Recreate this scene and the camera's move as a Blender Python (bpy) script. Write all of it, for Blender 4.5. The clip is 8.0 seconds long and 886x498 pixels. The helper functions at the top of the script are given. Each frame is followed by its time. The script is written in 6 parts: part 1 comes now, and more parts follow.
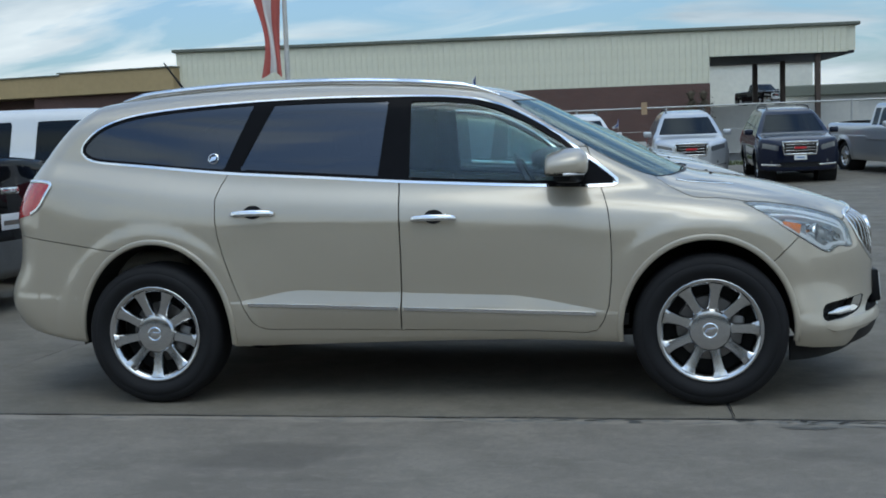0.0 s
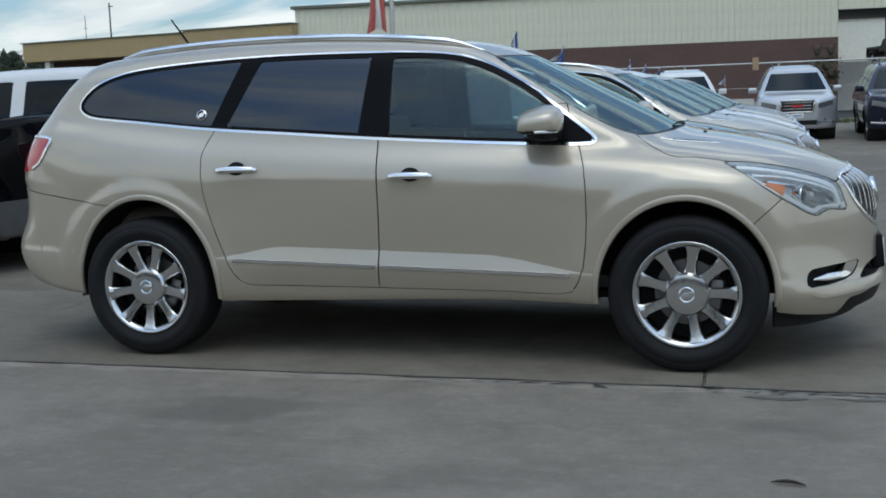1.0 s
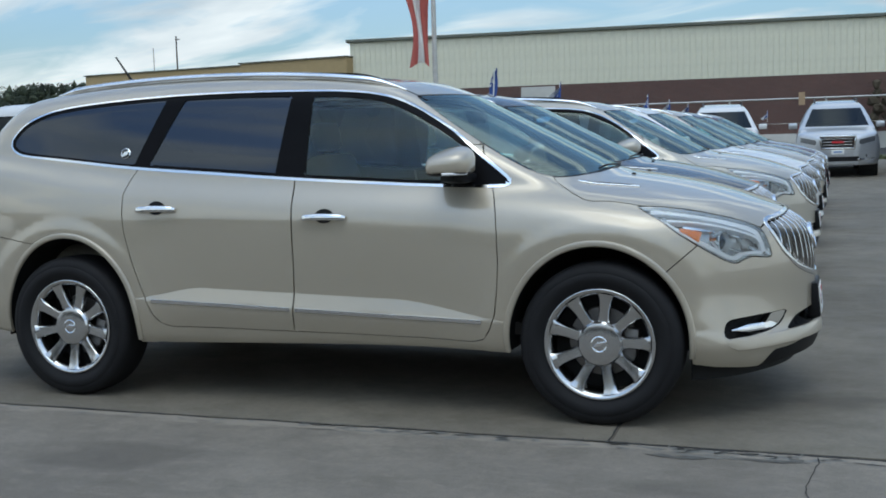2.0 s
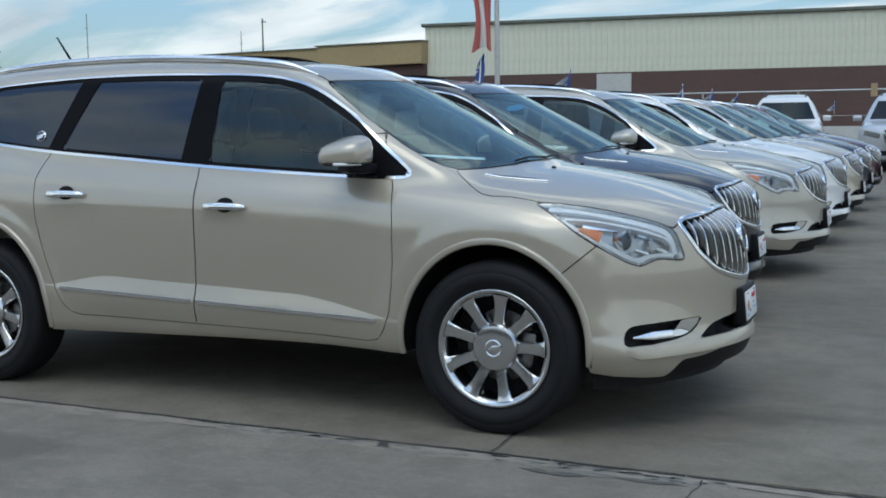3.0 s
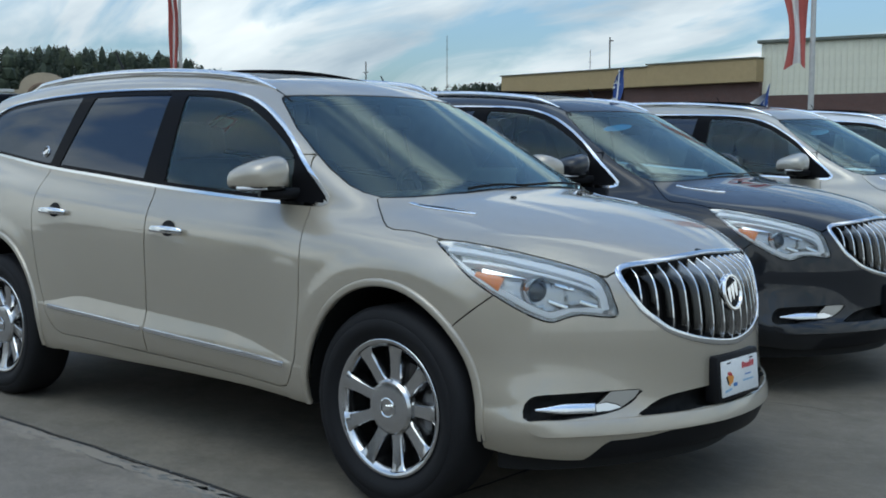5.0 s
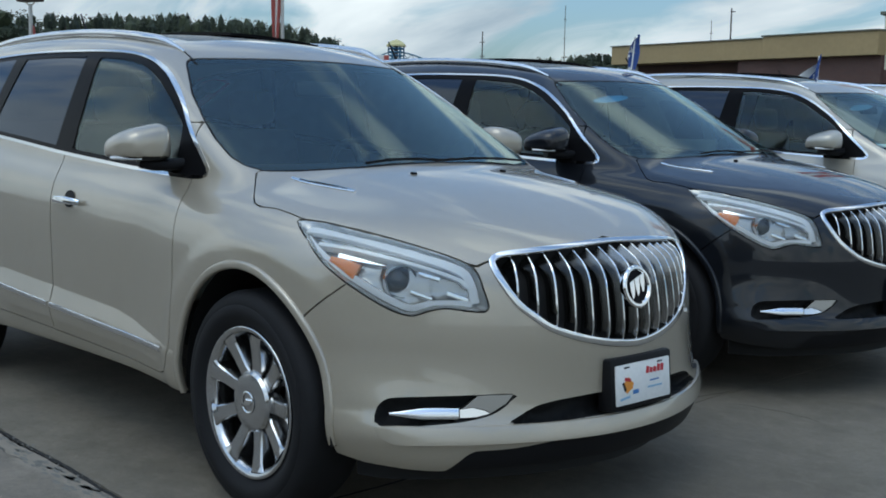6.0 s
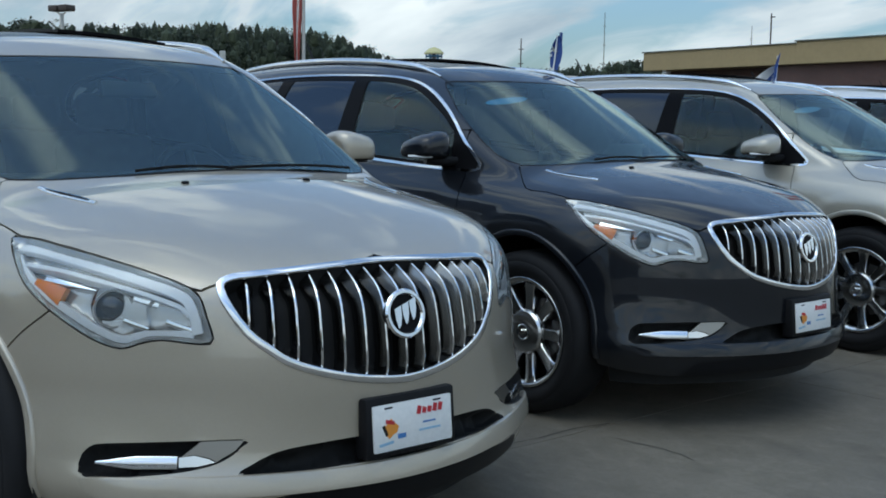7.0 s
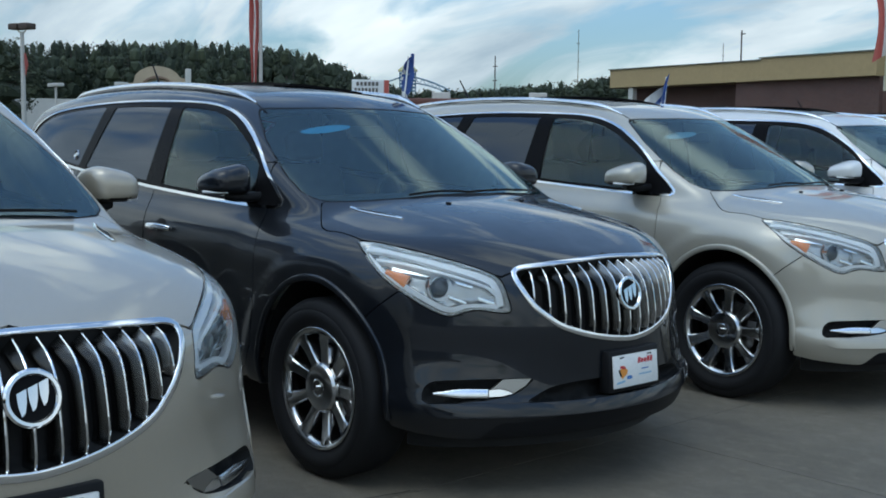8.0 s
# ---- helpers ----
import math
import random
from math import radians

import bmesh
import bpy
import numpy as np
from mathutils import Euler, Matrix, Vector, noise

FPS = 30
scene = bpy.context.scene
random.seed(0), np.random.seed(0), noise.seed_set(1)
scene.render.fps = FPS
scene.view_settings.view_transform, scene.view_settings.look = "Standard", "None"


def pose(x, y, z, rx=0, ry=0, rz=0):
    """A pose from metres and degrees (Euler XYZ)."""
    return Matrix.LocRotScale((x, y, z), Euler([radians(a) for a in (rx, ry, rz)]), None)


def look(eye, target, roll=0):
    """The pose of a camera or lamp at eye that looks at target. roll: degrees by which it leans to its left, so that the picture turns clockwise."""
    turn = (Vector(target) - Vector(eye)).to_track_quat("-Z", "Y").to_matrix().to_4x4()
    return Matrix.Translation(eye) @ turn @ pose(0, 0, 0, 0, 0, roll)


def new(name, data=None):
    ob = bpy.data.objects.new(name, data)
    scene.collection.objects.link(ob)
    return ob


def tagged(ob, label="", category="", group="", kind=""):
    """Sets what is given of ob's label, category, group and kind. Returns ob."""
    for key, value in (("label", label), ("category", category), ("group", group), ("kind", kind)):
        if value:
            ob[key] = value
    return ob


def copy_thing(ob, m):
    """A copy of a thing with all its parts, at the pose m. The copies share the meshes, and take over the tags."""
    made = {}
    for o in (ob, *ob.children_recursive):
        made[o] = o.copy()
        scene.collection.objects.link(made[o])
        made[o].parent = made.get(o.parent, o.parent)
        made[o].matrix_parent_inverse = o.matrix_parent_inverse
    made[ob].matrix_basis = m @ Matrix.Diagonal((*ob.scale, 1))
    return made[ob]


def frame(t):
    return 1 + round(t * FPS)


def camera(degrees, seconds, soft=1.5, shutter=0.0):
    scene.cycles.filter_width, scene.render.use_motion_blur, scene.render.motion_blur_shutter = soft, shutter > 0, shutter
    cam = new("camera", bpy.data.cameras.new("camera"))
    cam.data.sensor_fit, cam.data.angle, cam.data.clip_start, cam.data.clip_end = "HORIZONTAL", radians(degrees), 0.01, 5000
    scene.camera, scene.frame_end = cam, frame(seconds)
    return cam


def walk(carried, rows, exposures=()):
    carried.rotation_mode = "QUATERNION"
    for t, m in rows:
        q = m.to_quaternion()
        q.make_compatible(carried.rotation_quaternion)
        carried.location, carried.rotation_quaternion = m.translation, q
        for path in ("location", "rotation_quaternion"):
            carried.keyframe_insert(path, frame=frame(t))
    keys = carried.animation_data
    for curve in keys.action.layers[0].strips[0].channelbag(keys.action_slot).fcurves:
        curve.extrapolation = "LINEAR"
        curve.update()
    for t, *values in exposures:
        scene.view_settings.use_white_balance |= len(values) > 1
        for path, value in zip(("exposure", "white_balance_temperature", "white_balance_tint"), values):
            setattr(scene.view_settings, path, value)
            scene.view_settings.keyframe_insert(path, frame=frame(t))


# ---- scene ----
cam = camera(43.0, 8.0, soft=1.8)
PATH = [
    (0, (1.21, -6.759, 1.38), (0.85, -4.8, 1.197), -2.1),
    (0.5, (1.533, -6.631, 1.349), (1.115, -4.698, 1.049), 0.1),
    (1, (1.949, -6.523, 1.357), (1.375, -4.623, 1.105), -2.0),
    (1.2, (2.12, -6.484, 1.39), (1.576, -4.58, 1.106), -0.6),
    (2.3, (2.833, -5.945, 1.368), (2.042, -4.116, 1.197), -1.7),
    (2.5, (3.009, -5.825, 1.366), (2.154, -4.031, 1.148), -1.7),
    (3, (3.326, -5.539, 1.375), (2.514, -3.724, 1.16), -0.7),
    (3.5, (3.6, -5.166, 1.365), (2.591, -3.454, 1.145), -1.5),
    (4, (3.96, -4.813, 1.363), (2.835, -3.173, 1.152), -0.7),
    (4.2, (4.055, -4.667, 1.382), (2.914, -3.04, 1.16), -0.3),
    (5.3, (4.592, -3.681, 1.379), (3.227, -2.229, 1.203), 0.4),
    (5.5, (4.655, -3.51, 1.38), (3.281, -2.069, 1.188), 0.6),
    (6, (4.767, -3.033, 1.387), (3.305, -1.688, 1.154), 1.0),
    (6.5, (4.916, -2.532, 1.394), (3.39, -1.258, 1.177), 2.5),
    (7, (4.972, -2.024, 1.38), (3.462, -0.732, 1.159), 0.8),
    (7.5, (4.991, -1.528, 1.432), (3.485, -0.223, 1.262), 0.6),
    (8, (5.093, -1.041, 1.459), (3.607, 0.284, 1.268), 0.6),
]
walk(cam, [(t, look(eye, target, roll)) for t, eye, target, roll in PATH],
     exposures=[(0, -0.33, 6800, 11), (0.5, -0.36, 7100, 13), (1, -0.29, 7100, 13), (2.5, -0.22, 6950, 12), (3, -0.23, 6950, 12), (4, -0.28, 6800, 11), (5.5, -0.40, 6750, 11), (6.5, -0.46, 6700, 10), (7, -0.42, 6700, 10), (8, -0.33, 6600, 9)])


# ---- sky and sun: a bright, broken overcast ----
world = bpy.data.worlds.new("sky")
scene.world = world
world.use_nodes = True
wn, wl = world.node_tree.nodes, world.node_tree.links
wn.clear()


def wnode(kind, **inputs):
    n = wn.new(kind)
    for k, v in inputs.items():
        n.inputs[k].default_value = v
    return n


SUN_EL, SUN_AZ = 62, 165
sky = wnode("ShaderNodeTexSky")
sky.sky_type, sky.sun_disc, sky.sun_elevation, sky.sun_rotation = "NISHITA", False, radians(SUN_EL), radians(SUN_AZ)
sky.air_density, sky.dust_density = 1.0, 2.0
coord = wnode("ShaderNodeTexCoord")
# the clouds lie on a layer overhead: broad near the zenith, drawn out towards the horizon
split_z = wnode("ShaderNodeSeparateXYZ")
height = wnode("ShaderNodeMapRange")
for slot, v in (("From Min", 0.0), ("From Max", 1.0), ("To Min", 0.30), ("To Max", 1.20)):
    height.inputs[slot].default_value = v
layer = wnode("ShaderNodeVectorMath")
layer.operation = "DIVIDE"
flat = wnode("ShaderNodeMapping")
flat.inputs["Location"].default_value, flat.inputs["Scale"].default_value = (8.2, 4.6, 0.0), (0.62, 1.6, 0.0)
clouds = wnode("ShaderNodeTexNoise", Scale=2.5, Detail=7.0, Roughness=0.52)
clouds.inputs["Distortion"].default_value = 0.8
haze = wnode("ShaderNodeMapRange")
for slot, v in (("From Min", 0.0), ("From Max", 0.45), ("To Min", 0.13), ("To Max", -0.045)):
    haze.inputs[slot].default_value = v
add = wnode("ShaderNodeMath")
# the cloud bank thins out towards the north
bank = wnode("ShaderNodeMapRange")
for slot, v in (("From Min", 0.3), ("From Max", 1.0), ("To Min", 0.0), ("To Max", -0.085)):
    bank.inputs[slot].default_value = v
thin = wnode("ShaderNodeMath")
cover = wnode("ShaderNodeValToRGB")
cover.color_ramp.elements[0].position, cover.color_ramp.elements[1].position = 0.42, 0.58
cover.color_ramp.elements[0].color = (0.06, 0.06, 0.06, 1)
shade = wnode("ShaderNodeTexNoise", Scale=1.6, Detail=6.0, Roughness=0.55)
tone = wnode("ShaderNodeValToRGB")
tone.color_ramp.elements[0].position, tone.color_ramp.elements[1].position = 0.30, 0.68
tone.color_ramp.elements[0].color, tone.color_ramp.elements[1].color = (4.0, 5.4, 6.6, 1), (9.9, 11.3, 12.0, 1)
mix = wn.new("ShaderNodeMix")
mix.data_type = "RGBA"
back = wnode("ShaderNodeBackground", Strength=0.10)
wout = wnode("ShaderNodeOutputWorld")
wl.new(coord.outputs["Generated"], split_z.inputs[0])
wl.new(split_z.outputs["Z"], haze.inputs["Value"])
wl.new(split_z.outputs["Z"], height.inputs["Value"])
wl.new(coord.outputs["Generated"], layer.inputs[0])
wl.new(height.outputs[0], layer.inputs[1])
wl.new(layer.outputs[0], flat.inputs["Vector"])
wl.new(flat.outputs[0], clouds.inputs["Vector"])
wl.new(flat.outputs[0], shade.inputs["Vector"])
wl.new(clouds.outputs["Fac"], add.inputs[0])
wl.new(haze.outputs[0], add.inputs[1])
wl.new(split_z.outputs["Y"], bank.inputs["Value"])
wl.new(add.outputs[0], thin.inputs[0])
wl.new(bank.outputs[0], thin.inputs[1])
wl.new(thin.outputs[0], cover.inputs[0])
wl.new(shade.outputs["Fac"], tone.inputs[0])
wl.new(cover.outputs[0], mix.inputs[0])
gain = wn.new("ShaderNodeMix")
gain.data_type, gain.blend_type = "RGBA", "MULTIPLY"
gain.inputs[0].default_value, gain.inputs[7].default_value = 1.0, (0.98, 1.34, 1.58, 1)
gain.clamp_result = False
wl.new(sky.outputs[0], gain.inputs[6])
wl.new(gain.outputs[2], mix.inputs[6])
wl.new(tone.outputs[0], mix.inputs[7])
zenith = wnode("ShaderNodeMapRange")
for slot, v in (("From Min", 0.03), ("From Max", 0.9), ("To Min", 0.113), ("To Max", 0.222)):
    zenith.inputs[slot].default_value = v
wl.new(split_z.outputs["Z"], zenith.inputs["Value"])
wl.new(zenith.outputs[0], back.inputs["Strength"])
wl.new(mix.outputs[2], back.inputs[0])
wl.new(back.outputs[0], wout.inputs[0])

sun = new("sun", bpy.data.lights.new("sun", "SUN"))
sun.data.energy, sun.data.angle, sun.data.color = 0.35, radians(35), (1.0, 0.96, 0.9)
sun.matrix_world = look((0, 0, 30), (-30 * math.sin(radians(SUN_AZ)) * math.cos(radians(SUN_EL)), -30 * math.cos(radians(SUN_AZ)) * math.cos(radians(SUN_EL)), 30 - 30 * math.sin(radians(SUN_EL))))
scene.view_settings.exposure = 0.0

# ---- materials ----


class Mat:
    """A node material: a principled surface with helpers for variation."""

    def __init__(self, name, color=(0.5, 0.5, 0.5), rough=0.5, metal=0.0, **extra):
        self.m = bpy.data.materials.new(name)
        self.m.use_nodes = True
        self.n, self.l = self.m.node_tree.nodes, self.m.node_tree.links
        self.b = self.n["Principled BSDF"]
        self.b.inputs["Base Color"].default_value = (*color, 1)
        self.b.inputs["Roughness"].default_value = rough
        self.b.inputs["Metallic"].default_value = metal
        for k, v in extra.items():
            self.b.inputs[k.replace("_", " ")].default_value = v

    def coords(self, scale=(1, 1, 1), world=False):
        c = self.n.new("ShaderNodeNewGeometry") if world else self.n.new("ShaderNodeTexCoord")
        k = self.n.new("ShaderNodeMapping")
        k.inputs["Scale"].default_value = scale
        self.l.new(c.outputs["Position" if world else "Object"], k.inputs["Vector"])
        return k.outputs[0]

    def noise(self, scale, detail=4, rough=0.55, at=None, kind="ShaderNodeTexNoise"):
        t = self.n.new(kind)
        t.inputs["Scale"].default_value = scale
        if kind == "ShaderNodeTexNoise":
            t.inputs["Detail"].default_value, t.inputs["Roughness"].default_value = detail, rough
        self.l.new(at if at is not None else self.coords(), t.inputs["Vector"])
        return t.outputs["Fac"] if kind == "ShaderNodeTexNoise" else t.outputs["Distance"]

    def ramp(self, fac, stops):
        r = self.n.new("ShaderNodeValToRGB")
        e = r.color_ramp.elements
        while len(e) < len(stops):
            e.new(0.5)
        for i, (p, c) in enumerate(stops):
            e[i].position = p
            e[i].color = (*c, 1) if len(c) == 3 else c
        self.l.new(fac, r.inputs[0])
        return r.outputs[0]

    def mix(self, fac, a, b, how="MIX"):
        k = self.n.new("ShaderNodeMix")
        k.data_type, k.blend_type = "RGBA", how
        for slot, v in ((0, fac), (6, a), (7, b)):
            if isinstance(v, (int, float)):
                k.inputs[slot].default_value = v
            elif isinstance(v, tuple):
                k.inputs[slot].default_value = (*v, 1)
            else:
                self.l.new(v, k.inputs[slot])
        return k.outputs[2]

    def to(self, name, out):
        self.l.new(out, self.b.inputs[name])
        return self

    def bump(self, height, strength=0.3, distance=0.01):
        k = self.n.new("ShaderNodeBump")
        k.inputs["Strength"].default_value, k.inputs["Distance"].default_value = strength, distance
        self.l.new(height, k.inputs["Height"])
        self.l.new(k.outputs[0], self.b.inputs["Normal"])
        return self


def paint(name, color, metal=0.65, rough=0.34, coat=1.8, under=0.5):
    p = Mat(name, color, rough, metal, Coat_Weight=1.0, Coat_Roughness=0.015, Coat_IOR=coat, Specular_IOR_Level=under)
    f = p.noise(900, 1)
    dark = tuple(c * 0.86 for c in color)
    light = tuple(min(1, c * 1.10) for c in color)
    p.to("Base Color", p.ramp(f, [(0.3, dark), (0.7, light)]))
    p.to("Roughness", p.ramp(p.noise(6, 4), [(0.3, (rough * 0.9,) * 3), (0.75, (rough * 1.15,) * 3)]))
    return p.m


def clear(name, tint, gloss=0.012, ior=1.5, sheen=(0.86, 0.95, 1.0)):
    """Thin glass: it tints what is behind it and mirrors more at a slant."""
    m = bpy.data.materials.new(name)
    m.use_nodes = True
    n, l = m.node_tree.nodes, m.node_tree.links
    n.clear()
    t, g, f, x, o = [n.new("ShaderNode" + k) for k in ("BsdfTransparent", "BsdfGlossy", "Fresnel", "MixShader", "OutputMaterial")]
    t.inputs[0].default_value = (*tint, 1)
    g.inputs["Roughness"].default_value = gloss
    g.inputs["Color"].default_value = (*sheen, 1)
    f.inputs["IOR"].default_value = ior
    l.new(f.outputs[0], x.inputs[0])
    l.new(t.outputs[0], x.inputs[1])
    l.new(g.outputs[0], x.inputs[2])
    l.new(x.outputs[0], o.inputs[0])
    return m


def worn(name, color, rough, metal=0.0, amount=0.25, scale=8, **extra):
    """A plain surface with dirt at two sizes."""
    p = Mat(name, color, rough, metal, **extra)
    c = p.mix(p.noise(scale, 5), tuple(v * (1 - amount) for v in color), tuple(min(1, v * (1 + amount)) for v in color))
    p.to("Base Color", p.mix(p.ramp(p.noise(scale * 7, 3), [(0.35, (0, 0, 0)), (0.8, (0.5, 0.5, 0.5))]), c, tuple(v * 0.8 for v in color)))
    return p


champagne = paint("champagne_paint", (0.425, 0.371, 0.288), 0.42, 0.40)
graphite = paint("dark_grey_paint", (0.0085, 0.0103, 0.0140), 0.4, 0.40, 1.48, 0.15)
gold = paint("pale_gold_paint", (0.43, 0.397, 0.327), 0.42, 0.42)
white_paint = paint("white_paint", (0.66, 0.66, 0.64), 0.0, 0.4)
navy = paint("navy_paint", (0.006, 0.010, 0.026), 0.3, 0.34, 1.42, 0.05)
maroon = paint("maroon_paint", (0.06, 0.010, 0.018), 0.5, 0.34, 1.5, 0.1)
silver = paint("silver_paint", (0.50, 0.52, 0.54))
black_paint = paint("black_paint", (0.004, 0.004, 0.005), 0.0, 0.3, 1.25, 0.0)
chrome = Mat("chrome", (0.78, 0.79, 0.80), 0.07, 1.0).m
satin = Mat("polished_alloy", (0.58, 0.585, 0.59), 0.14, 1.0)
satin.to("Roughness", satin.ramp(satin.noise(30, 4), [(0.3, (0.13,) * 3), (0.8, (0.26,) * 3)]))
satin = satin.m
smoke_chrome = Mat("dark_chrome", (0.55, 0.55, 0.56), 0.15, 1.0).m
# chrome darkened: the dim reflections of the bars' flanks are in the colour
blade_chrome = Mat("grille_blade", (0.27, 0.265, 0.255), 0.20, 1.0).m
# fog lamp fin: the dim mirrored body tone is put into the chrome's colour
fin_chrome = Mat("dimmed_fin", (0.36, 0.345, 0.32), 0.3, 1.0).m
lamp_bright = Mat("lamp_housing", (0.45, 0.445, 0.43), 0.24, 0.7).m
black_plastic = worn("black_plastic", (0.010, 0.010, 0.011), 0.45, scale=14, Specular_IOR_Level=0.25, IOR=1.35).m
gloss_black = worn("gloss_black", (0.008, 0.008, 0.009), 0.22, scale=5, Specular_IOR_Level=0.12, IOR=1.28).m
dark_void = worn("dark_void", (0.006, 0.006, 0.006), 0.8).m
rubber = worn("tyre_rubber", (0.010, 0.010, 0.011), 0.7, amount=0.35, scale=9, Specular_IOR_Level=0.25)
rubber.bump(rubber.noise(120, 3), 0.25, 0.002)
rubber = rubber.m
iron = worn("brake_iron", (0.22, 0.21, 0.20), 0.45, 1.0).m
front_glass = clear("clear_window_glass", (0.80, 0.92, 0.88), ior=1.62, sheen=(0.84, 0.97, 0.97))
wind_glass = clear("windscreen_glass", (0.72, 0.88, 0.86), ior=1.85, sheen=(0.80, 0.97, 0.94))
dark_glass = clear("privacy_glass", (0.025, 0.029, 0.036), ior=1.85, sheen=(0.70, 0.77, 0.88))
far_glass = clear("far_window_glass", (0.05, 0.06, 0.07), ior=1.36)
lamp_cover = clear("lamp_cover", (0.93, 0.95, 0.95), 0.02)
reflector = Mat("lamp_reflector", (0.80, 0.82, 0.84), 0.17, 1.0).m
lamp_grey = worn("smoked_lamp", (0.16, 0.17, 0.18), 0.15, 0.5, Coat_Weight=1.0).m
light_guide = Mat("frosted_light_guide", (0.84, 0.85, 0.86), 0.3, Transmission_Weight=0.0).m
amber = Mat("amber_lens", (0.82, 0.23, 0.035), 0.15, Coat_Weight=0.6).m
lens_glass = Mat("projector_lens", (0.02, 0.022, 0.026), 0.03, Coat_Weight=1.0).m
red_lens = Mat("red_lens", (0.42, 0.008, 0.015), 0.12, Coat_Weight=1.0)
red_lens.to("Base Color", red_lens.ramp(red_lens.noise(60, 2, at=red_lens.coords((1, 1, 4))), [(0.3, (0.30, 0.004, 0.01)), (0.7, (0.55, 0.02, 0.025))]))
red_lens = red_lens.m
leather = worn("pale_leather", (0.40, 0.36, 0.29), 0.55, scale=20).m
trim_dark = worn("dark_trim", (0.035, 0.032, 0.03), 0.6, scale=16).m
plate_white = worn("plate_white", (0.78, 0.78, 0.75), 0.4, amount=0.06).m
plate_red = Mat("plate_red", (0.5, 0.02, 0.03), 0.4).m
dull_steel = worn("dull_bumper_steel", (0.16, 0.16, 0.15), 0.5, 0.6).m
grey_plate = worn("grey_lettering", (0.16, 0.13, 0.10), 0.6).m
plate_blue = Mat("plate_blue", (0.05, 0.18, 0.42), 0.4).m
plate_orange = Mat("plate_orange", (0.75, 0.28, 0.04), 0.4).m
sticker_blue = Mat("sticker_blue", (0.08, 0.42, 0.72), 0.4).m
sticker_pale = Mat("sticker_pale_blue", (0.25, 0.45, 0.60), 0.4).m
# ---- smooth shapes for car bodies ----
class Spline:
    """A natural cubic curve through a few points."""

    def __init__(self, *pts):
        p = np.array(pts, float)
        self.x, self.y = p[:, 0], p[:, 1]
        n, h = len(p), np.diff(p[:, 0])
        a, r = np.eye(n), np.zeros(n)
        for i in range(1, n - 1):
            a[i, i - 1:i + 2] = h[i - 1], 2 * (h[i - 1] + h[i]), h[i]
            r[i] = 6 * ((self.y[i + 1] - self.y[i]) / h[i] - (self.y[i] - self.y[i - 1]) / h[i - 1])
        self.m = np.linalg.solve(a, r)

    def __call__(self, v):
        v = np.clip(np.asarray(v, float), self.x[0], self.x[-1])
        i = np.clip(np.searchsorted(self.x, v) - 1, 0, len(self.x) - 2)
        x0, x1, h = self.x[i], self.x[i + 1], self.x[i + 1] - self.x[i]
        a, b = (x1 - v) / h, (v - x0) / h
        return a * self.y[i] + b * self.y[i + 1] + ((a ** 3 - a) * self.m[i] + (b ** 3 - b) * self.m[i + 1]) * h * h / 6


def smax(a, b, k):
    return np.maximum(a, b) + np.maximum(k - np.abs(a - b), 0) ** 2 / (4 * k)


def smin(a, b, k):
    return -smax(-a, -b, k)


def step(a, b, v):
    t = np.clip((v - a) / (b - a), 0, 1)
    return t * t * (3 - 2 * t)


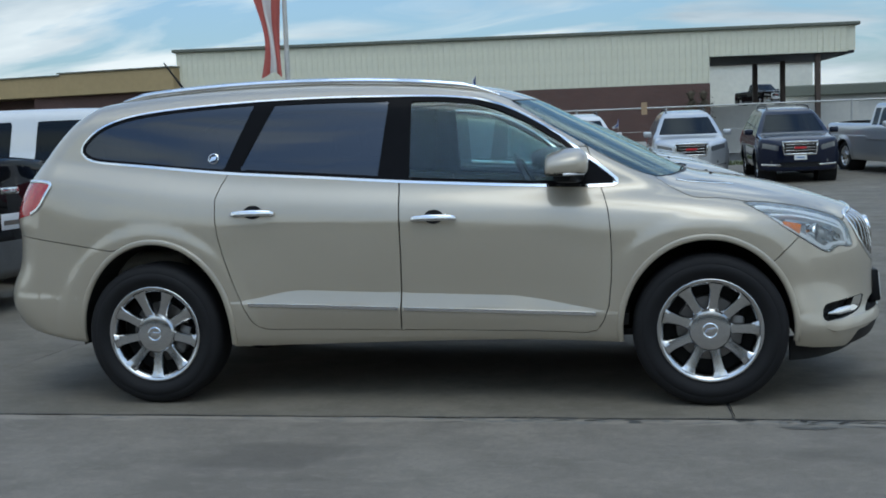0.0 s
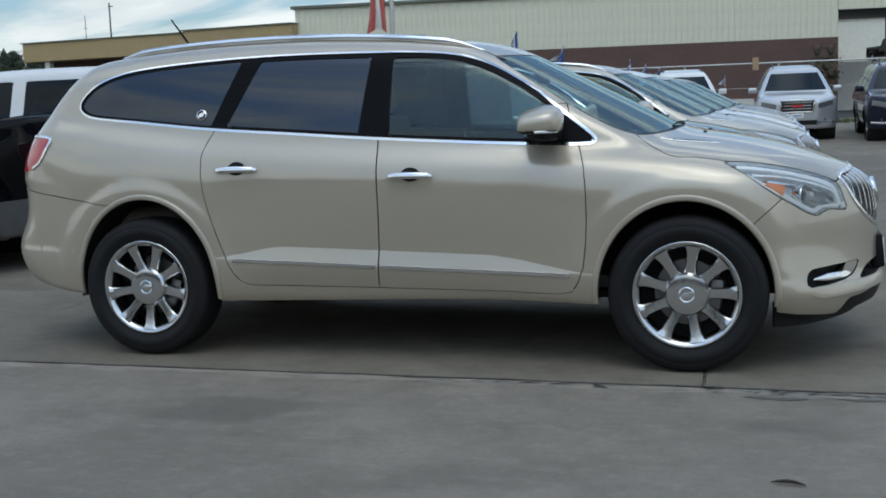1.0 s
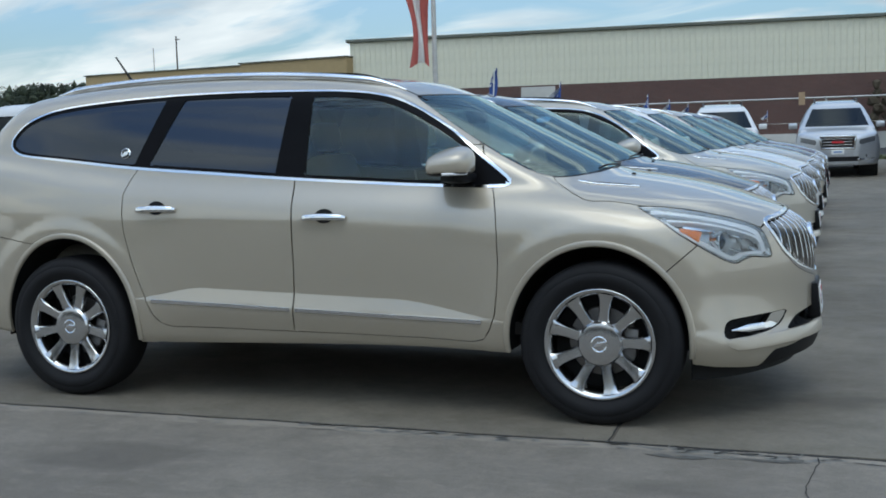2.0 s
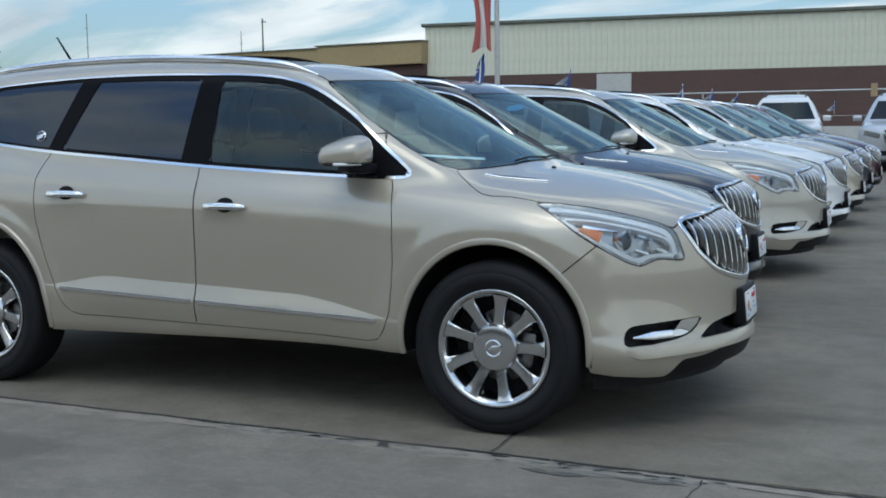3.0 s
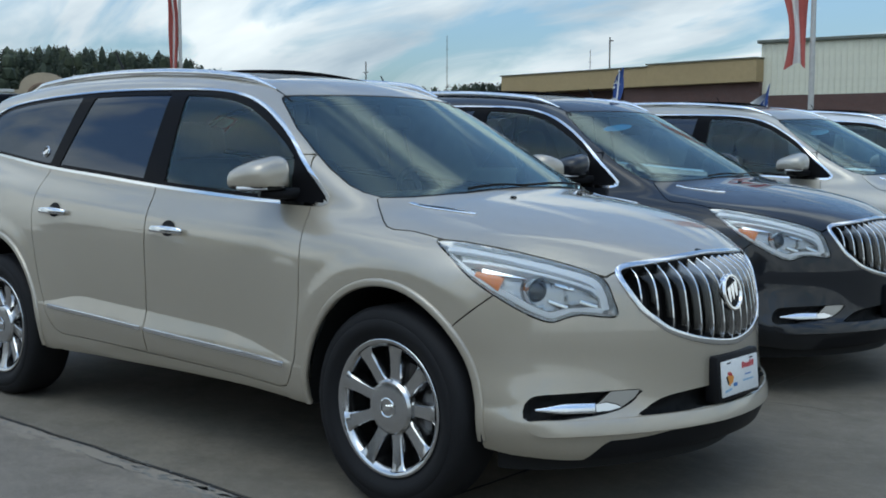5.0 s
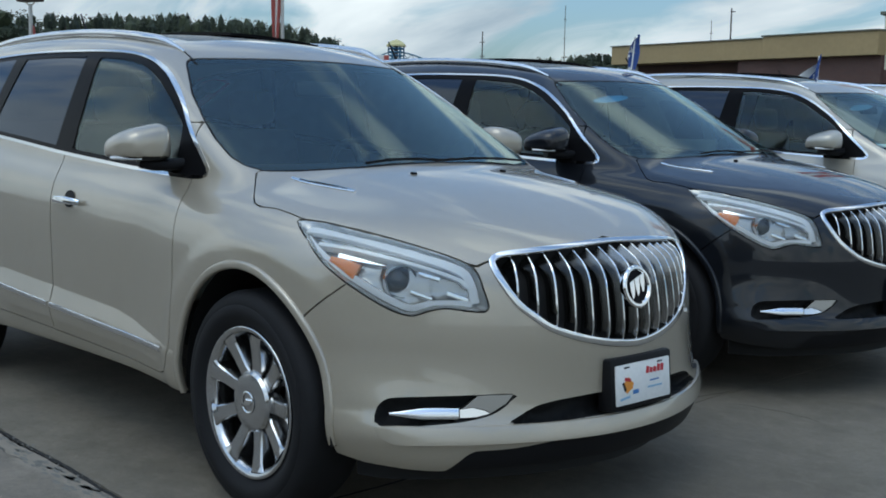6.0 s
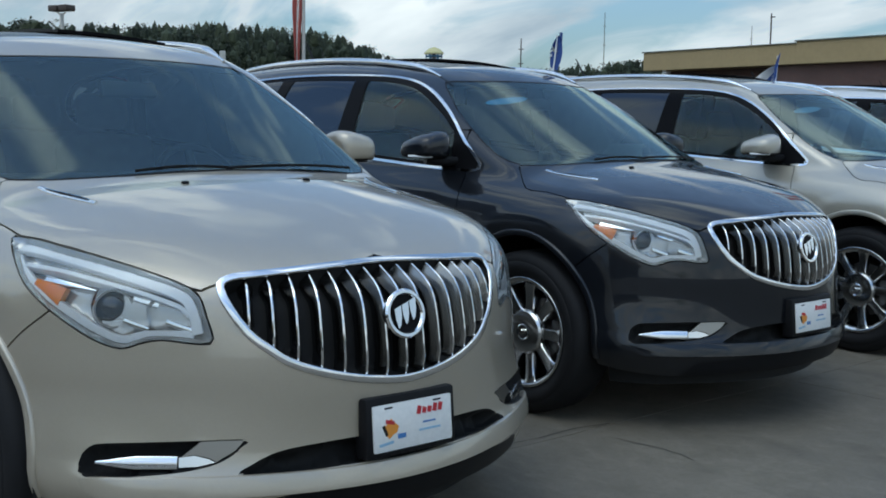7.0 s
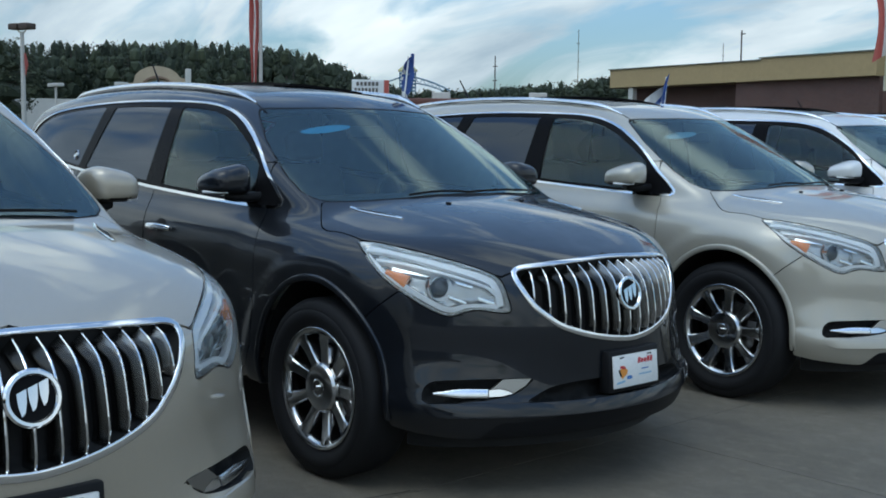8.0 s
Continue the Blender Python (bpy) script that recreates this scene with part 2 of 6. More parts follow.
class Crossover:
    """The body of a long rounded family crossover: 5.1 m, nose towards +x, wheels at x = +-1.51."""
    belt = Spline((-2.6, 1.41), (-1.87, 1.355), (-1.1, 1.265), (-0.1, 1.19), (1.0, 1.135), (1.8, 1.10), (2.6, 1.04))
    section = Spline((0.15, 0.74), (0.24, 0.83), (0.34, 0.905), (0.42, 0.926), (0.49, 0.934), (0.548, 0.9355), (0.60, 0.936), (0.66, 0.938),
                     (0.85, 0.944), (0.97, 0.938), (1.07, 0.908), (1.15, 0.868), (1.28, 0.80), (1.6, 0.62))
    plan = Spline((-2.7, 0.84), (-2.2, 0.945), (-1.8, 0.985), (-1.2, 1.0), (0.5, 1.0), (1.2, 0.997), (1.6, 0.985), (2.0, 0.96), (2.6, 0.91))
    nose = Spline((0.1, 2.30), (0.2, 2.385), (0.28, 2.455), (0.34, 2.478), (0.395, 2.484), (0.43, 2.467), (0.48, 2.457), (0.56, 2.456), (0.66, 2.456), (0.76, 2.447), (0.83, 2.434), (0.95, 2.385), (1.03, 2.31), (1.2, 2.08))
    bottom = Spline((-2.7, 0.44), (-2.2, 0.37), (-1.9, 0.32), (0, 0.32), (1, 0.315), (1.9, 0.26), (2.3, 0.215), (2.6, 0.21))
    hood = Spline((-2.7, 1.50), (-1.87, 1.42), (-1.1, 1.335), (-0.1, 1.27), (0.6, 1.245), (1.0, 1.235), (1.26, 1.213), (1.53, 1.18), (1.8, 1.135),
                  (2.07, 1.065), (2.23, 1.008), (2.36, 0.962), (2.6, 0.88))
    cabin = Spline((-2.5, 0.87), (-2.2, 0.91), (-1.9, 0.945), (-1.3, 0.985), (-0.6, 1.0), (0.3, 0.995), (0.8, 0.978), (1.1, 0.955), (1.5, 0.905))
    roof = Spline((-2.6, 1.56), (-2.3, 1.64), (-2.0, 1.705), (-1.7, 1.745), (-1.4, 1.77), (-1.0, 1.786), (-0.6, 1.786), (-0.2, 1.77), (0.16, 1.737),
                  (0.4, 1.70), (0.65, 1.65), (1.0, 1.55))
    tail = Spline((0.2, -2.32), (0.3, -2.42), (0.41, -2.535), (0.5, -2.60), (0.64, -2.615), (0.76, -2.56), (0.85, -2.54), (1.11, -2.52), (1.36, -2.37),
                  (1.66, -2.11), (1.9, -1.85))
    wheels = ((1.51, 0.39), (-1.51, 0.39))
    box = ((-2.8, -1.1, 0.1), (2.65, 1.1, 1.9))

    def above_moulding(self, x, z):
        """Height over the moulding's line, and how far the ledge over it reaches up."""
        return z - 0.553 + 0.036 * (x + 0.945), 0.012 + 0.074 * step(-1.08, -0.62, x) * step(1.12, 0.45, x)

    def __call__(self, p):
        x, y, z = p[..., 0], np.abs(p[..., 1]), p[..., 2]
        b = self.belt(x)
        q = np.where(z < 0.65, z, 0.65 + (z - 0.65) * 0.5 / (b - 0.65))
        w = self.section(q) * self.plan(x)
        for cx, cz in self.wheels:
            w = w + 0.024 * step(0.95, 0.48, np.hypot(x - cx, z - cz)) + 0.009 * step(0.625, 0.545, np.hypot(x - cx, z - cz))
        h, reach = self.above_moulding(x, z)
        w = w + 0.25 * np.clip(np.where(h > 0, reach - h, reach * step(-0.17, 0.0, h)), 0, 1)
        side = y - w
        c = 0.52 + 0.08 * step(0.4, 0.65, z)
        front = (x - self.nose(z) + c * y * y) / np.sqrt(1 + (2 * c * y) ** 2)
        back = (self.tail(z) + 0.25 * y * y - x) / 1.12
        lower = smax(side, front, 0.14)
        lower = smax(lower, z - self.hood(x) + 0.10 * (y / 0.85) ** 2.4, 0.10)
        lower = smax(lower, back, 0.14)
        dz = z - b
        pane = (y - self.cabin(x) * (0.868 - 0.27 * dz - 0.12 * dz * dz)) / 1.06
        top = smax(pane, z - self.roof(x) + 0.05 * (y / 0.65) ** 2, 0.12)
        top = smax(top, (x - 1.43 + 0.42 * y * y + 1.95 * (z - 1.2)) / 2.19, 0.05)
        top = smax(smax(top, back, 0.12), 1.0 - z, 0.02)
        return smax(smin(lower, top, 0.035), self.bottom(x) - z, 0.04)


def gradient(f, p, e=2e-3):
    g = np.stack([f(p + e * d) - f(p - e * d) for d in np.eye(3)], -1) / (2 * e)
    return g


def settle(f, p, times=3):
    """Moves points onto the surface f = 0."""
    for _ in range(times):
        g = gradient(f, p)
        p = p - (f(p) / np.maximum((g * g).sum(-1), 0.05))[..., None] * g
    return p
def surface_net(f, lo, hi, h):
    """Even quads over the surface f = 0 inside the box, as triangles."""
    axes = [np.arange(a, b + h, h) for a, b in zip(lo, hi)]
    g = np.stack(np.meshgrid(*axes, indexing="ij"), -1)
    v = f(g)
    s = v < 0
    n = np.array(v.shape) - 1
    acc, cnt = np.zeros((*n, 3)), np.zeros(tuple(n))
    quads = []
    for a in range(3):
        b, c = (a + 1) % 3, (a + 2) % 3
        first = [slice(None)] * 3
        second = [slice(None)] * 3
        first[a], second[a] = slice(0, -1), slice(1, None)
        v0, v1 = v[tuple(first)], v[tuple(second)]
        cross = s[tuple(first)] != s[tuple(second)]
        idx = np.argwhere(cross)
        t = v0[cross] / (v0[cross] - v1[cross])
        p = g[tuple(idx.T)].copy()
        p[:, a] += t * h
        cells = []
        for db, dc in ((-1, -1), (0, -1), (0, 0), (-1, 0)):
            k = idx.copy()
            k[:, b] += db
            k[:, c] += dc
            cells.append(k)
            ok = ((k >= 0) & (k < n)).all(1)
            np.add.at(acc, tuple(k[ok].T), p[ok])
            np.add.at(cnt, tuple(k[ok].T), 1)
        ok = np.all([((k >= 0) & (k < n)).all(1) for k in cells], 0)
        inside = s[tuple(first)][cross]
        q = np.stack([np.ravel_multi_index(tuple(np.clip(k, 0, n - 1).T), tuple(n)) for k in cells], 1)
        q[~inside] = q[~inside][:, ::-1]
        quads.append(q[ok])
    used = np.argwhere(cnt > 0)
    index = -np.ones(n.prod(), int)
    index[np.ravel_multi_index(tuple(used.T), tuple(n))] = np.arange(len(used))
    pts = acc[tuple(used.T)] / cnt[tuple(used.T)][:, None]
    q = index[np.concatenate(quads)]
    return settle(f, pts), np.concatenate([q[:, [0, 1, 2]], q[:, [0, 2, 3]]])


def split(f, pts, tri, g):
    """Cuts the triangles along g = 0, a number for each point."""
    s = g > 0
    mixed = s[tri].any(1) & ~s[tri].all(1)
    keep, cut = tri[~mixed], tri[mixed]
    if not len(cut):
        return pts, tri
    alone = np.where(s[cut].sum(1)[:, None] == 1, s[cut], ~s[cut]).argmax(1)
    r = np.arange(len(cut))
    a, b, c = cut[r, alone], cut[r, (alone + 1) % 3], cut[r, (alone + 2) % 3]
    e = np.sort(np.concatenate([np.stack([a, b], 1), np.stack([a, c], 1)]), 1)
    u, inv = np.unique(e, axis=0, return_inverse=True)
    inv = inv.ravel()
    t = np.clip(g[u[:, 0]] / (g[u[:, 0]] - g[u[:, 1]]), 0.002, 0.998)[:, None]
    fresh = settle(f, pts[u[:, 0]] * (1 - t) + pts[u[:, 1]] * t, 1)
    ab, ac = len(pts) + inv[:len(cut)], len(pts) + inv[len(cut):]
    more = np.concatenate([np.stack([a, ab, ac], 1), np.stack([ab, b, c], 1), np.stack([ab, c, ac], 1)])
    return np.concatenate([pts, fresh]), np.concatenate([keep, more])


def outline(pts, n=6, closed=True):
    """A smooth curve through a few points."""
    p = np.array(pts, float)
    if closed:
        p = np.vstack([p[-1], p, p[0], p[1]])
    else:
        p = np.vstack([2 * p[0] - p[1], p, 2 * p[-1] - p[-2]])
    out = []
    for i in range(1, len(p) - 2):
        m0, m1 = (p[i + 1] - p[i - 1]) / 2, (p[i + 2] - p[i]) / 2
        d = np.linalg.norm(p[i + 1] - p[i])
        m0, m1 = [m * min(1, d / max(np.linalg.norm(m), 1e-9)) for m in (m0, m1)]
        for t in np.arange(n) / n:
            out.append((2 * t ** 3 - 3 * t ** 2 + 1) * p[i] + (t ** 3 - 2 * t ** 2 + t) * m0 + (3 * t ** 2 - 2 * t ** 3) * p[i + 1] + (t ** 3 - t ** 2) * m1)
    if not closed:
        out.append(p[-2])
    return np.array(out)


def area_field(poly, u, v):
    """Distance to a closed outline, less than nought inside it."""
    best, odd = np.full(u.shape, 1e9), np.zeros(u.shape, bool)
    for (ax, ay), (bx, by) in zip(poly, np.roll(poly, -1, 0)):
        dx, dy = bx - ax, by - ay
        t = np.clip(((u - ax) * dx + (v - ay) * dy) / max(dx * dx + dy * dy, 1e-12), 0, 1)
        best = np.minimum(best, (u - ax - t * dx) ** 2 + (v - ay - t * dy) ** 2)
        if ay != by:
            odd ^= ((ay > v) != (by > v)) & (u < dx * (v - ay) / dy + ax)
    return np.where(odd, -1, 1) * np.sqrt(best)


def mesh_from(name, verts, faces, normals=None, smooth=True):
    me = bpy.data.meshes.new(name)
    me.from_pydata(verts.tolist() if hasattr(verts, "tolist") else verts, [], faces.tolist() if hasattr(faces, "tolist") else faces)
    me.polygons.foreach_set("use_smooth", [smooth] * len(me.polygons))
    if normals is not None:
        me.normals_split_custom_set_from_vertices(normals.tolist())
    me.update()
    return me


def panel_mesh(name, f, pts, tri, rim=0.018, inset=0.0, depth=None):
    """A piece of the body's skin with its own edge turned inwards; depth: a number for each point, by which it is pushed in."""
    ids, t = np.unique(tri, return_inverse=True)
    t = t.reshape(-1, 3)
    p = pts[ids]
    g = gradient(f, p)
    nrm = g / np.linalg.norm(g, axis=1)[:, None]
    if depth is not None:
        p = p - nrm * depth[ids][:, None]
        fn = np.cross(p[t[:, 1]] - p[t[:, 0]], p[t[:, 2]] - p[t[:, 0]])
        vn = np.zeros_like(p)
        for k in range(3):
            np.add.at(vn, t[:, k], fn)
        nrm_out = vn / np.maximum(np.linalg.norm(vn, axis=1), 1e-12)[:, None]
    else:
        nrm_out = nrm
    p = p - nrm * inset
    e = np.concatenate([t[:, [0, 1]], t[:, [1, 2]], t[:, [2, 0]]])
    key = np.sort(e, 1)
    _, inv, cnt = np.unique(key, axis=0, return_inverse=True, return_counts=True)
    edge = e[cnt[inv.ravel()] == 1]
    verts, faces, normals = [p], t.tolist(), [nrm_out]
    if rim and len(edge):
        a, b = edge[:, 0], edge[:, 1]
        pa, pb = p[a], p[b]
        qa, qb = pa - nrm[a] * rim, pb - nrm[b] * rim
        fn = np.cross(pa - pb, qb - pb)
        fn /= np.maximum(np.linalg.norm(fn, axis=1), 1e-12)[:, None]
        base, m = len(p), len(edge)
        r = np.arange(m)
        verts += [pb, pa, qa, qb]
        normals += [fn] * 4
        faces += np.stack([base + r, base + m + r, base + 2 * m + r, base + 3 * m + r], 1).tolist()
    return mesh_from(name, np.concatenate(verts), faces, np.concatenate(normals))


def link(name, me, material, parent=None, label="", m=None):
    """One mesh object under a thing."""
    ob = new(name, me)
    if material is not None and not me.materials:
        me.materials.append(material)
    ob.parent = parent
    if m is not None:
        ob.matrix_local = m
    if label:
        ob["label"] = label
    return ob


def part(name, bm, material, parent=None, label="", m=None, smooth=30):
    """A bmesh as one mesh object; edges sharper than smooth degrees stay sharp."""
    me = bpy.data.meshes.new(name)
    bmesh.ops.recalc_face_normals(bm, faces=bm.faces)
    bm.to_mesh(me)
    bm.free()
    if smooth:
        me.shade_smooth()
        me.set_sharp_from_angle(angle=radians(smooth))
    return link(name, me, material, parent, label, m)


def thing(name, label, category, m=None, group="", kind=""):
    ob = new(name)
    ob.empty_display_size = 0.1
    if m is not None:
        ob.matrix_world = m
    return tagged(ob, label, category, group, kind)


def box_into(bm, x0, x1, y0, y1, z0, z1, bevel=0.0, seg=2, m=None):
    ret = bmesh.ops.create_cube(bm, size=1)
    vs = ret["verts"]
    for v in vs:
        v.co = Vector((x0 + (v.co.x + 0.5) * (x1 - x0), y0 + (v.co.y + 0.5) * (y1 - y0), z0 + (v.co.z + 0.5) * (z1 - z0)))
    if bevel:
        es = list({e for v in vs for e in v.link_edges})
        ret = bmesh.ops.bevel(bm, geom=es, offset=bevel, segments=seg, affect="EDGES", profile=0.5)
        vs = list({v for f in ret["faces"] for v in f.verts} | {v for v in vs if v.is_valid})
    if m is not None:
        bmesh.ops.transform(bm, matrix=m, verts=vs)
    return bm


def box(x0, x1, y0, y1, z0, z1, bevel=0.0, seg=2, m=None):
    return box_into(bmesh.new(), x0, x1, y0, y1, z0, z1, bevel, seg, m)


def lathe(profile, n=48, axis="y"):
    """Turns a profile of (radius, along) round an axis."""
    bm = bmesh.new()
    rings = []
    for r, a in profile:
        ring = []
        for i in range(n):
            t = 2 * math.pi * i / n
            c, s = r * math.cos(t), r * math.sin(t)
            ring.append(bm.verts.new((c, a, s) if axis == "y" else (c, s, a)))
        rings.append(ring)
    for q, w in zip(rings, rings[1:]):
        for i in range(n):
            bm.faces.new((q[i], q[(i + 1) % n], w[(i + 1) % n], w[i]))
    if profile[0][0] < 1e-4 or profile[-1][0] < 1e-4:
        bmesh.ops.remove_doubles(bm, verts=bm.verts, dist=1e-5)
    return bm


def sweep(path, section, ups=None, closed=False, caps=True):
    """Carries a flat section of (side, up) along a path of points; ups: the up direction at each point."""
    p = np.array(path, float)
    n = len(p)
    tan = np.roll(p, -1, 0) - np.roll(p, 1, 0) if closed else np.gradient(p, axis=0)
    tan /= np.maximum(np.linalg.norm(tan, axis=1), 1e-9)[:, None]
    up = np.tile((0, 0, 1.0), (n, 1)) if ups is None else np.array(ups, float)
    side = np.cross(tan, up)
    side /= np.maximum(np.linalg.norm(side, axis=1), 1e-9)[:, None]
    up = np.cross(side, tan)
    bm = bmesh.new()
    rings = []
    for i in range(n):
        sec = section(i / max(n - 1, 1)) if callable(section) else section
        rings.append([bm.verts.new(p[i] + side[i] * a + up[i] * b) for a, b in sec])
    k = len(rings[0])
    for i in range(n if closed else n - 1):
        q, w = rings[i], rings[(i + 1) % n]
        for j in range(k):
            bm.faces.new((q[j], q[(j + 1) % k], w[(j + 1) % k], w[j]))
    if caps and not closed:
        bm.faces.new(rings[0])
        bm.faces.new(rings[-1][::-1])
    return bm


def circle(r, n=10, squash=1.0):
    return [(r * math.cos(2 * math.pi * i / n), squash * r * math.sin(2 * math.pi * i / n)) for i in range(n)]


def rounded(w, h, r=0.3, n=3):
    """A rounded rectangle of half-width w and half-height h."""
    out = []
    for cx, cy, a in ((1, 1, 0), (-1, 1, 90), (-1, -1, 180), (1, -1, 270)):
        k = r * min(w, h)
        for i in range(n + 1):
            t = radians(a + 90 * i / n)
            out.append((cx * (w - k) + k * math.cos(t), cy * (h - k) + k * math.sin(t)))
    return out



# ---- the crossover that stands in the row: shape and panel lines ----
body = Crossover()
ARCHES = ((1.50, 0.39, 0.437, 0.478), (-1.49, 0.39, 0.443, 0.512))
SIDE_GLASS = outline([(-1.95, 1.40), (-1.87, 1.354), (-1.57, 1.318), (-1.10, 1.266), (-0.56, 1.225), (-0.1, 1.19), (0.49, 1.155), (0.86, 1.139), (1.03, 1.140),
                      (1.066, 1.168), (1.02, 1.215), (0.93, 1.285), (0.75, 1.425), (0.56, 1.54), (0.42, 1.602), (0.28, 1.636), (0.1, 1.655), (-0.2, 1.666),
                      (-0.6, 1.672), (-1.0, 1.665), (-1.44, 1.640), (-1.69, 1.607), (-1.86, 1.545), (-1.95, 1.46)], 4)
FRONT_DOOR = np.array([(-0.10, 1.35), (-0.097, 1.19), (-0.09, 0.95), (-0.088, 0.79), (-0.093, 0.55), (-0.10, 0.405), (0.2, 0.402), (0.6, 0.395), (0.88, 0.385),
                       (0.94, 0.40), (0.975, 0.45), (1.003, 0.53), (1.018, 0.66), (1.022, 0.79), (1.017, 0.93), (1.005, 1.03), (0.985, 1.10), (0.96, 1.16), (0.9, 1.35)])
REAR_DOOR = np.array([(-0.1025, 1.35), (-0.0995, 1.19), (-0.0925, 0.95), (-0.0905, 0.79), (-0.0955, 0.55), (-0.1025, 0.405), (-0.5, 0.41), (-0.84, 0.413), (-0.90, 0.43),
                      (-0.935, 0.465), (-0.97, 0.53), (-1.02, 0.655), (-1.075, 0.81), (-1.105, 0.92), (-1.12, 1.03), (-1.122, 1.13), (-1.10, 1.2), (-1.06, 1.27), (-1.0, 1.4)])
WINDSCREEN = np.array([(-0.05, 1.212), (0.2, 1.206), (0.38, 1.196), (0.60, 1.183), (0.71, 1.182), (0.752, 1.20), (0.765, 1.225), (0.758, 1.29), (0.735, 1.36), (0.69, 1.46), (0.60, 1.588),
                       (0.575, 1.606), (0.54, 1.612), (0.36, 1.618), (0.2, 1.622), (-0.05, 1.624)])
HOOD = np.array([(1.437, -0.1), (1.43, 0.06), (1.412, 0.38), (1.33, 0.60), (1.256, 0.70), (1.252, 0.738), (1.296, 0.771), (1.34, 0.803), (1.385, 0.836), (1.425, 0.859), (1.47, 0.866), (1.55, 0.853), (1.70, 0.848),
                 (1.78, 0.822), (1.85, 0.795), (1.95, 0.748), (2.03, 0.70), (2.12, 0.635), (2.19, 0.58), (2.222, 0.545), (2.238, 0.49), (2.262, 0.40),
                 (2.30, 0.2), (2.315, 0.08), (2.318, -0.1)])
REAR_GLASS = np.array([(-0.05, 1.31), (0.4, 1.32), (0.66, 1.36), (0.70, 1.41), (0.66, 1.52), (0.60, 1.62), (0.5, 1.655), (-0.05, 1.665)])


def front_map(x, y, z):
    """Round the nose: metres along the curve from the middle, and height."""
    return np.arctan2(np.abs(y), x - 1.2) * 1.15, z


def nose_outline(pts, n=5):
    return outline([(radians(a) * 1.15, z) for a, z in pts], n)


LAMP = nose_outline([(60.2, 1.036), (55, 1.034), (49.5, 1.02), (43, 0.998), (36.5, 0.968), (31, 0.934), (28.4, 0.903), (27.3, 0.84), (26.7, 0.781), (29.5, 0.779), (33.2, 0.788), (35.8, 0.779),
                     (38.2, 0.764), (40.5, 0.773), (43.2, 0.797), (49, 0.864), (52.8, 0.916), (56.6, 0.982), (59.4, 1.022)])
GRILLE = nose_outline([(-3, 0.974), (4, 0.972), (13, 0.964), (20, 0.955), (23.6, 0.948), (25.3, 0.932), (24.8, 0.89), (22, 0.804), (19, 0.752), (16.6, 0.718), (12.5, 0.685), (7.7, 0.66),
                       (3, 0.643), (-3, 0.643)])
FOG = nose_outline([(43.8, 0.43), (43.4, 0.475), (41.6, 0.502), (36, 0.508), (28, 0.511), (22.3, 0.509), (23.4, 0.482), (25.6, 0.452), (28.5, 0.436), (32, 0.426), (40.6, 0.415), (42.8, 0.417)])
INTAKE = nose_outline([(-3, 0.492), (8, 0.491), (15, 0.482), (19, 0.468), (22, 0.44), (23.9, 0.416), (20, 0.412), (10, 0.418), (-3, 0.422)])
TAIL_LAMP = outline([(-2.5, 1.255), (-2.30, 1.262), (-2.14, 1.255), (-2.118, 1.235), (-2.15, 1.18), (-2.19, 1.115), (-2.26, 1.07), (-2.5, 1.05)], 4)


def by_windows(x, y, z):
    return np.where(y > 0.45, area_field(SIDE_GLASS, x, z), 1)


def arch_line(k):
    cx, cz, a, b = ARCHES[k]
    return lambda x, y, z: np.where(y > 0.45, (np.hypot((x - cx) / a, np.where(z < cz, 0, z - cz) / b) - 1) * 0.45, 1)


def nose_line(poly):
    return lambda x, y, z: np.where((x > 1.25) & (z > 0.3), area_field(poly, *front_map(x, y, z)), 1)


def chin_line(x, y, z):
    u, v = front_map(x, y, z)
    return np.where(x > 1.7, z - 0.262 - 0.074 * step(0.68, 0.57, u) - 0.030 * step(0.52, 0.2, u), 1)


def bumper_line(x, y, z):
    d = np.where(x > 1.2, -((x - 1.955) * 0.66 - (z - 0.853) * 0.75), 1)
    return np.where(z < 0.95, d, np.maximum(d, z - 0.95))


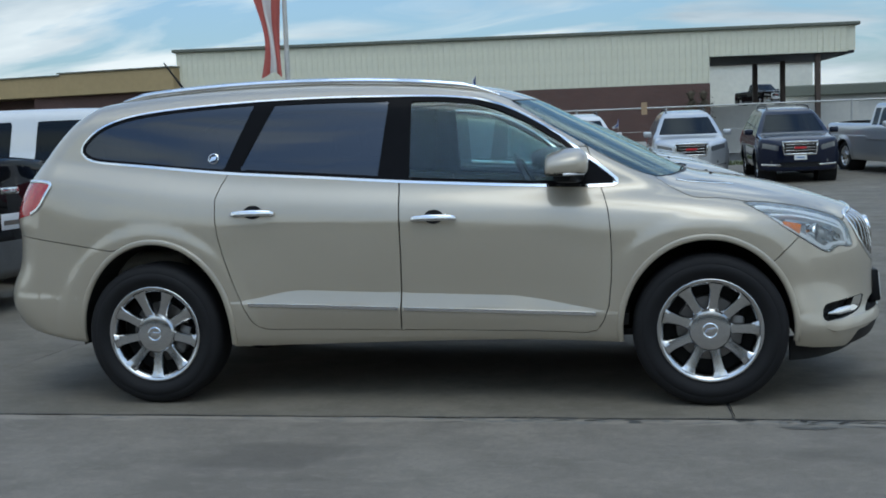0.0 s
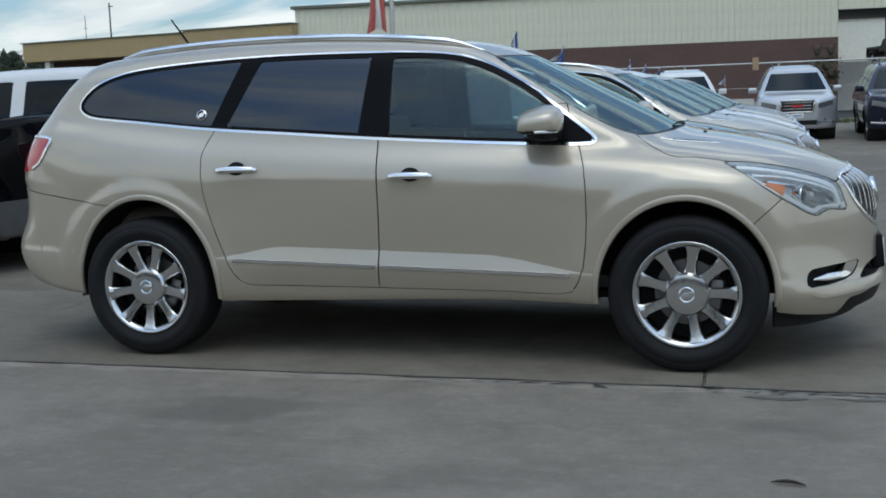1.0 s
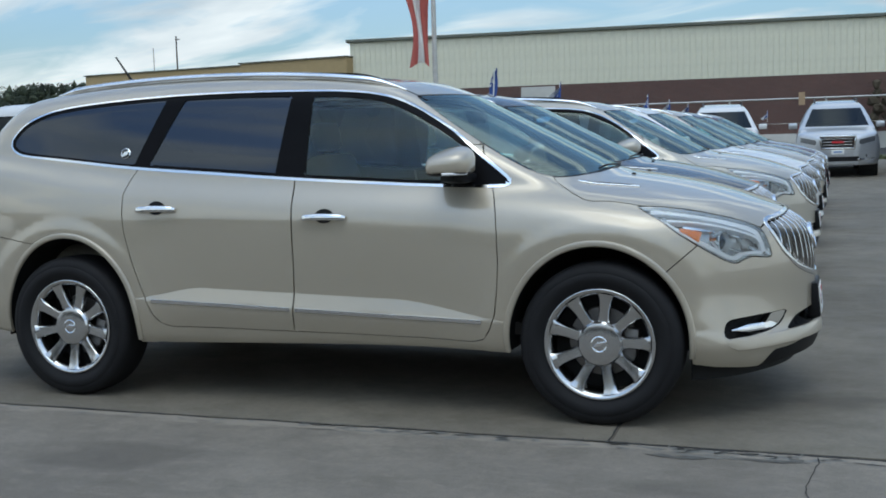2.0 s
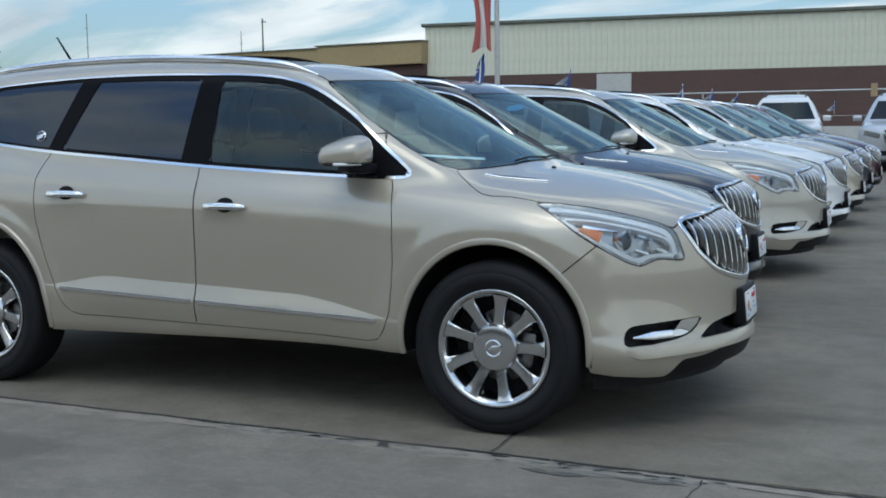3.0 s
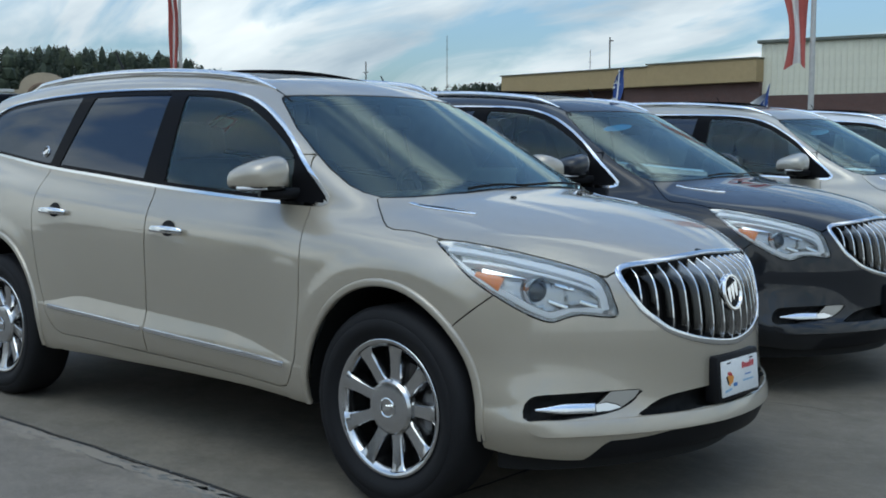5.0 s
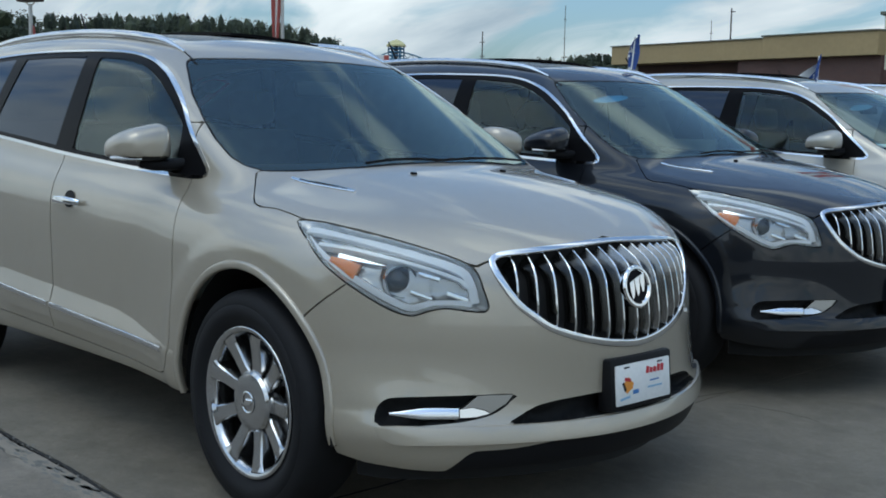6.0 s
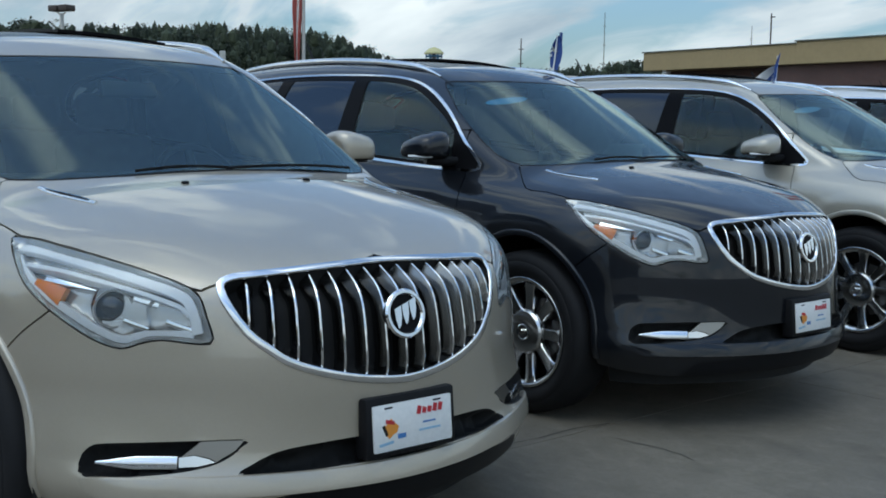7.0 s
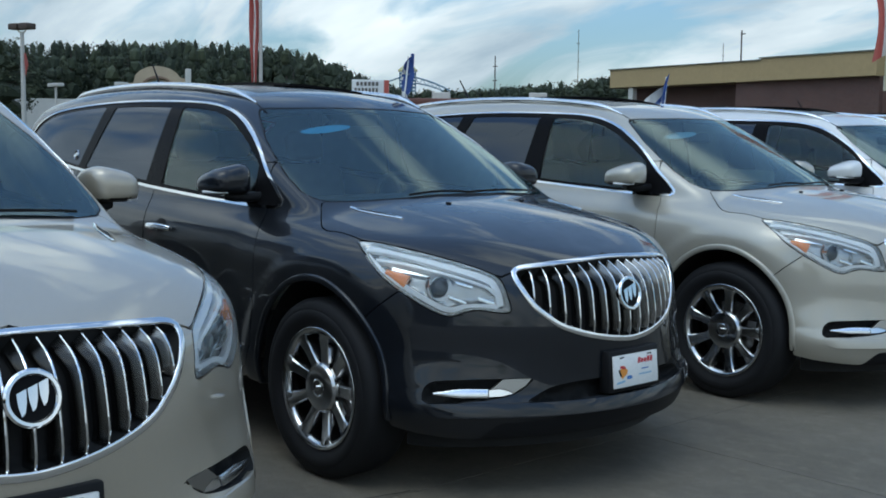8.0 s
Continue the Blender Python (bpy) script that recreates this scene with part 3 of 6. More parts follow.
# every panel line: less than nought inside
LINES = {
    "arch_front": arch_line(0), "arch_rear": arch_line(1),
    "trim": by_windows,
    "inner": lambda x, y, z: by_windows(x, y, z) + 0.0095 + 0.005 * step(1.42, 1.30, z),
    "pane_quarter": lambda x, y, z: np.maximum(by_windows(x, y, z) + 0.027, (x + 0.93) * 0.913 - (z - 1.65) * 0.408),
    "pane_rear": lambda x, y, z: np.maximum(np.maximum(by_windows(x, y, z) + 0.033, -(x + 0.81) * 0.89 + (z - 1.65) * 0.456), x + 0.17 + (1.63 - z) * 0.12),
    "pane_front": lambda x, y, z: np.maximum(np.maximum(by_windows(x, y, z) + 0.033, -(x + 0.045)), (x - 0.83) * 0.95 + (z - 1.2) * 0.12),
    "windscreen": lambda x, y, z: np.where(x > 0.1, area_field(WINDSCREEN, y, z), 1),
    "rear_glass": lambda x, y, z: np.where(x < -1.2, area_field(REAR_GLASS, y, z), 1),
    "lamp": nose_line(LAMP), "grille": nose_line(GRILLE), "fog": nose_line(FOG), "intake": nose_line(INTAKE),
    "chin": chin_line,
    "tail_lamp": lambda x, y, z: np.where(x < -1.9, area_field(TAIL_LAMP, x, z), 1),
    "hood": lambda x, y, z: np.where(z > 0.8, area_field(HOOD, x, y), 1),
    "front_door": lambda x, y, z: np.where(y > 0.5, area_field(FRONT_DOOR, x, z), 1),
    "rear_door": lambda x, y, z: np.where(y > 0.5, area_field(REAR_DOOR, x, z), 1),
    "bumper": bumper_line,
    "rear_bumper": lambda x, y, z: np.where(x < -1.5, np.maximum(z - 0.89 - 0.15 * (-1.92 - x), x + 1.70), 1),
    "sunroof": lambda x, y, z: np.where(z > 1.55, np.maximum(np.abs(x + 0.38) - 0.62, y - 0.43), 1),
}


def ledge_line(x, y, z):
    h, reach = body.above_moulding(x, z)
    return np.where((y > 0.5) & (np.abs(x) < 1.12), h - reach, 1)


LINES["ledge"] = ledge_line


def field(key, p):
    return LINES[key](p[:, 0], np.abs(p[:, 1]), p[:, 2])


GAP = 0.0026
CUTS = [("arch_front", 0), ("arch_rear", 0), ("trim", 0), ("inner", 0), ("pane_quarter", 0), ("pane_rear", 0), ("pane_front", 0), ("windscreen", 0), ("windscreen", 0.006),
        ("rear_glass", 0), ("lamp", 0), ("lamp", 0.005), ("grille", 0), ("fog", 0), ("intake", 0), ("chin", 0), ("tail_lamp", 0), ("sunroof", 0), ("sunroof", 0.005), ("ledge", -0.004), ("ledge", 0.004)]
CUTS += [(k, s * GAP) for k in ("hood", "front_door", "rear_door", "bumper", "rear_bumper") for s in (-1, 1)]

skin, tris = surface_net(body, *body.box, 0.026)
for key, level in CUTS:
    skin, tris = split(body, skin, tris, field(key, skin) - level)
facing = gradient(body, skin)[:, 2]
skin, tris = split(body, skin, tris, np.where(skin[:, 2] < 0.5, facing + 0.62, 1))
mid = skin[tris].mean(1)
F = {key: field(key, mid) for key in LINES}
under = (mid[:, 2] < 0.45) & (gradient(body, mid)[:, 2] < -0.62)
lab = np.full(len(mid), "body_shell", dtype=object)
right = np.where(mid[:, 1] < 0, "_right", "_left").astype(object)


def mark(where, name, both=False):
    lab[where] = (name + right[where]) if both else name


mark(np.abs(F["rear_bumper"]) < GAP, "gap")
mark(F["rear_bumper"] < -GAP, "rear_bumper")
mark(np.abs(F["bumper"]) < GAP, "gap")
mark(F["bumper"] < -GAP, "front_bumper")
for k in ("front_door", "rear_door"):
    mark(np.abs(F[k]) < GAP, "gap")
    mark(F[k] < -GAP, k, True)
mark(np.abs(F["hood"]) < GAP, "gap")
mark(F["hood"] < -GAP, "hood")
mark(F["sunroof"] < 0.005, "gap")
mark(F["sunroof"] < 0, "sunroof")
mark(F["chin"] < 0, "chin")
mark(F["intake"] < 0, "intake")
mark(F["fog"] < 0, "fog_recess", True)
mark(F["lamp"] < 0.005, "gap")
mark(F["lamp"] < 0, "lamp", True)
mark(F["grille"] < 0, "grille_recess")
mark(F["tail_lamp"] < 0, "tail_lamp", True)
mark(F["rear_glass"] < 0, "rear_window")
mark(F["windscreen"] < 0.006, "windscreen_seal")
mark(F["windscreen"] < 0, "windscreen")
mark(F["trim"] < 0, "window_trim", True)
mark(F["inner"] < 0, "pillar_cover", True)
for k in ("quarter", "rear", "front"):
    mark(F["pane_" + k] < 0, "pane_" + k, True)
mark(under, "underbody")
mark((F["arch_front"] < 0) | (F["arch_rear"] < 0), "gap")


def bowl(key, deep, soft):
    return deep * step(0, soft, -field(key, skin))


def skin_at(a, z, inward=0.0):
    """The place on the nose at an angle round it and a height, and the outward direction there. a < 0: the car's right."""
    o = np.array((1.2, 0, z))
    w = np.array((math.cos(radians(a)), math.sin(radians(a)), 0))
    lo, hi = 0.05, 2.0
    for _ in range(40):
        m = (lo + hi) / 2
        if body((o + m * w)[None])[0] < 0:
            lo = m
        else:
            hi = m
    p = o + lo * w
    g = gradient(body, p[None])[0]
    g /= np.linalg.norm(g)
    return p - g * inward, g


def flank_at(x, z, side=-1, out=0.0):
    """The place on the car's flank at x and z."""
    lo, hi = 0.3, 1.3
    for _ in range(40):
        m = (lo + hi) / 2
        if body(np.array((x, side * m, z))[None])[0] < 0:
            lo = m
        else:
            hi = m
    p = np.array((x, side * lo, z))
    g = gradient(body, p[None])[0]
    g /= np.linalg.norm(g)
    return p + g * out, g


def top_at(x, y, out=0.0):
    """The place on the hood or roof over (x, y)."""
    lo, hi = 0.7, 2.0
    for _ in range(40):
        m = (lo + hi) / 2
        if body(np.array((x, y, m))[None])[0] < 0:
            lo = m
        else:
            hi = m
    p = np.array((x, y, lo))
    g = gradient(body, p[None])[0]
    g /= np.linalg.norm(g)
    return p + g * out, g


def seat(p, g, up=(0, 0, 1)):
    """The pose of a flat piece on the skin: z outwards, y up."""
    z = Vector(g).normalized()
    x = Vector(up).cross(z).normalized()
    y = z.cross(x)
    m = Matrix((x, y, z)).transposed().to_4x4()
    m.translation = Vector(p)
    return m


def build_wheel(parent, x, y, out, spin, label=""):
    """A polished wheel of nine spokes. out: -1 when its face looks to -y."""
    m = pose(x, y, 0.392, 0, 0, 0) if out < 0 else pose(x, y, 0.392, 0, 0, 180)
    m = m @ pose(0, 0, 0, 0, spin, 0)
    if "wheel" not in MADE:
        prof = [(0.255, 0.10), (0.250, 0.02), (0.238, -0.04), (0.2335, -0.082), (0.238, -0.094), (0.250, -0.105), (0.262, -0.112), (0.268, -0.110), (0.269, -0.104), (0.262, -0.098)]
        bm = lathe(prof, 56)
        rim = link("wheel", bpy.data.meshes.new("wheel"), satin)
        bmesh.ops.recalc_face_normals(bm, faces=bm.faces)
        bm.to_mesh(rim.data)
        bm.free()
        rim.data.shade_smooth()
        prof = [(0.262, 0.11), (0.30, 0.125), (0.345, 0.122), (0.380, 0.108), (0.3915, 0.085), (0.393, 0.03), (0.393, -0.03), (0.3915, -0.085), (0.384, -0.103), (0.372, -0.115), (0.350, -0.124),
                (0.343, -0.1235), (0.340, -0.127), (0.315, -0.1275), (0.300, -0.123), (0.285, -0.113), (0.270, -0.103), (0.262, -0.098)]
        tyre = part("tyre", lathe(prof, 52), rubber, rim, smooth=50)
        for i in range(9):
            # each spoke spreads towards the rim
            bm = bmesh.new()
            rows = []
            for r, w, yf, yb in ((0.080, 0.034, -0.076, -0.03), (0.108, 0.030, -0.080, -0.03), (0.122, 0.0258, -0.082, -0.03), (0.17, 0.0265, -0.089, -0.03), (0.212, 0.030, -0.098, -0.03), (0.229, 0.034, -0.1015, -0.03), (0.243, 0.044, -0.105, -0.03)):
                rows.append([bm.verts.new(q) for q in ((-w, yb, r), (-w * 0.99, yf + 0.006, r), (-w * 0.8, yf, r), (0, yf - 0.001, r), (w * 0.8, yf, r), (w * 0.99, yf + 0.006, r), (w, yb, r))])
            for q, s in zip(rows, rows[1:]):
                for j in range(6):
                    bm.faces.new((q[j], s[j], s[j + 1], q[j + 1]))
            bmesh.ops.transform(bm, matrix=pose(0, 0, 0, 0, i * 40, 0), verts=bm.verts)
            part("spoke", bm, satin, rim, smooth=40)
        part("hub_cap", lathe([(0.001, -0.103), (0.050, -0.1025), (0.082, -0.101), (0.099, -0.097), (0.108, -0.086), (0.110, -0.070), (0.106, -0.05)], 40), satin, rim, "satin round hub cap")
        bm = lathe([(0.040, -0.1055), (0.036, -0.1075), (0.032, -0.1055)], 32)
        for k in (-1, 0, 1):
            box_into(bm, -0.006, 0.006, -0.107, -0.102, -0.016, 0.016, 0.002, 1, pose(k * 0.013, 0, k * 0.004, 0, 35, 0))
        part("badge", bm, chrome, rim)
        part("brake_disc", lathe([(0.06, 0.0), (0.165, 0.0), (0.168, 0.006), (0.168, 0.03)], 40), iron, rim)
        part("brake_caliper", box(0.10, 0.17, -0.03, 0.05, -0.07, 0.09, 0.02, 2), iron, rim)
        part("backing_plate", lathe([(0.001, 0.04), (0.24, 0.045), (0.25, 0.06)], 32), dark_void, rim)
        MADE["wheel"] = rim
        rim.parent = parent
        rim.matrix_local = m
        return rim
    w = copy_thing(MADE["wheel"], Matrix.Identity(4))
    w.parent = parent
    w.matrix_local = m
    return w


MADE = {}
PAINTED = ("bumper_lip", "body_shell", "front_bumper", "rear_bumper", "hood", "door", "mirror_cap", "rear_spoiler")


def build_crossover(paint_mat):
    car = thing("car", "champagne metallic family crossover with chrome trim, parked on concrete", "car", group="row of parked crossovers")

    def skin_part(name, key, mat, label="", parent=car, **kw):
        where = lab == key
        return link(name, panel_mesh(name, body, skin, tris[where], **kw), mat, parent, label) if where.any() else None

    shell = skin_part("body_shell", "body_shell", paint_mat)
    skin_part("front_bumper", "front_bumper", paint_mat)
    skin_part("rear_bumper", "rear_bumper", paint_mat)
    hood = skin_part("hood", "hood", paint_mat)
    skin_part("chin_spoiler", "chin", black_plastic, "black plastic lower lip")
    part("underbody", box(-1.85, 1.9, -0.72, 0.72, 0.335, 0.37), dark_void, car)
    skin_part("intake", "intake", dark_void, "black lower air intake", depth=bowl("intake", 0.07, 0.012), rim=0)
    skin_part("sunroof", "sunroof", gloss_black, "dark glass sunroof", inset=0.003)
    skin_part("windscreen_seal", "windscreen_seal", black_plastic, inset=0.002)
    skin_part("windscreen", "windscreen", wind_glass, "clear tinted windscreen", inset=0.001, rim=0)
    skin_part("rear_window", "rear_window", dark_glass, inset=0.003, rim=0)
    doors = {}
    for s in ("_right", "_left"):
        for k in ("front_door", "rear_door"):
            doors[k + s] = skin_part("door", k + s, paint_mat)
        skin_part("window_trim", "window_trim" + s, chrome, "chrome window surround", inset=-0.002, rim=0.012)
        skin_part("pillar_cover", "pillar_cover" + s, gloss_black, "gloss black window pillar", inset=0.004)
        skin_part("window", "pane_quarter" + s, dark_glass, "dark privacy glass", inset=0.005, rim=0)
        skin_part("window", "pane_rear" + s, dark_glass, "dark privacy glass", inset=0.008, rim=0)
        skin_part("window", "pane_front" + s, front_glass, "lightly tinted window", inset=0.008, rim=0)
        tl = skin_part("tail_lamp", "tail_lamp" + s, red_lens, "red tail lamp with chrome edge", inset=-0.003)
        path, ups = [], []
        for xx, zz in outline([(-2.30, 1.259), (-2.20, 1.259), (-2.135, 1.252), (-2.118, 1.235), (-2.15, 1.18), (-2.19, 1.115), (-2.25, 1.076)], 4, False):
            q, g = flank_at(xx, zz, -1 if s == "_right" else 1, 0.002)
            path.append(q)
            ups.append(g)
        part("lamp_edge", sweep(path, rounded(0.010, 0.006, 0.8), ups), chrome, tl, "chrome edge")
        fog = skin_part("fog_lamp_recess", "fog_recess" + s, dark_void, "black fog lamp recess", depth=bowl("fog", 0.055, 0.012), rim=0)
        lamp = skin_part("headlamp", "lamp" + s, lamp_bright, "clear wrap-round headlamp", depth=bowl("lamp", 0.046, 0.03), rim=0)
        sg = -1 if s == "_right" else 1
        # headlamp: clear cover, light guide, projector, amber marker, chrome bezel
        link("cover", panel_mesh("cover", body, skin, tris[lab == "lamp" + s], rim=0.0, inset=0.0), lamp_cover, lamp).visible_shadow = False

        def strip(pts, sec, mat, name, inward, parent):
            path, ups = [], []
            for a, z in outline(pts, 6, False):
                p, g = skin_at(sg * a, z, inward)
                path.append(p)
                ups.append(g)
            return part(name, sweep(path, sec, ups), mat, parent)

        strip([(58.2, 1.022), (54, 1.018), (48, 1.002), (40, 0.968), (33, 0.927), (30, 0.896), (28.9, 0.845), (28.5, 0.80)], rounded(0.015, 0.010), light_guide, "light_guide", 0.022, lamp)
        strip([(57.3, 0.998), (54, 0.952), (50.5, 0.905), (46, 0.855), (42, 0.812), (38.6, 0.786), (35.6, 0.798), (32, 0.80), (29, 0.796)], rounded(0.011, 0.010), light_guide, "bezel", 0.024, lamp)
        strip([(54.6, 0.978), (48, 0.966), (42, 0.943), (36, 0.912), (31, 0.876), (29.6, 0.85)], rounded(0.0065, 0.018), light_guide, "brow", 0.026, lamp)
        strip([(54.9, 0.974), (53.2, 0.945), (50.4, 0.905), (47.4, 0.872)], rounded(0.005, 0.012), light_guide, "inner_bezel", 0.027, lamp)
        strip([(50.8, 0.952), (46, 0.935), (42.5, 0.922)], lambda t: rounded(0.010 * (1.1 - t), 0.012), chrome, "reflector_step", 0.034, lamp)
        for a, z, wide in ((35.6, 0.895, 0.010), (31.2, 0.822, 0.008), (37.0, 0.825, 0.007)):
            strip([(a + 1.6, z + 0.012), (a, z), (a - 1.8, z - 0.012)], rounded(wide, 0.010), chrome, "reflector_facet", 0.040, lamp)
        p, g = skin_at(sg * 40.2, 0.872, 0.044)
        fwd = (Vector((0.93, sg * 0.36, 0))).normalized()
        bm = lathe([(0.062, -0.035), (0.060, 0.0), (0.054, 0.012), (0.048, 0.012), (0.046, -0.006)], 36, "z")
        part("projector_ring", bm, chrome, lamp, m=seat(p, fwd))
        part("projector_lens", lathe([(0.0005, 0.014), (0.018, 0.012), (0.034, 0.004), (0.046, -0.008)], 32, "z"), lens_glass, lamp, m=seat(p, fwd))
        p, g = skin_at(sg * 33.2, 0.862, 0.048)
        part("high_beam", lathe([(0.052, 0.02), (0.046, -0.012), (0.03, -0.03), (0.0005, -0.035)], 32, "z"), reflector, lamp, m=seat(p, fwd))
        strip([(52.0, 0.935), (49.6, 0.918), (47.3, 0.895)], lambda t: rounded(0.010 + 0.017 * t, 0.012, 0.4, 2), amber, "amber_marker", 0.024, lamp)
        # fog lamp: daytime strip with a chrome fin
        strip([(41.6, 0.4545), (38.5, 0.455), (34.5, 0.455), (31.2, 0.4535)], lambda t: rounded(0.004 + 0.015 * min(1, t * 2.0), 0.010, 0.6, 2), reflector, "day_light", 0.012, fog)
        for text, mat, deep, o in (("chrome clip", chrome, 0.006, ((31.0, 0.4415), (28.6, 0.4425), (26.4, 0.4515), (27.2, 0.4605), (29.0, 0.4705), (31.0, 0.4665))),
                                   ("chrome fin dimmed to the body tone it mirrors", fin_chrome, 0.004, ((26.3, 0.4525), (23.9, 0.480), (22.7, 0.507), (25.5, 0.5085), (28.2, 0.5075), (30.6, 0.469), (29.0, 0.473), (27.1, 0.463)))):
            bm = bmesh.new()
            front, backs = [], []
            for a, z in o:
                q, g = skin_at(sg * a, z, deep)
                front.append(bm.verts.new(q))
                backs.append(bm.verts.new(q - g * 0.03))
            bm.faces.new(front)
            for i in range(len(front)):
                bm.faces.new((front[i], front[i - 1], backs[i - 1], backs[i]))
            part("fog_lamp_fin", bm, mat, fog, text)
        # door furniture
        for key, hx, hz in (("front_door", 0.095, 1.002), ("rear_door", -0.905, 1.050)):
            d = doors[key + s]
            p, g = flank_at(hx, hz, sg)
            m = seat(p, g)
            bm = lathe([(0.052, 0.0015), (0.040, 0.0015), (0.0005, 0.0012)], 24, "z")
            bmesh.ops.scale(bm, vec=(1.0, 0.72, 1), verts=bm.verts)
            part("handle_cup", bm, black_plastic, d, m=m @ pose(0, 0.006, 0.001))
            path = [(-0.118, 0, 0.012), (-0.10, 0.001, 0.026), (-0.05, 0.002, 0.036), (0, 0.002, 0.039), (0.05, 0.002, 0.036), (0.10, 0.001, 0.026), (0.118, 0, 0.012)]
            part("door_handle", sweep(outline(path, 3, False), lambda t: rounded(0.013 + 0.004 * math.sin(math.pi * t), 0.009, 0.9, 3), [(0, 0, 1)] * 19), chrome, d, "chrome door handle", m=m @ pose(0, -0.006, 0))
            xs = np.linspace(-0.08, 0.935, 18) if key == "front_door" else np.linspace(-0.945, -0.112, 16)
            path, ups = [], []
            for xx in xs:
                q, g = flank_at(xx, 0.553 - 0.036 * (xx + 0.945), sg, 0.003)
                path.append(q)
                ups.append((g[0], g[1], -0.22))
            part("side_moulding", sweep(path, lambda t: [(-0.012, -0.004), (-0.011, 0.004), (-0.004, 0.007), (0.007, 0.006), (0.012, 0.001), (0.012, -0.004)], ups), chrome, d, "slim chrome moulding")
        p, g = flank_at(-1.152, 1.354, sg, 0.0)
        bm = lathe([(0.030, 0.0), (0.030, 0.004), (0.026, 0.006), (0.0245, 0.004), (0.0245, 0.0)], 28, "z")
        for k in (-1, 0, 1):
            box_into(bm, -0.004, 0.004, -0.015, 0.015, 0.002, 0.006, 0, 1, pose(k * 0.0115, k * 0.003, 0, 0, 0, -30))
        part("round_badge", bm, chrome, shell, "round chrome badge", m=seat(p, g) @ pose(0, 0, -0.004))
        # mirror
        base = np.array((0.785, sg * 0.972, 1.250))

        def mirror(q, base=base, sg=sg):
            x, y, z = (q[..., 0] - base[0]), (q[..., 1] - base[1]) * sg, q[..., 2] - base[2]
            r = (np.abs(x / 0.130) ** 2.2 + np.abs(y / 0.112) ** 3.4 + np.abs((z - 0.08 * x + 0.05 * y) / (0.080 + 0.12 * x - 0.17 * y)) ** 3.0)
            f = (r ** (1 / 2.4) - 1) * 0.09
            return smax(smax(f, -(x + 0.095 - 0.10 * y), 0.025), -(z + 0.048), 0.03)

        mp, mt = surface_net(mirror, base - 0.17, base + 0.17, 0.014)
        mc = mp[mt].mean(1)
        low = mc[:, 2] < base[2] - 0.030
        link("mirror_cap", panel_mesh("mirror_cap", mirror, mp, mt[~low], rim=0.0), paint_mat, doors["front_door" + s])
        link("mirror_base", panel_mesh("mirror_base", mirror, mp, mt[low], rim=0.0), black_plastic, doors["front_door" + s])
        path = [(base[0] - 0.01, base[1] - sg * 0.02, base[2] - 0.055), (base[0] + 0.02, base[1] - sg * 0.07, base[2] - 0.065), (base[0] + 0.05, base[1] - sg * 0.17, base[2] - 0.06)]
        part("mirror_arm", sweep(outline(path, 4, False), rounded(0.055, 0.022, 0.8), [(0, 0, 1)] * 9), black_plastic, doors["front_door" + s])
        path = [(base[0] + 0.11 * math.cos(t), base[1] + sg * 0.105 * math.sin(t), base[2] - 0.036) for t in np.linspace(0.35, 1.5, 9)]
        part("turn_signal", sweep(path, rounded(0.012, 0.006, 0.8), [(0, 0, 1)] * 9), light_guide, doors["front_door" + s], "clear turn signal strip")
        # roof rail
        path = []
        for xx in np.linspace(-1.80, 0.42, 34):
            p, g = top_at(xx, sg * (0.575 - 0.03 * step(-1.2, -1.9, xx) - 0.02 * step(0.1, 0.42, xx)), 0)
            lift = 0.012 * step(-1.80, -1.62, xx) * step(0.42, 0.20, xx)
            path.append(p + np.array((0, 0, lift + 0.004)))
        part("roof_rail", sweep(path, lambda t: rounded(0.006 + 0.017 * float(step(0, 0.06, t) * step(1, 0.90, t)), 0.005 + 0.014 * float(step(0, 0.06, t) * step(1, 0.90, t)), 0.9, 3)), chrome, car, "chrome roof rail")
        path, ups = [], []
        for t in np.linspace(0, 1, 8):
            q, g = top_at(0.40 + 0.14 * t, sg * (0.552 + 0.014 * t), 0.0)
            path.append(q)
            ups.append(g)
        part("roof_seam", sweep(path, rounded(0.004, 0.0015), ups), black_plastic, car)
        # hood vents and washer jets
        path, ups = [], []
        for t in np.linspace(0, 1, 9):
            q, g = top_at(1.36 + 0.29 * t, sg * (0.655 - 0.065 * t), 0.001)
            path.append(q)
            ups.append(g)
        part("hood_vent", sweep(path, lambda t: rounded(0.006 + 0.011 * math.sin(math.pi * min(1, t * 0.9 + 0.05)), 0.005, 0.8), ups), chrome, hood, "chrome hood vent")
        part("vent_slot", sweep(path[1:-1], lambda t: rounded(0.002 + 0.008 * math.sin(math.pi * min(1, t * 0.9 + 0.05)), 0.0065, 0.8), ups[1:-1]), dark_void, hood)
        q, g = top_at(1.56, sg * 0.24, 0.0)
        part("washer_jet", box(-0.011, 0.011, -0.010, 0.010, -0.003, 0.008, 0.004), black_plastic, hood, m=seat(q, g, (1, 0, 0)))
        # wheels, arch lips and liners
        for k, (cx, cz, a, b) in enumerate(ARCHES):
            wx = 1.51 if k == 0 else -1.51
            build_wheel(car, wx, sg * 0.84, sg, 8 if k == 0 else 20)
            path, ups = [], []
            for t in np.linspace(-0.42, math.pi + 0.12, 40):
                xx, zz = cx + (a + 0.006) * math.cos(t), cz + (b + 0.006) * max(math.sin(t), 0) + min(0, math.sin(t)) * 0.4
                if zz < (0.385 if k == 1 and xx < cx else 0.325):
                    continue
                q, g = flank_at(xx, zz, sg, 0.0)
                path.append(q)
                ups.append(g)
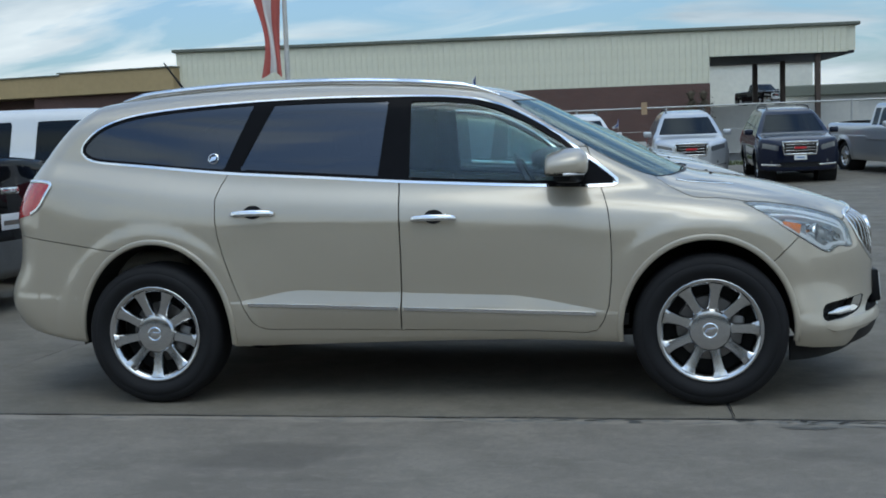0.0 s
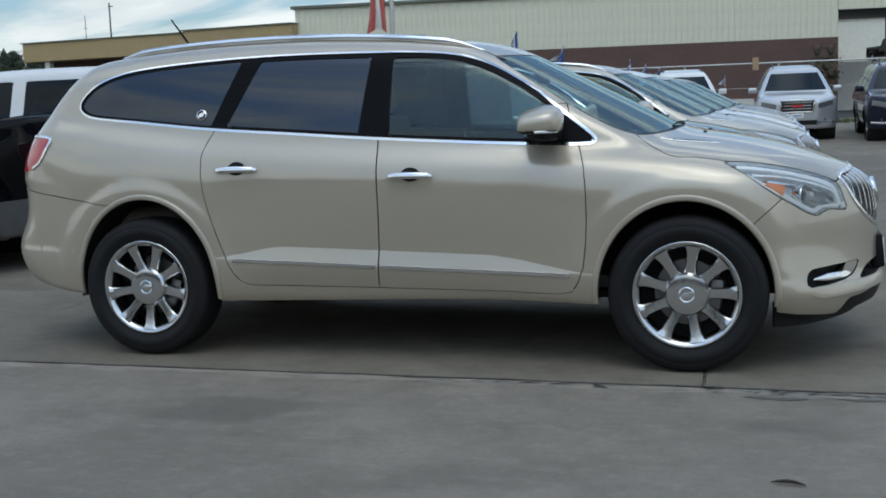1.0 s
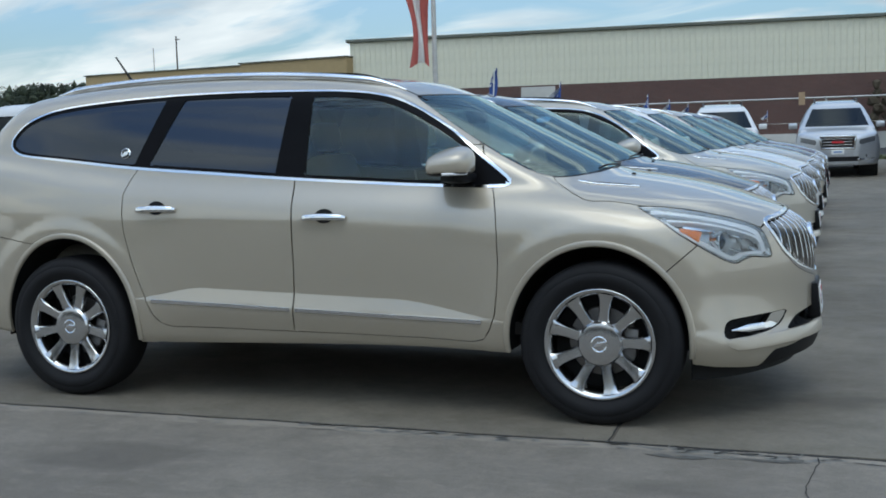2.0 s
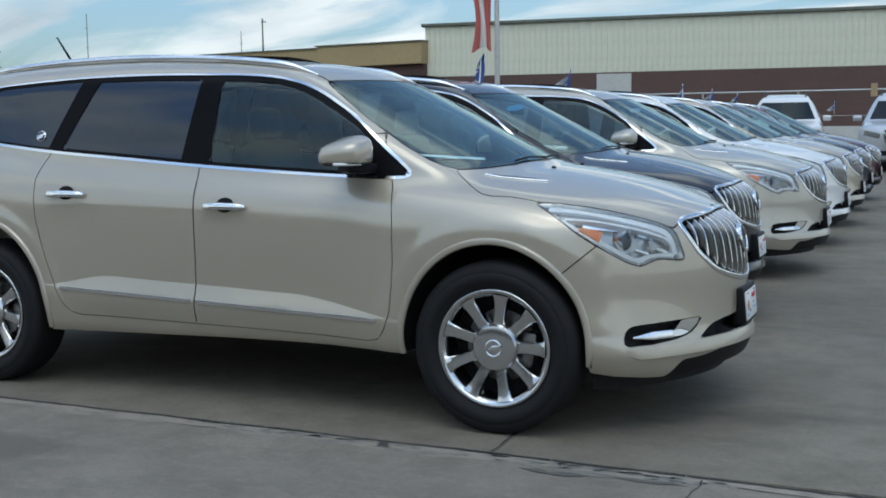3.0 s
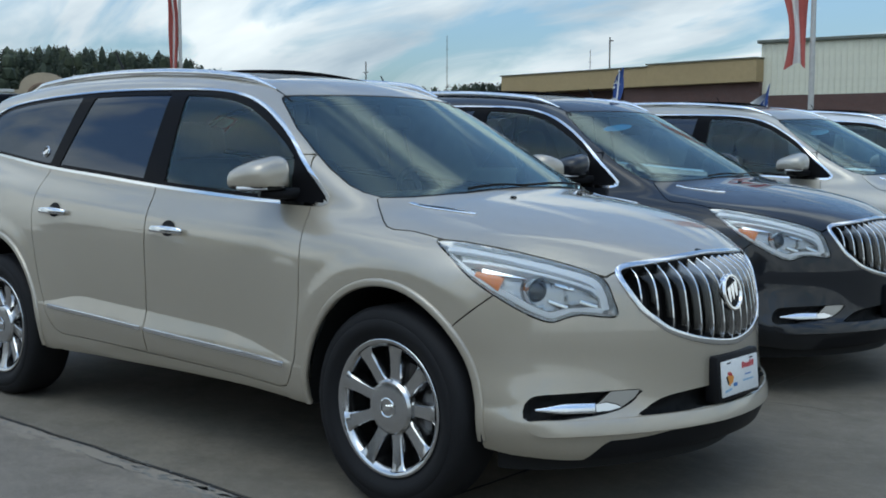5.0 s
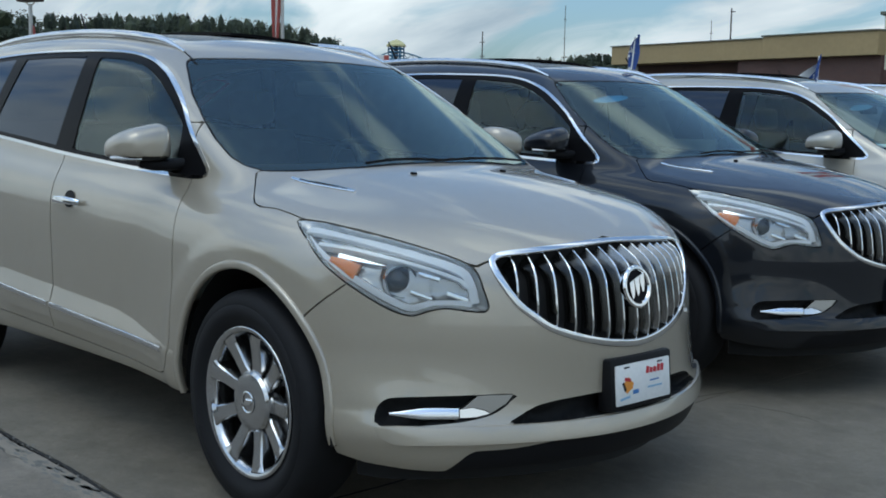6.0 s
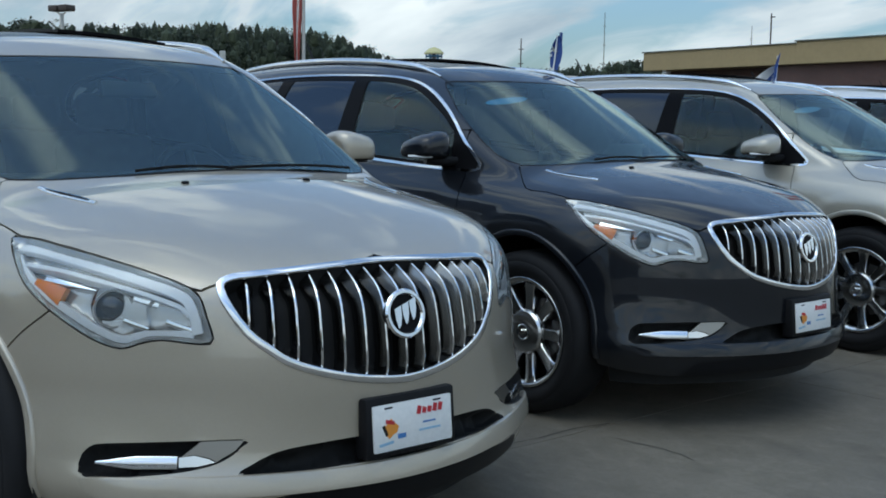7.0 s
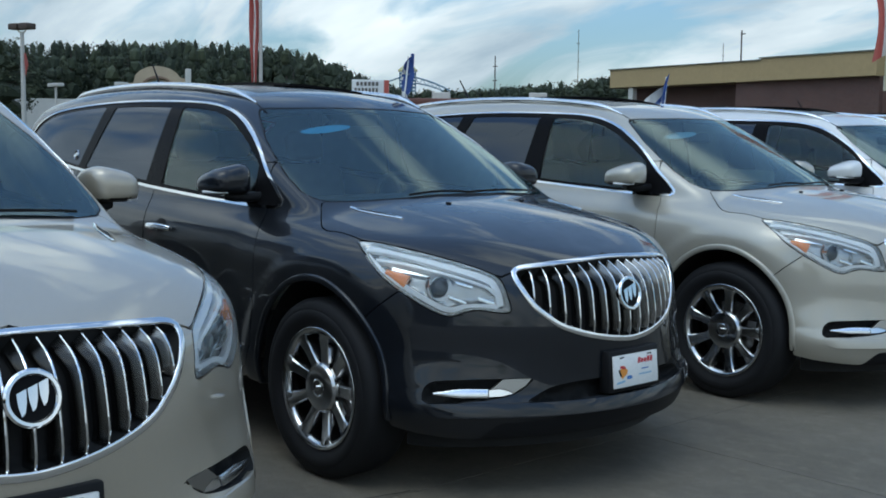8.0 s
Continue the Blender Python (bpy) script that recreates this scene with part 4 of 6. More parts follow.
            part("arch_lip", sweep(path, rounded(0.016, 0.012, 0.9, 3), ups), paint_mat, shell)
            bm = bmesh.new()
            rows = []
            for yy in (0.50, 0.92):
                row = []
                for t in np.linspace(0, math.pi, 20):
                    row.append(bm.verts.new((cx + (a + 0.015) * math.cos(t), sg * yy, cz + (b + 0.015) * math.sin(t))))
                row = [bm.verts.new((cx + a + 0.015, sg * yy, 0.33))] + row + [bm.verts.new((cx - a - 0.015, sg * yy, 0.33))]
                rows.append(row)
            for i in range(len(rows[0]) - 1):
                bm.faces.new((rows[0][i], rows[0][i + 1], rows[1][i + 1], rows[1][i]))
            bm.faces.new(rows[0])
            part("wheel_arch_liner", bm, dark_void, car, smooth=0)
    # grille: frame, upright bars, badge
    gr = skin_part("grille", "grille_recess", dark_void, "waterfall grille of upright chrome bars", depth=bowl("grille", 0.06, 0.008), rim=0)
    half = [(25.4, 0.932), (24.9, 0.89), (22.1, 0.804), (19.1, 0.752), (16.7, 0.718), (12.5, 0.685), (7.7, 0.66), (3, 0.645), (0, 0.641)]
    top = [(0, 0.975), (7, 0.971), (13, 0.965), (20, 0.956), (23.7, 0.949)]
    ring = top + half
    ring = ring + [(-a, z) for a, z in ring[::-1] if 0 < a]
    path, ups = [], []
    for a, z in outline(ring, 3):
        q, g = skin_at(a, z, 0.001)
        path.append(q)
        ups.append(g)
    part("grille_frame", sweep(path, rounded(0.0125, 0.006, 0.9, 3), ups, closed=True), chrome, gr, "chrome grille frame")
    lo = Spline(*[(a, z) for a, z in [(-1, 0.641)] + half[::-1][1:]])
    hi = Spline((-1, 0.975), (7, 0.971), (13, 0.965), (20, 0.956), (26, 0.945))
    for k in range(-7, 8):
        a0 = k * 3.12
        path, ups = [], []
        for t in np.linspace(0, 1, 16):
            z = float(lo(abs(a0))) + 0.010 + t * (float(hi(abs(a0))) - float(lo(abs(a0))) - 0.018)
            q, g = skin_at(a0, z, 0.009 + 0.009 * float(step(0.78, 1.0, t)) + 0.008 * float(step(0.14, 0.0, t)))
            path.append(q)
            ups.append(g)

        def blade(t):
            # a slim rounded nose on a deep wedge that spreads at the head
            w = 0.0140 + 0.0080 * float(step(0.70, 1.0, t)) + 0.002 * float(step(0.2, 0.0, t))
            return [(-w, -0.040), (-w, -0.024), (-w * 0.86, -0.017), (-0.0052, 0.004), (-0.0034, 0.0080), (0, 0.0092), (0.0034, 0.0080), (0.0052, 0.004), (w * 0.86, -0.017), (w, -0.024), (w, -0.040)]

        part("grille_bar", sweep(path, blade, ups), blade_chrome, gr)
        # the nose's highlight, laid on as a strip of brighter chrome
        part("bar_highlight", sweep(path, [(-0.0046, 0.0045), (-0.0032, 0.0088), (0, 0.0102), (0.0032, 0.0088), (0.0046, 0.0045)], ups), chrome, gr, "bright strip laid on as the highlight of a grille bar's nose")
    q, g = skin_at(0, 0.828, -0.004)
    bm = lathe([(0.072, -0.012), (0.073, 0.004), (0.068, 0.010), (0.060, 0.010), (0.056, 0.004), (0.056, -0.012)], 44, "z")
    part("badge_ring", bm, chrome, gr, "round chrome badge", m=seat(q, g))
    part("badge_back", lathe([(0.056, 0.0), (0.0005, 0.0)], 32, "z"), gloss_black, gr, m=seat(q, g))
    for k in (-1, 0, 1):
        bm = bmesh.new()
        o = [(-0.011, 0.022), (0.011, 0.030), (0.009, 0.0), (0.004, -0.020), (-0.004, -0.028), (-0.010, -0.004)]
        fr = [bm.verts.new((x * 1.15 + k * 0.028, y * 1.15 + k * 0.010, 0.008)) for x, y in o]
        bk = [bm.verts.new((x * 1.15 + k * 0.028, y * 1.15 + k * 0.010, 0.0)) for x, y in o]
        bm.faces.new(fr)
        for i in range(6):
            bm.faces.new((fr[i], fr[i - 1], bk[i - 1], bk[i]))
        part("badge_shield", bm, chrome, gr, m=seat(q, g))
    # plate holder and dealer plate
    m = seat((2.468, 0, 0.510), (0.995, 0, 0.0872))
    holder = part("plate_holder", box(-0.166, 0.166, -0.086, 0.092, -0.05, 0.012, 0.010, 2), black_plastic, car, "black plastic plate holder", m=m)
    plate = part("dealer_plate", box(-0.146, 0.146, -0.067, 0.068, 0.012, 0.018, 0.005, 2), plate_white, holder, "white dealer plate with red lettering band")
    for k in range(5):
        # slanted red lettering, as plain strokes
        part("plate_bar", box(-0.0072, 0.0072, -0.012, 0.012 if k in (0, 3, 4) else 0.006, 0.0, 0.0015), plate_red, plate, "red bar", m=pose(0.022 + 0.020 * k, 0.036, 0.018, 0, 0, -14))
    part("plate_bar", box(0.035, 0.082, -0.004, 0.001, 0.018, 0.0192), plate_blue, plate)
    part("plate_bar", box(0.020, 0.100, -0.026, -0.020, 0.018, 0.0192), sticker_pale, plate)
    bm = bmesh.new()
    bm.faces.new([bm.verts.new((-0.085 + r * math.cos(u), -0.004 + r * math.sin(u), 0.0192)) for r, u in ((0.030, 0.2), (0.022, 0.9), (0.031, 1.5), (0.020, 2.2), (0.029, 2.9), (0.024, 3.7), (0.028, 4.5), (0.019, 5.2), (0.026, 5.8))])
    part("plate_patch", bm, plate_orange, plate, "orange patch", smooth=0)
    part("plate_patch", box(-0.060, -0.030, -0.036, -0.022, 0.018, 0.0192), plate_blue, plate, "blue patch")
    part("plate_patch", box(-0.016, 0.016, -0.0055, 0.0055, 0.0, 0.0015), plate_red, plate, "red patch", m=pose(-0.086, 0.016, 0.0182, 0, 0, -14))
    part("plate_patch", box(-0.005, 0.005, -0.016, 0.016, 0.0, 0.0012), dark_void, plate, "dark patch", m=pose(-0.105, -0.006, 0.0182, 0, 0, 24))
    part("plate_patch", box(-0.030, 0.022, -0.004, 0.004, 0.0, 0.0012), sticker_pale, plate, m=pose(-0.098, -0.044, 0.0182, 0, 0, 6))
    for xx in (-0.09, 0.09):
        part("screw", box(xx - 0.014, xx + 0.014, 0.055, 0.060, 0.018, 0.0195), dark_void, plate)
    # a ledge that runs round the nose under the lamps
    path, ups = [], []
    for a in np.linspace(-46.5, 46.5, 64):
        q, g = skin_at(a, 0.410 - 0.004 * math.cos(radians(a * 2)), 0.005)
        path.append(q)
        ups.append(g)
    def lip(t):
        k = 0.05 + 0.95 * float(step(0, 0.07, 0.5 - abs(t - 0.5)))
        return [(-0.012 * k, -0.012), (-0.011 * k, 0.005 * k), (-0.006 * k, 0.011 * k), (0.02 * k, 0.010 * k), (0.05 * k, 0.0), (0.05 * k, -0.012)]
    part("bumper_lip", sweep(path, lip, ups), paint_mat, car)
    # a black air dam hangs behind the bumper's lower edge
    path = []
    for a in np.linspace(-50, 50, 40):
        q, g = skin_at(a, 0.31, 0.13)
        path.append((q[0], q[1], 0.262))
    part("air_dam", sweep(path, [(-0.008, -0.055), (0.008, -0.055), (0.012, 0.07), (-0.012, 0.07)]), dark_void, car, "black rubber air dam")
    # aerial, wipers
    p, g = top_at(-1.62, 0.0)
    part("aerial", sweep([p, p + np.array((-0.03, 0, 0.03)), p + np.array((-0.16, 0, 0.21))], lambda t: circle(0.012 - 0.007 * t, 8)), black_plastic, car, "short black roof aerial")
    for y0, y1 in ((0.62, -0.01), (0.01, -0.34)):
        path = []
        for t in np.linspace(0, 1, 10):
            yy = y0 + (y1 - y0) * t
            zz = 1.205 + 0.010 * math.sin(math.pi * t) - 0.022 * abs(yy)
            path.append((1.43 - 0.42 * yy * yy - 1.95 * (zz - 1.2) + 0.010, yy, zz + 0.010))
        part("wiper", sweep(path, rounded(0.004, 0.005)), black_plastic, car)
    # the wide glass roof panel stands raised over the roof
    bm = bmesh.new()
    rows = []
    for xx in np.linspace(-0.93, -0.10, 9):
        line = []
        for yy in np.linspace(0.0, 0.53, 13):
            q, g = top_at(xx, yy, 0.0)
            line.append((bm.verts.new((xx, yy, q[2] + 0.020)), bm.verts.new((xx, yy, q[2] + 0.006))))
        rows.append(line)
    for p, q in zip(rows, rows[1:]):
        for i in range(12):
            bm.faces.new((p[i][0], p[i + 1][0], q[i + 1][0], q[i][0]))
            bm.faces.new((p[i][1], q[i][1], q[i + 1][1], p[i + 1][1]))
        for i in (0, 12):
            bm.faces.new((p[i][0], q[i][0], q[i][1], p[i][1]))
    for line in (rows[0], rows[-1]):
        for p, q in zip(line, line[1:]):
            bm.faces.new((p[0], p[1], q[1], q[0]))
    part("sunroof_panel", bm, gloss_black, car, "raised dark sunroof glass")
    # cabin
    part("dashboard", box(0.55, 1.15, -0.72, 0.72, 0.85, 1.17, 0.08, 3), trim_dark, car)
    bm = lathe([(0.19, 0.016), (0.174, 0.0), (0.19, -0.016), (0.206, 0.0), (0.19, 0.016)], 30, "z")
    box_into(bm, -0.18, 0.18, -0.02, 0.02, -0.03, 0.0, 0.01, 1)
    part("steering_wheel", bm, trim_dark, car, m=pose(0.50, 0.38, 1.10, 0, 62, 0))
    part("cabin_floor", box(-2.2, 1.1, -0.78, 0.78, 0.40, 0.46), trim_dark, car)
    for xx, wide in ((-0.12, 0.50), (-1.0, 0.50), (-1.75, 0.5)):
        for yy in (-0.38, 0.38):
            s = part("seat", box(-0.25, 0.28, -wide / 2, wide / 2, 0.50, 0.82, 0.07, 3), leather, car, m=pose(xx, yy, 0))
            part("seat_back", box(-0.10, 0.08, -wide / 2 + 0.01, wide / 2 - 0.01, 0.0, 0.60, 0.06, 3), leather, s, m=pose(-0.22, 0, 0.72, 0, -14, 0))
            part("head_rest", box(-0.05, 0.06, -0.13, 0.13, 0.0, 0.18, 0.045, 3), leather, s, m=pose(-0.375, 0, 1.33, 0, -10, 0))
    part("rear_view_mirror", box(-0.02, 0.02, -0.12, 0.12, -0.035, 0.035, 0.015), trim_dark, car, m=pose(0.62, 0, 1.50, 0, -20, 0))
    for ob in car.children_recursive:
        if ob.name.split(".")[0] in PAINTED or ob.name.startswith("arch_lip"):
            ob.material_slots[0].link = "OBJECT"
            ob.material_slots[0].material = paint_mat
    return car


def repaint(car, mat):
    for ob in car.children_recursive:
        if ob.material_slots and ob.material_slots[0].link == "OBJECT":
            ob.material_slots[0].material = mat
    return car


hero = build_crossover(champagne)
ROW = [(-0.335, 2.68, graphite, "dark grey metallic crossover with chrome trim, blue windscreen sticker"),
       (-0.125, 5.37, gold, "pale gold metallic crossover with chrome trim, parked on concrete"),
       (-0.15, 8.05, white_paint, "white crossover with chrome trim, parked in the row"),
       (-0.15, 10.65, champagne, "champagne crossover with chrome trim, parked in the row"),
       (-0.2, 13.3, navy, "navy blue crossover with chrome trim, parked in the row"),
       (-0.2, 16.0, maroon, "maroon crossover with chrome trim, parked at the row's end")]
for i, (x, y, mat, text) in enumerate(ROW):
    other = tagged(repaint(copy_thing(hero, pose(x, y, 0)), mat), text)
    if i < 2:
        # sticker behind the top of the windscreen
        bm = lathe([(0.001, 0.0), (0.15, 0.0), (0.15, 0.002)], 28, "z")
        bmesh.ops.scale(bm, vec=(1.0, 0.23, 1), verts=bm.verts)
        p = np.array((0.747, -0.35, 1.522))
        g = gradient(body, p[None])[0]
        part("windscreen_sticker", bm, sticker_blue if i == 0 else sticker_pale, other, "blue oval sticker behind the windscreen", m=seat(p - g * 0.012, g, (-1, 0, 0.5)))

# ---- other vehicles: boxy sport utilities and pickups ----


class Wagon:
    """A boxy sport utility, nose towards +x."""
    wheels = ((1.46, 0.39), (-1.46, 0.39))
    box = ((-2.75, -1.15, 0.1), (2.65, 1.15, 2.05))
    wide, nose_x, tail_x, high, belt_z = 0.985, 2.42, -2.50, 1.80, 1.16
    hood = Spline((-3.2, 1.30), (0.9, 1.25), (1.25, 1.20), (1.8, 1.14), (2.2, 1.07), (2.45, 0.97), (2.9, 0.9))
    roof = Spline((-2.8, 1.70), (-2.3, 1.76), (-1.2, 1.80), (-0.2, 1.80), (0.4, 1.75), (0.9, 1.62), (2.5, 1.4))
    section = Spline((0.1, 0.80), (0.3, 0.93), (0.45, 0.985), (0.7, 1.0), (0.95, 0.995), (1.1, 0.975), (1.25, 0.93), (1.6, 0.8))
    screen, lean, back_lean = 1.20, 1.65, 0.28
    panes = ((-2.25, -1.33), (-1.05, -0.38), (-0.22, 0.88))
    railed = False
    pane_top, cab_back = 1.66, -9
    taper, bow, screen_taper, rail_y = 0.22, 0.1, 0.25, 0.66

    def __call__(self, p):
        x, y, z = p[..., 0], np.abs(p[..., 1]), p[..., 2]
        w = self.wide * self.section(z)
        for cx, cz in self.wheels:
            w = w + 0.03 * step(0.62, 0.5, np.hypot(x - cx, z - cz))
        front = (x - self.nose_x + 0.22 * y * y + 0.10 * (z - 0.7) ** 2 + 0.16 * step(0.35, 1.0, y)) / 1.05
        rear = (self.tail_x + 0.06 * y * y + 0.04 * (z - 0.8) - x)
        lower = smax(smax(y - w, front, 0.14), rear, 0.08)
        lower = smax(lower, z - self.hood(x) + 0.05 * y * y, 0.08)
        dz = z - self.belt_z
        cab = smax(y - self.wide * (0.945 - self.taper * dz - self.bow * dz * dz), z - self.roof(x) + 0.03 * y * y, 0.10)
        cab = smax(cab, (x - self.screen + 0.25 * y * y + self.lean * (z - 1.2)) / 1.9, 0.06)
        cab = smax(cab, self.tail_x + self.back_lean * np.maximum(dz, -0.3) + 0.05 * y * y - x, 0.08)
        cab = smax(smax(cab, self.cab_back + 0.12 * dz - x, 0.04), 0.9 - z, 0.02)
        return smax(smin(lower, cab, 0.04), 0.30 - z, 0.04)


class Estate(Wagon):
    """A rounder family sport utility with a narrow roof."""
    panes = ((-2.22, -1.18), (-1.08, -0.08), (0.02, 0.98))
    railed, screen = True, 1.36
    taper, bow, screen_taper, rail_y = 0.34, 0.26, 0.42, 0.53
    roof = Spline((-2.8, 1.74), (-2.3, 1.82), (-1.2, 1.875), (-0.2, 1.86), (0.4, 1.78), (0.9, 1.63), (2.5, 1.4))
    hood = Spline((-3.2, 1.30), (0.9, 1.27), (1.25, 1.23), (1.8, 1.17), (2.2, 1.09), (2.45, 0.97), (2.9, 0.9))
    section = Spline((0.1, 0.80), (0.3, 0.92), (0.45, 0.975), (0.7, 1.0), (0.95, 0.985), (1.1, 0.955), (1.25, 0.90), (1.6, 0.75))


class Pickup(Wagon):
    """A long-bed pickup."""
    wheels = ((1.85, 0.40), (-1.80, 0.40))
    box = ((-3.2, -1.15, 0.1), (3.1, 1.15, 2.05))
    wide, nose_x, tail_x, high, belt_z = 1.0, 2.85, -2.98, 1.88, 1.24
    hood = Spline((-3.4, 1.36), (-0.6, 1.36), (0.8, 1.335), (1.3, 1.29), (2.0, 1.26), (2.5, 1.22), (2.85, 1.13), (3.2, 1.0))
    roof = Spline((-2.8, 1.84), (-0.9, 1.86), (-0.2, 1.88), (0.4, 1.86), (0.8, 1.78), (2.5, 1.5))
    section = Spline((0.1, 0.84), (0.3, 0.93), (0.45, 0.985), (0.7, 1.0), (1.0, 1.0), (1.2, 0.985), (1.32, 0.95), (1.7, 0.8))
    screen, lean, back_lean = 1.45, 1.45, 0.0
    panes = ((-0.24, 0.06), (0.14, 1.02))
    pane_top, cab_back = 1.74, -0.40


def build_vehicle(shape, paint_mat, name, label, glass=None):
    f = shape()
    car = thing(name, label, "pickup" if name == "pickup" else "car")
    glass = glass or far_glass
    lo, bz = f.belt_z + 0.05, f.belt_z
    nx = f.nose_x

    def windows(x, y, z):
        d = 1.0
        for a, b in f.panes:
            d = np.minimum(d, np.maximum(np.maximum(a - x, x - b), np.maximum(lo - z, z - f.pane_top)))
        slant = (x - f.screen + 0.20 + f.lean * (z - 1.2)) / 1.9
        return np.where(y > 0.4, np.maximum(np.maximum(d, slant), -(x - f.tail_x - 0.20 - f.back_lean * (z - bz))), 1)

    lines = {
        "arch": lambda x, y, z: np.minimum(*[np.where(y > 0.45, np.hypot(x - cx, np.where(z < cz, 0, z - cz)) - 0.47, 1) for cx, cz in f.wheels]),
        "windows": windows,
        "windscreen": lambda x, y, z: np.where(x > 0.2, np.maximum(np.maximum(1.24 - z + 0.06 * (bz > 1.2), z - f.pane_top - 0.02), y - (0.80 - f.screen_taper * (z - 1.2))), 1),
        "rear_window": lambda x, y, z: np.where(x < -0.9, np.maximum(np.maximum(bz + 0.08 - z, z - f.pane_top), y - 0.66), 1),
        "grille": lambda x, y, z: np.where(x > nx - 0.4, np.maximum(np.abs(z - 0.87) - 0.145, y - 0.40 - 0.12 * (z - 0.87)), 1),
        "headlamp": lambda x, y, z: np.where(x > nx - 0.6, np.maximum(np.maximum(0.80 + 0.22 * (y - 0.50) - z, z - 0.93 - 0.20 * (y - 0.50)), np.maximum(0.50 - y + 0.3 * np.abs(z - 0.88), y - 0.88)), 1),
        "bumper": lambda x, y, z: np.where(x > nx - 0.7, np.maximum(z - 0.66, nx - 0.42 - x), 1),
        "intake": lambda x, y, z: np.where(x > nx - 0.4, np.maximum(np.abs(z - 0.46) - 0.06, y - 0.5), 1),
        "tail_lamp": lambda x, y, z: np.where(x < f.tail_x + 0.35, np.maximum(np.maximum(np.abs(z - 1.04) - 0.19, 0.90 - y), x - f.tail_x - 0.16), 1),
        "rear_bumper": lambda x, y, z: np.where(x < f.tail_x + 0.35, z - 0.62, 1),
    }
    if shape is Pickup:
        lines["bed"] = lambda x, y, z: np.where(z > 1.1, np.maximum(np.maximum(f.tail_x + 0.07 - x, x - f.cab_back + 0.04), y - 0.84), 1)
    pts, tri = surface_net(f, *f.box, 0.05)
    at = lambda k, p: lines[k](p[:, 0], np.abs(p[:, 1]), p[:, 2])
    for k in lines:
        pts, tri = split(f, pts, tri, at(k, pts))
    c = pts[tri].mean(1)
    tags = np.full(len(c), "body_shell", dtype=object)
    for k in lines:
        tags[at(k, c) < 0] = k
    low = gradient(f, c)[:, 2] < -0.7
    tags[low & (c[:, 2] < 0.5)] = "underbody"

    def piece(nm, key, mat, text="", side=0, **kw):
        w = (tags == key) & ((c[:, 1] * side >= 0) if side else True)
        return link(nm, panel_mesh(nm, f, pts, tri[w], **kw), mat, car, text) if w.any() else None

    piece("body_shell", "body_shell", paint_mat, rim=0.02)
    part("underbody", box(f.tail_x + 0.25, nx - 0.3, -0.82, 0.82, 0.31, 0.36), dark_void, car)
    piece("windscreen", "windscreen", glass, inset=0.004)
    piece("rear_window", "rear_window", glass, inset=0.006)
    gr = piece("grille", "grille", dark_void, "black grille with a chrome frame", depth=np.where(at("grille", pts) < -0.006, 0.04, 0.0), rim=0)
    bum = piece("bumper", "bumper", paint_mat if shape is not Pickup else chrome, inset=-0.01)
    piece("lower_intake", "intake", dark_void, inset=0.02)
    piece("rear_bumper", "rear_bumper", dull_steel if shape is Pickup else paint_mat, "dull grey rear bumper" if shape is Pickup else "", inset=-0.01)
    if shape is Pickup:
        piece("cargo_bed", "bed", black_plastic, depth=np.where(at("bed", pts) < -0.01, 0.42, 0.0), rim=0)
    for s in (-1, 1):
        w = (tags == "windows")
        for a, b in f.panes:
            k = w & (c[:, 1] * s > 0) & (c[:, 0] > a - 0.02) & (c[:, 0] < b + 0.02)
            if k.any():
                link("window", panel_mesh("window", f, pts, tri[k], inset=0.006, rim=0.0), glass, car)
        piece("headlamp", "headlamp", lamp_grey, "smoked headlamp", side=s, inset=0.004)
        piece("tail_lamp", "tail_lamp", red_lens, "red tail lamp", side=s, inset=-0.006)
        y = s * (f.wide + 0.09)
        part("mirror", box(f.screen - 0.62, f.screen - 0.50, y - 0.11, y + 0.11, bz + 0.02, bz + 0.17, 0.035, 2), paint_mat, car)
        for cx, cz in f.wheels:
            build_wheel(car, cx, s * 0.83, s, 15)
            part("wheel_arch_liner", lathe([(0.48, 0.02), (0.48, -0.42), (0.02, -0.42)] if s > 0 else [(0.48, -0.02), (0.48, 0.42), (0.02, 0.42)], 24), dark_void, car, m=pose(cx, s * 0.94, cz), smooth=0)
    # grille frame and slats
    zs = ((0.42, 1.02), (-0.42, 1.02), (-0.38, 0.72), (0.38, 0.72))
    path = []
    for i in range(4):
        (ya, za), (yb, zb) = zs[i], zs[(i + 1) % 4]
        for t in np.linspace(0, 1, 6)[:-1]:
            yy, zz = ya + (yb - ya) * t, za + (zb - za) * t
            path.append((nx - 0.22 * yy * yy - 0.10 * (zz - 0.7) ** 2 + 0.006, yy, zz))
    part("grille_frame", sweep(path, rounded(0.024, 0.014, 0.6), [(1, 0, 0)] * 20, closed=True), chrome, gr)
    for zz in (0.81, 0.885, 0.96):
        path = [(nx - 0.22 * yy * yy - 0.012, yy, zz) for yy in np.linspace(-0.34, 0.34, 8)]
        part("grille_bar", sweep(path, rounded(0.012, 0.010)), smoke_chrome, gr)
    part("grille_badge", box(nx - 0.02, nx + 0.005, -0.14, 0.14, 0.855, 0.905, 0.004), plate_red, gr, "red badge bar")
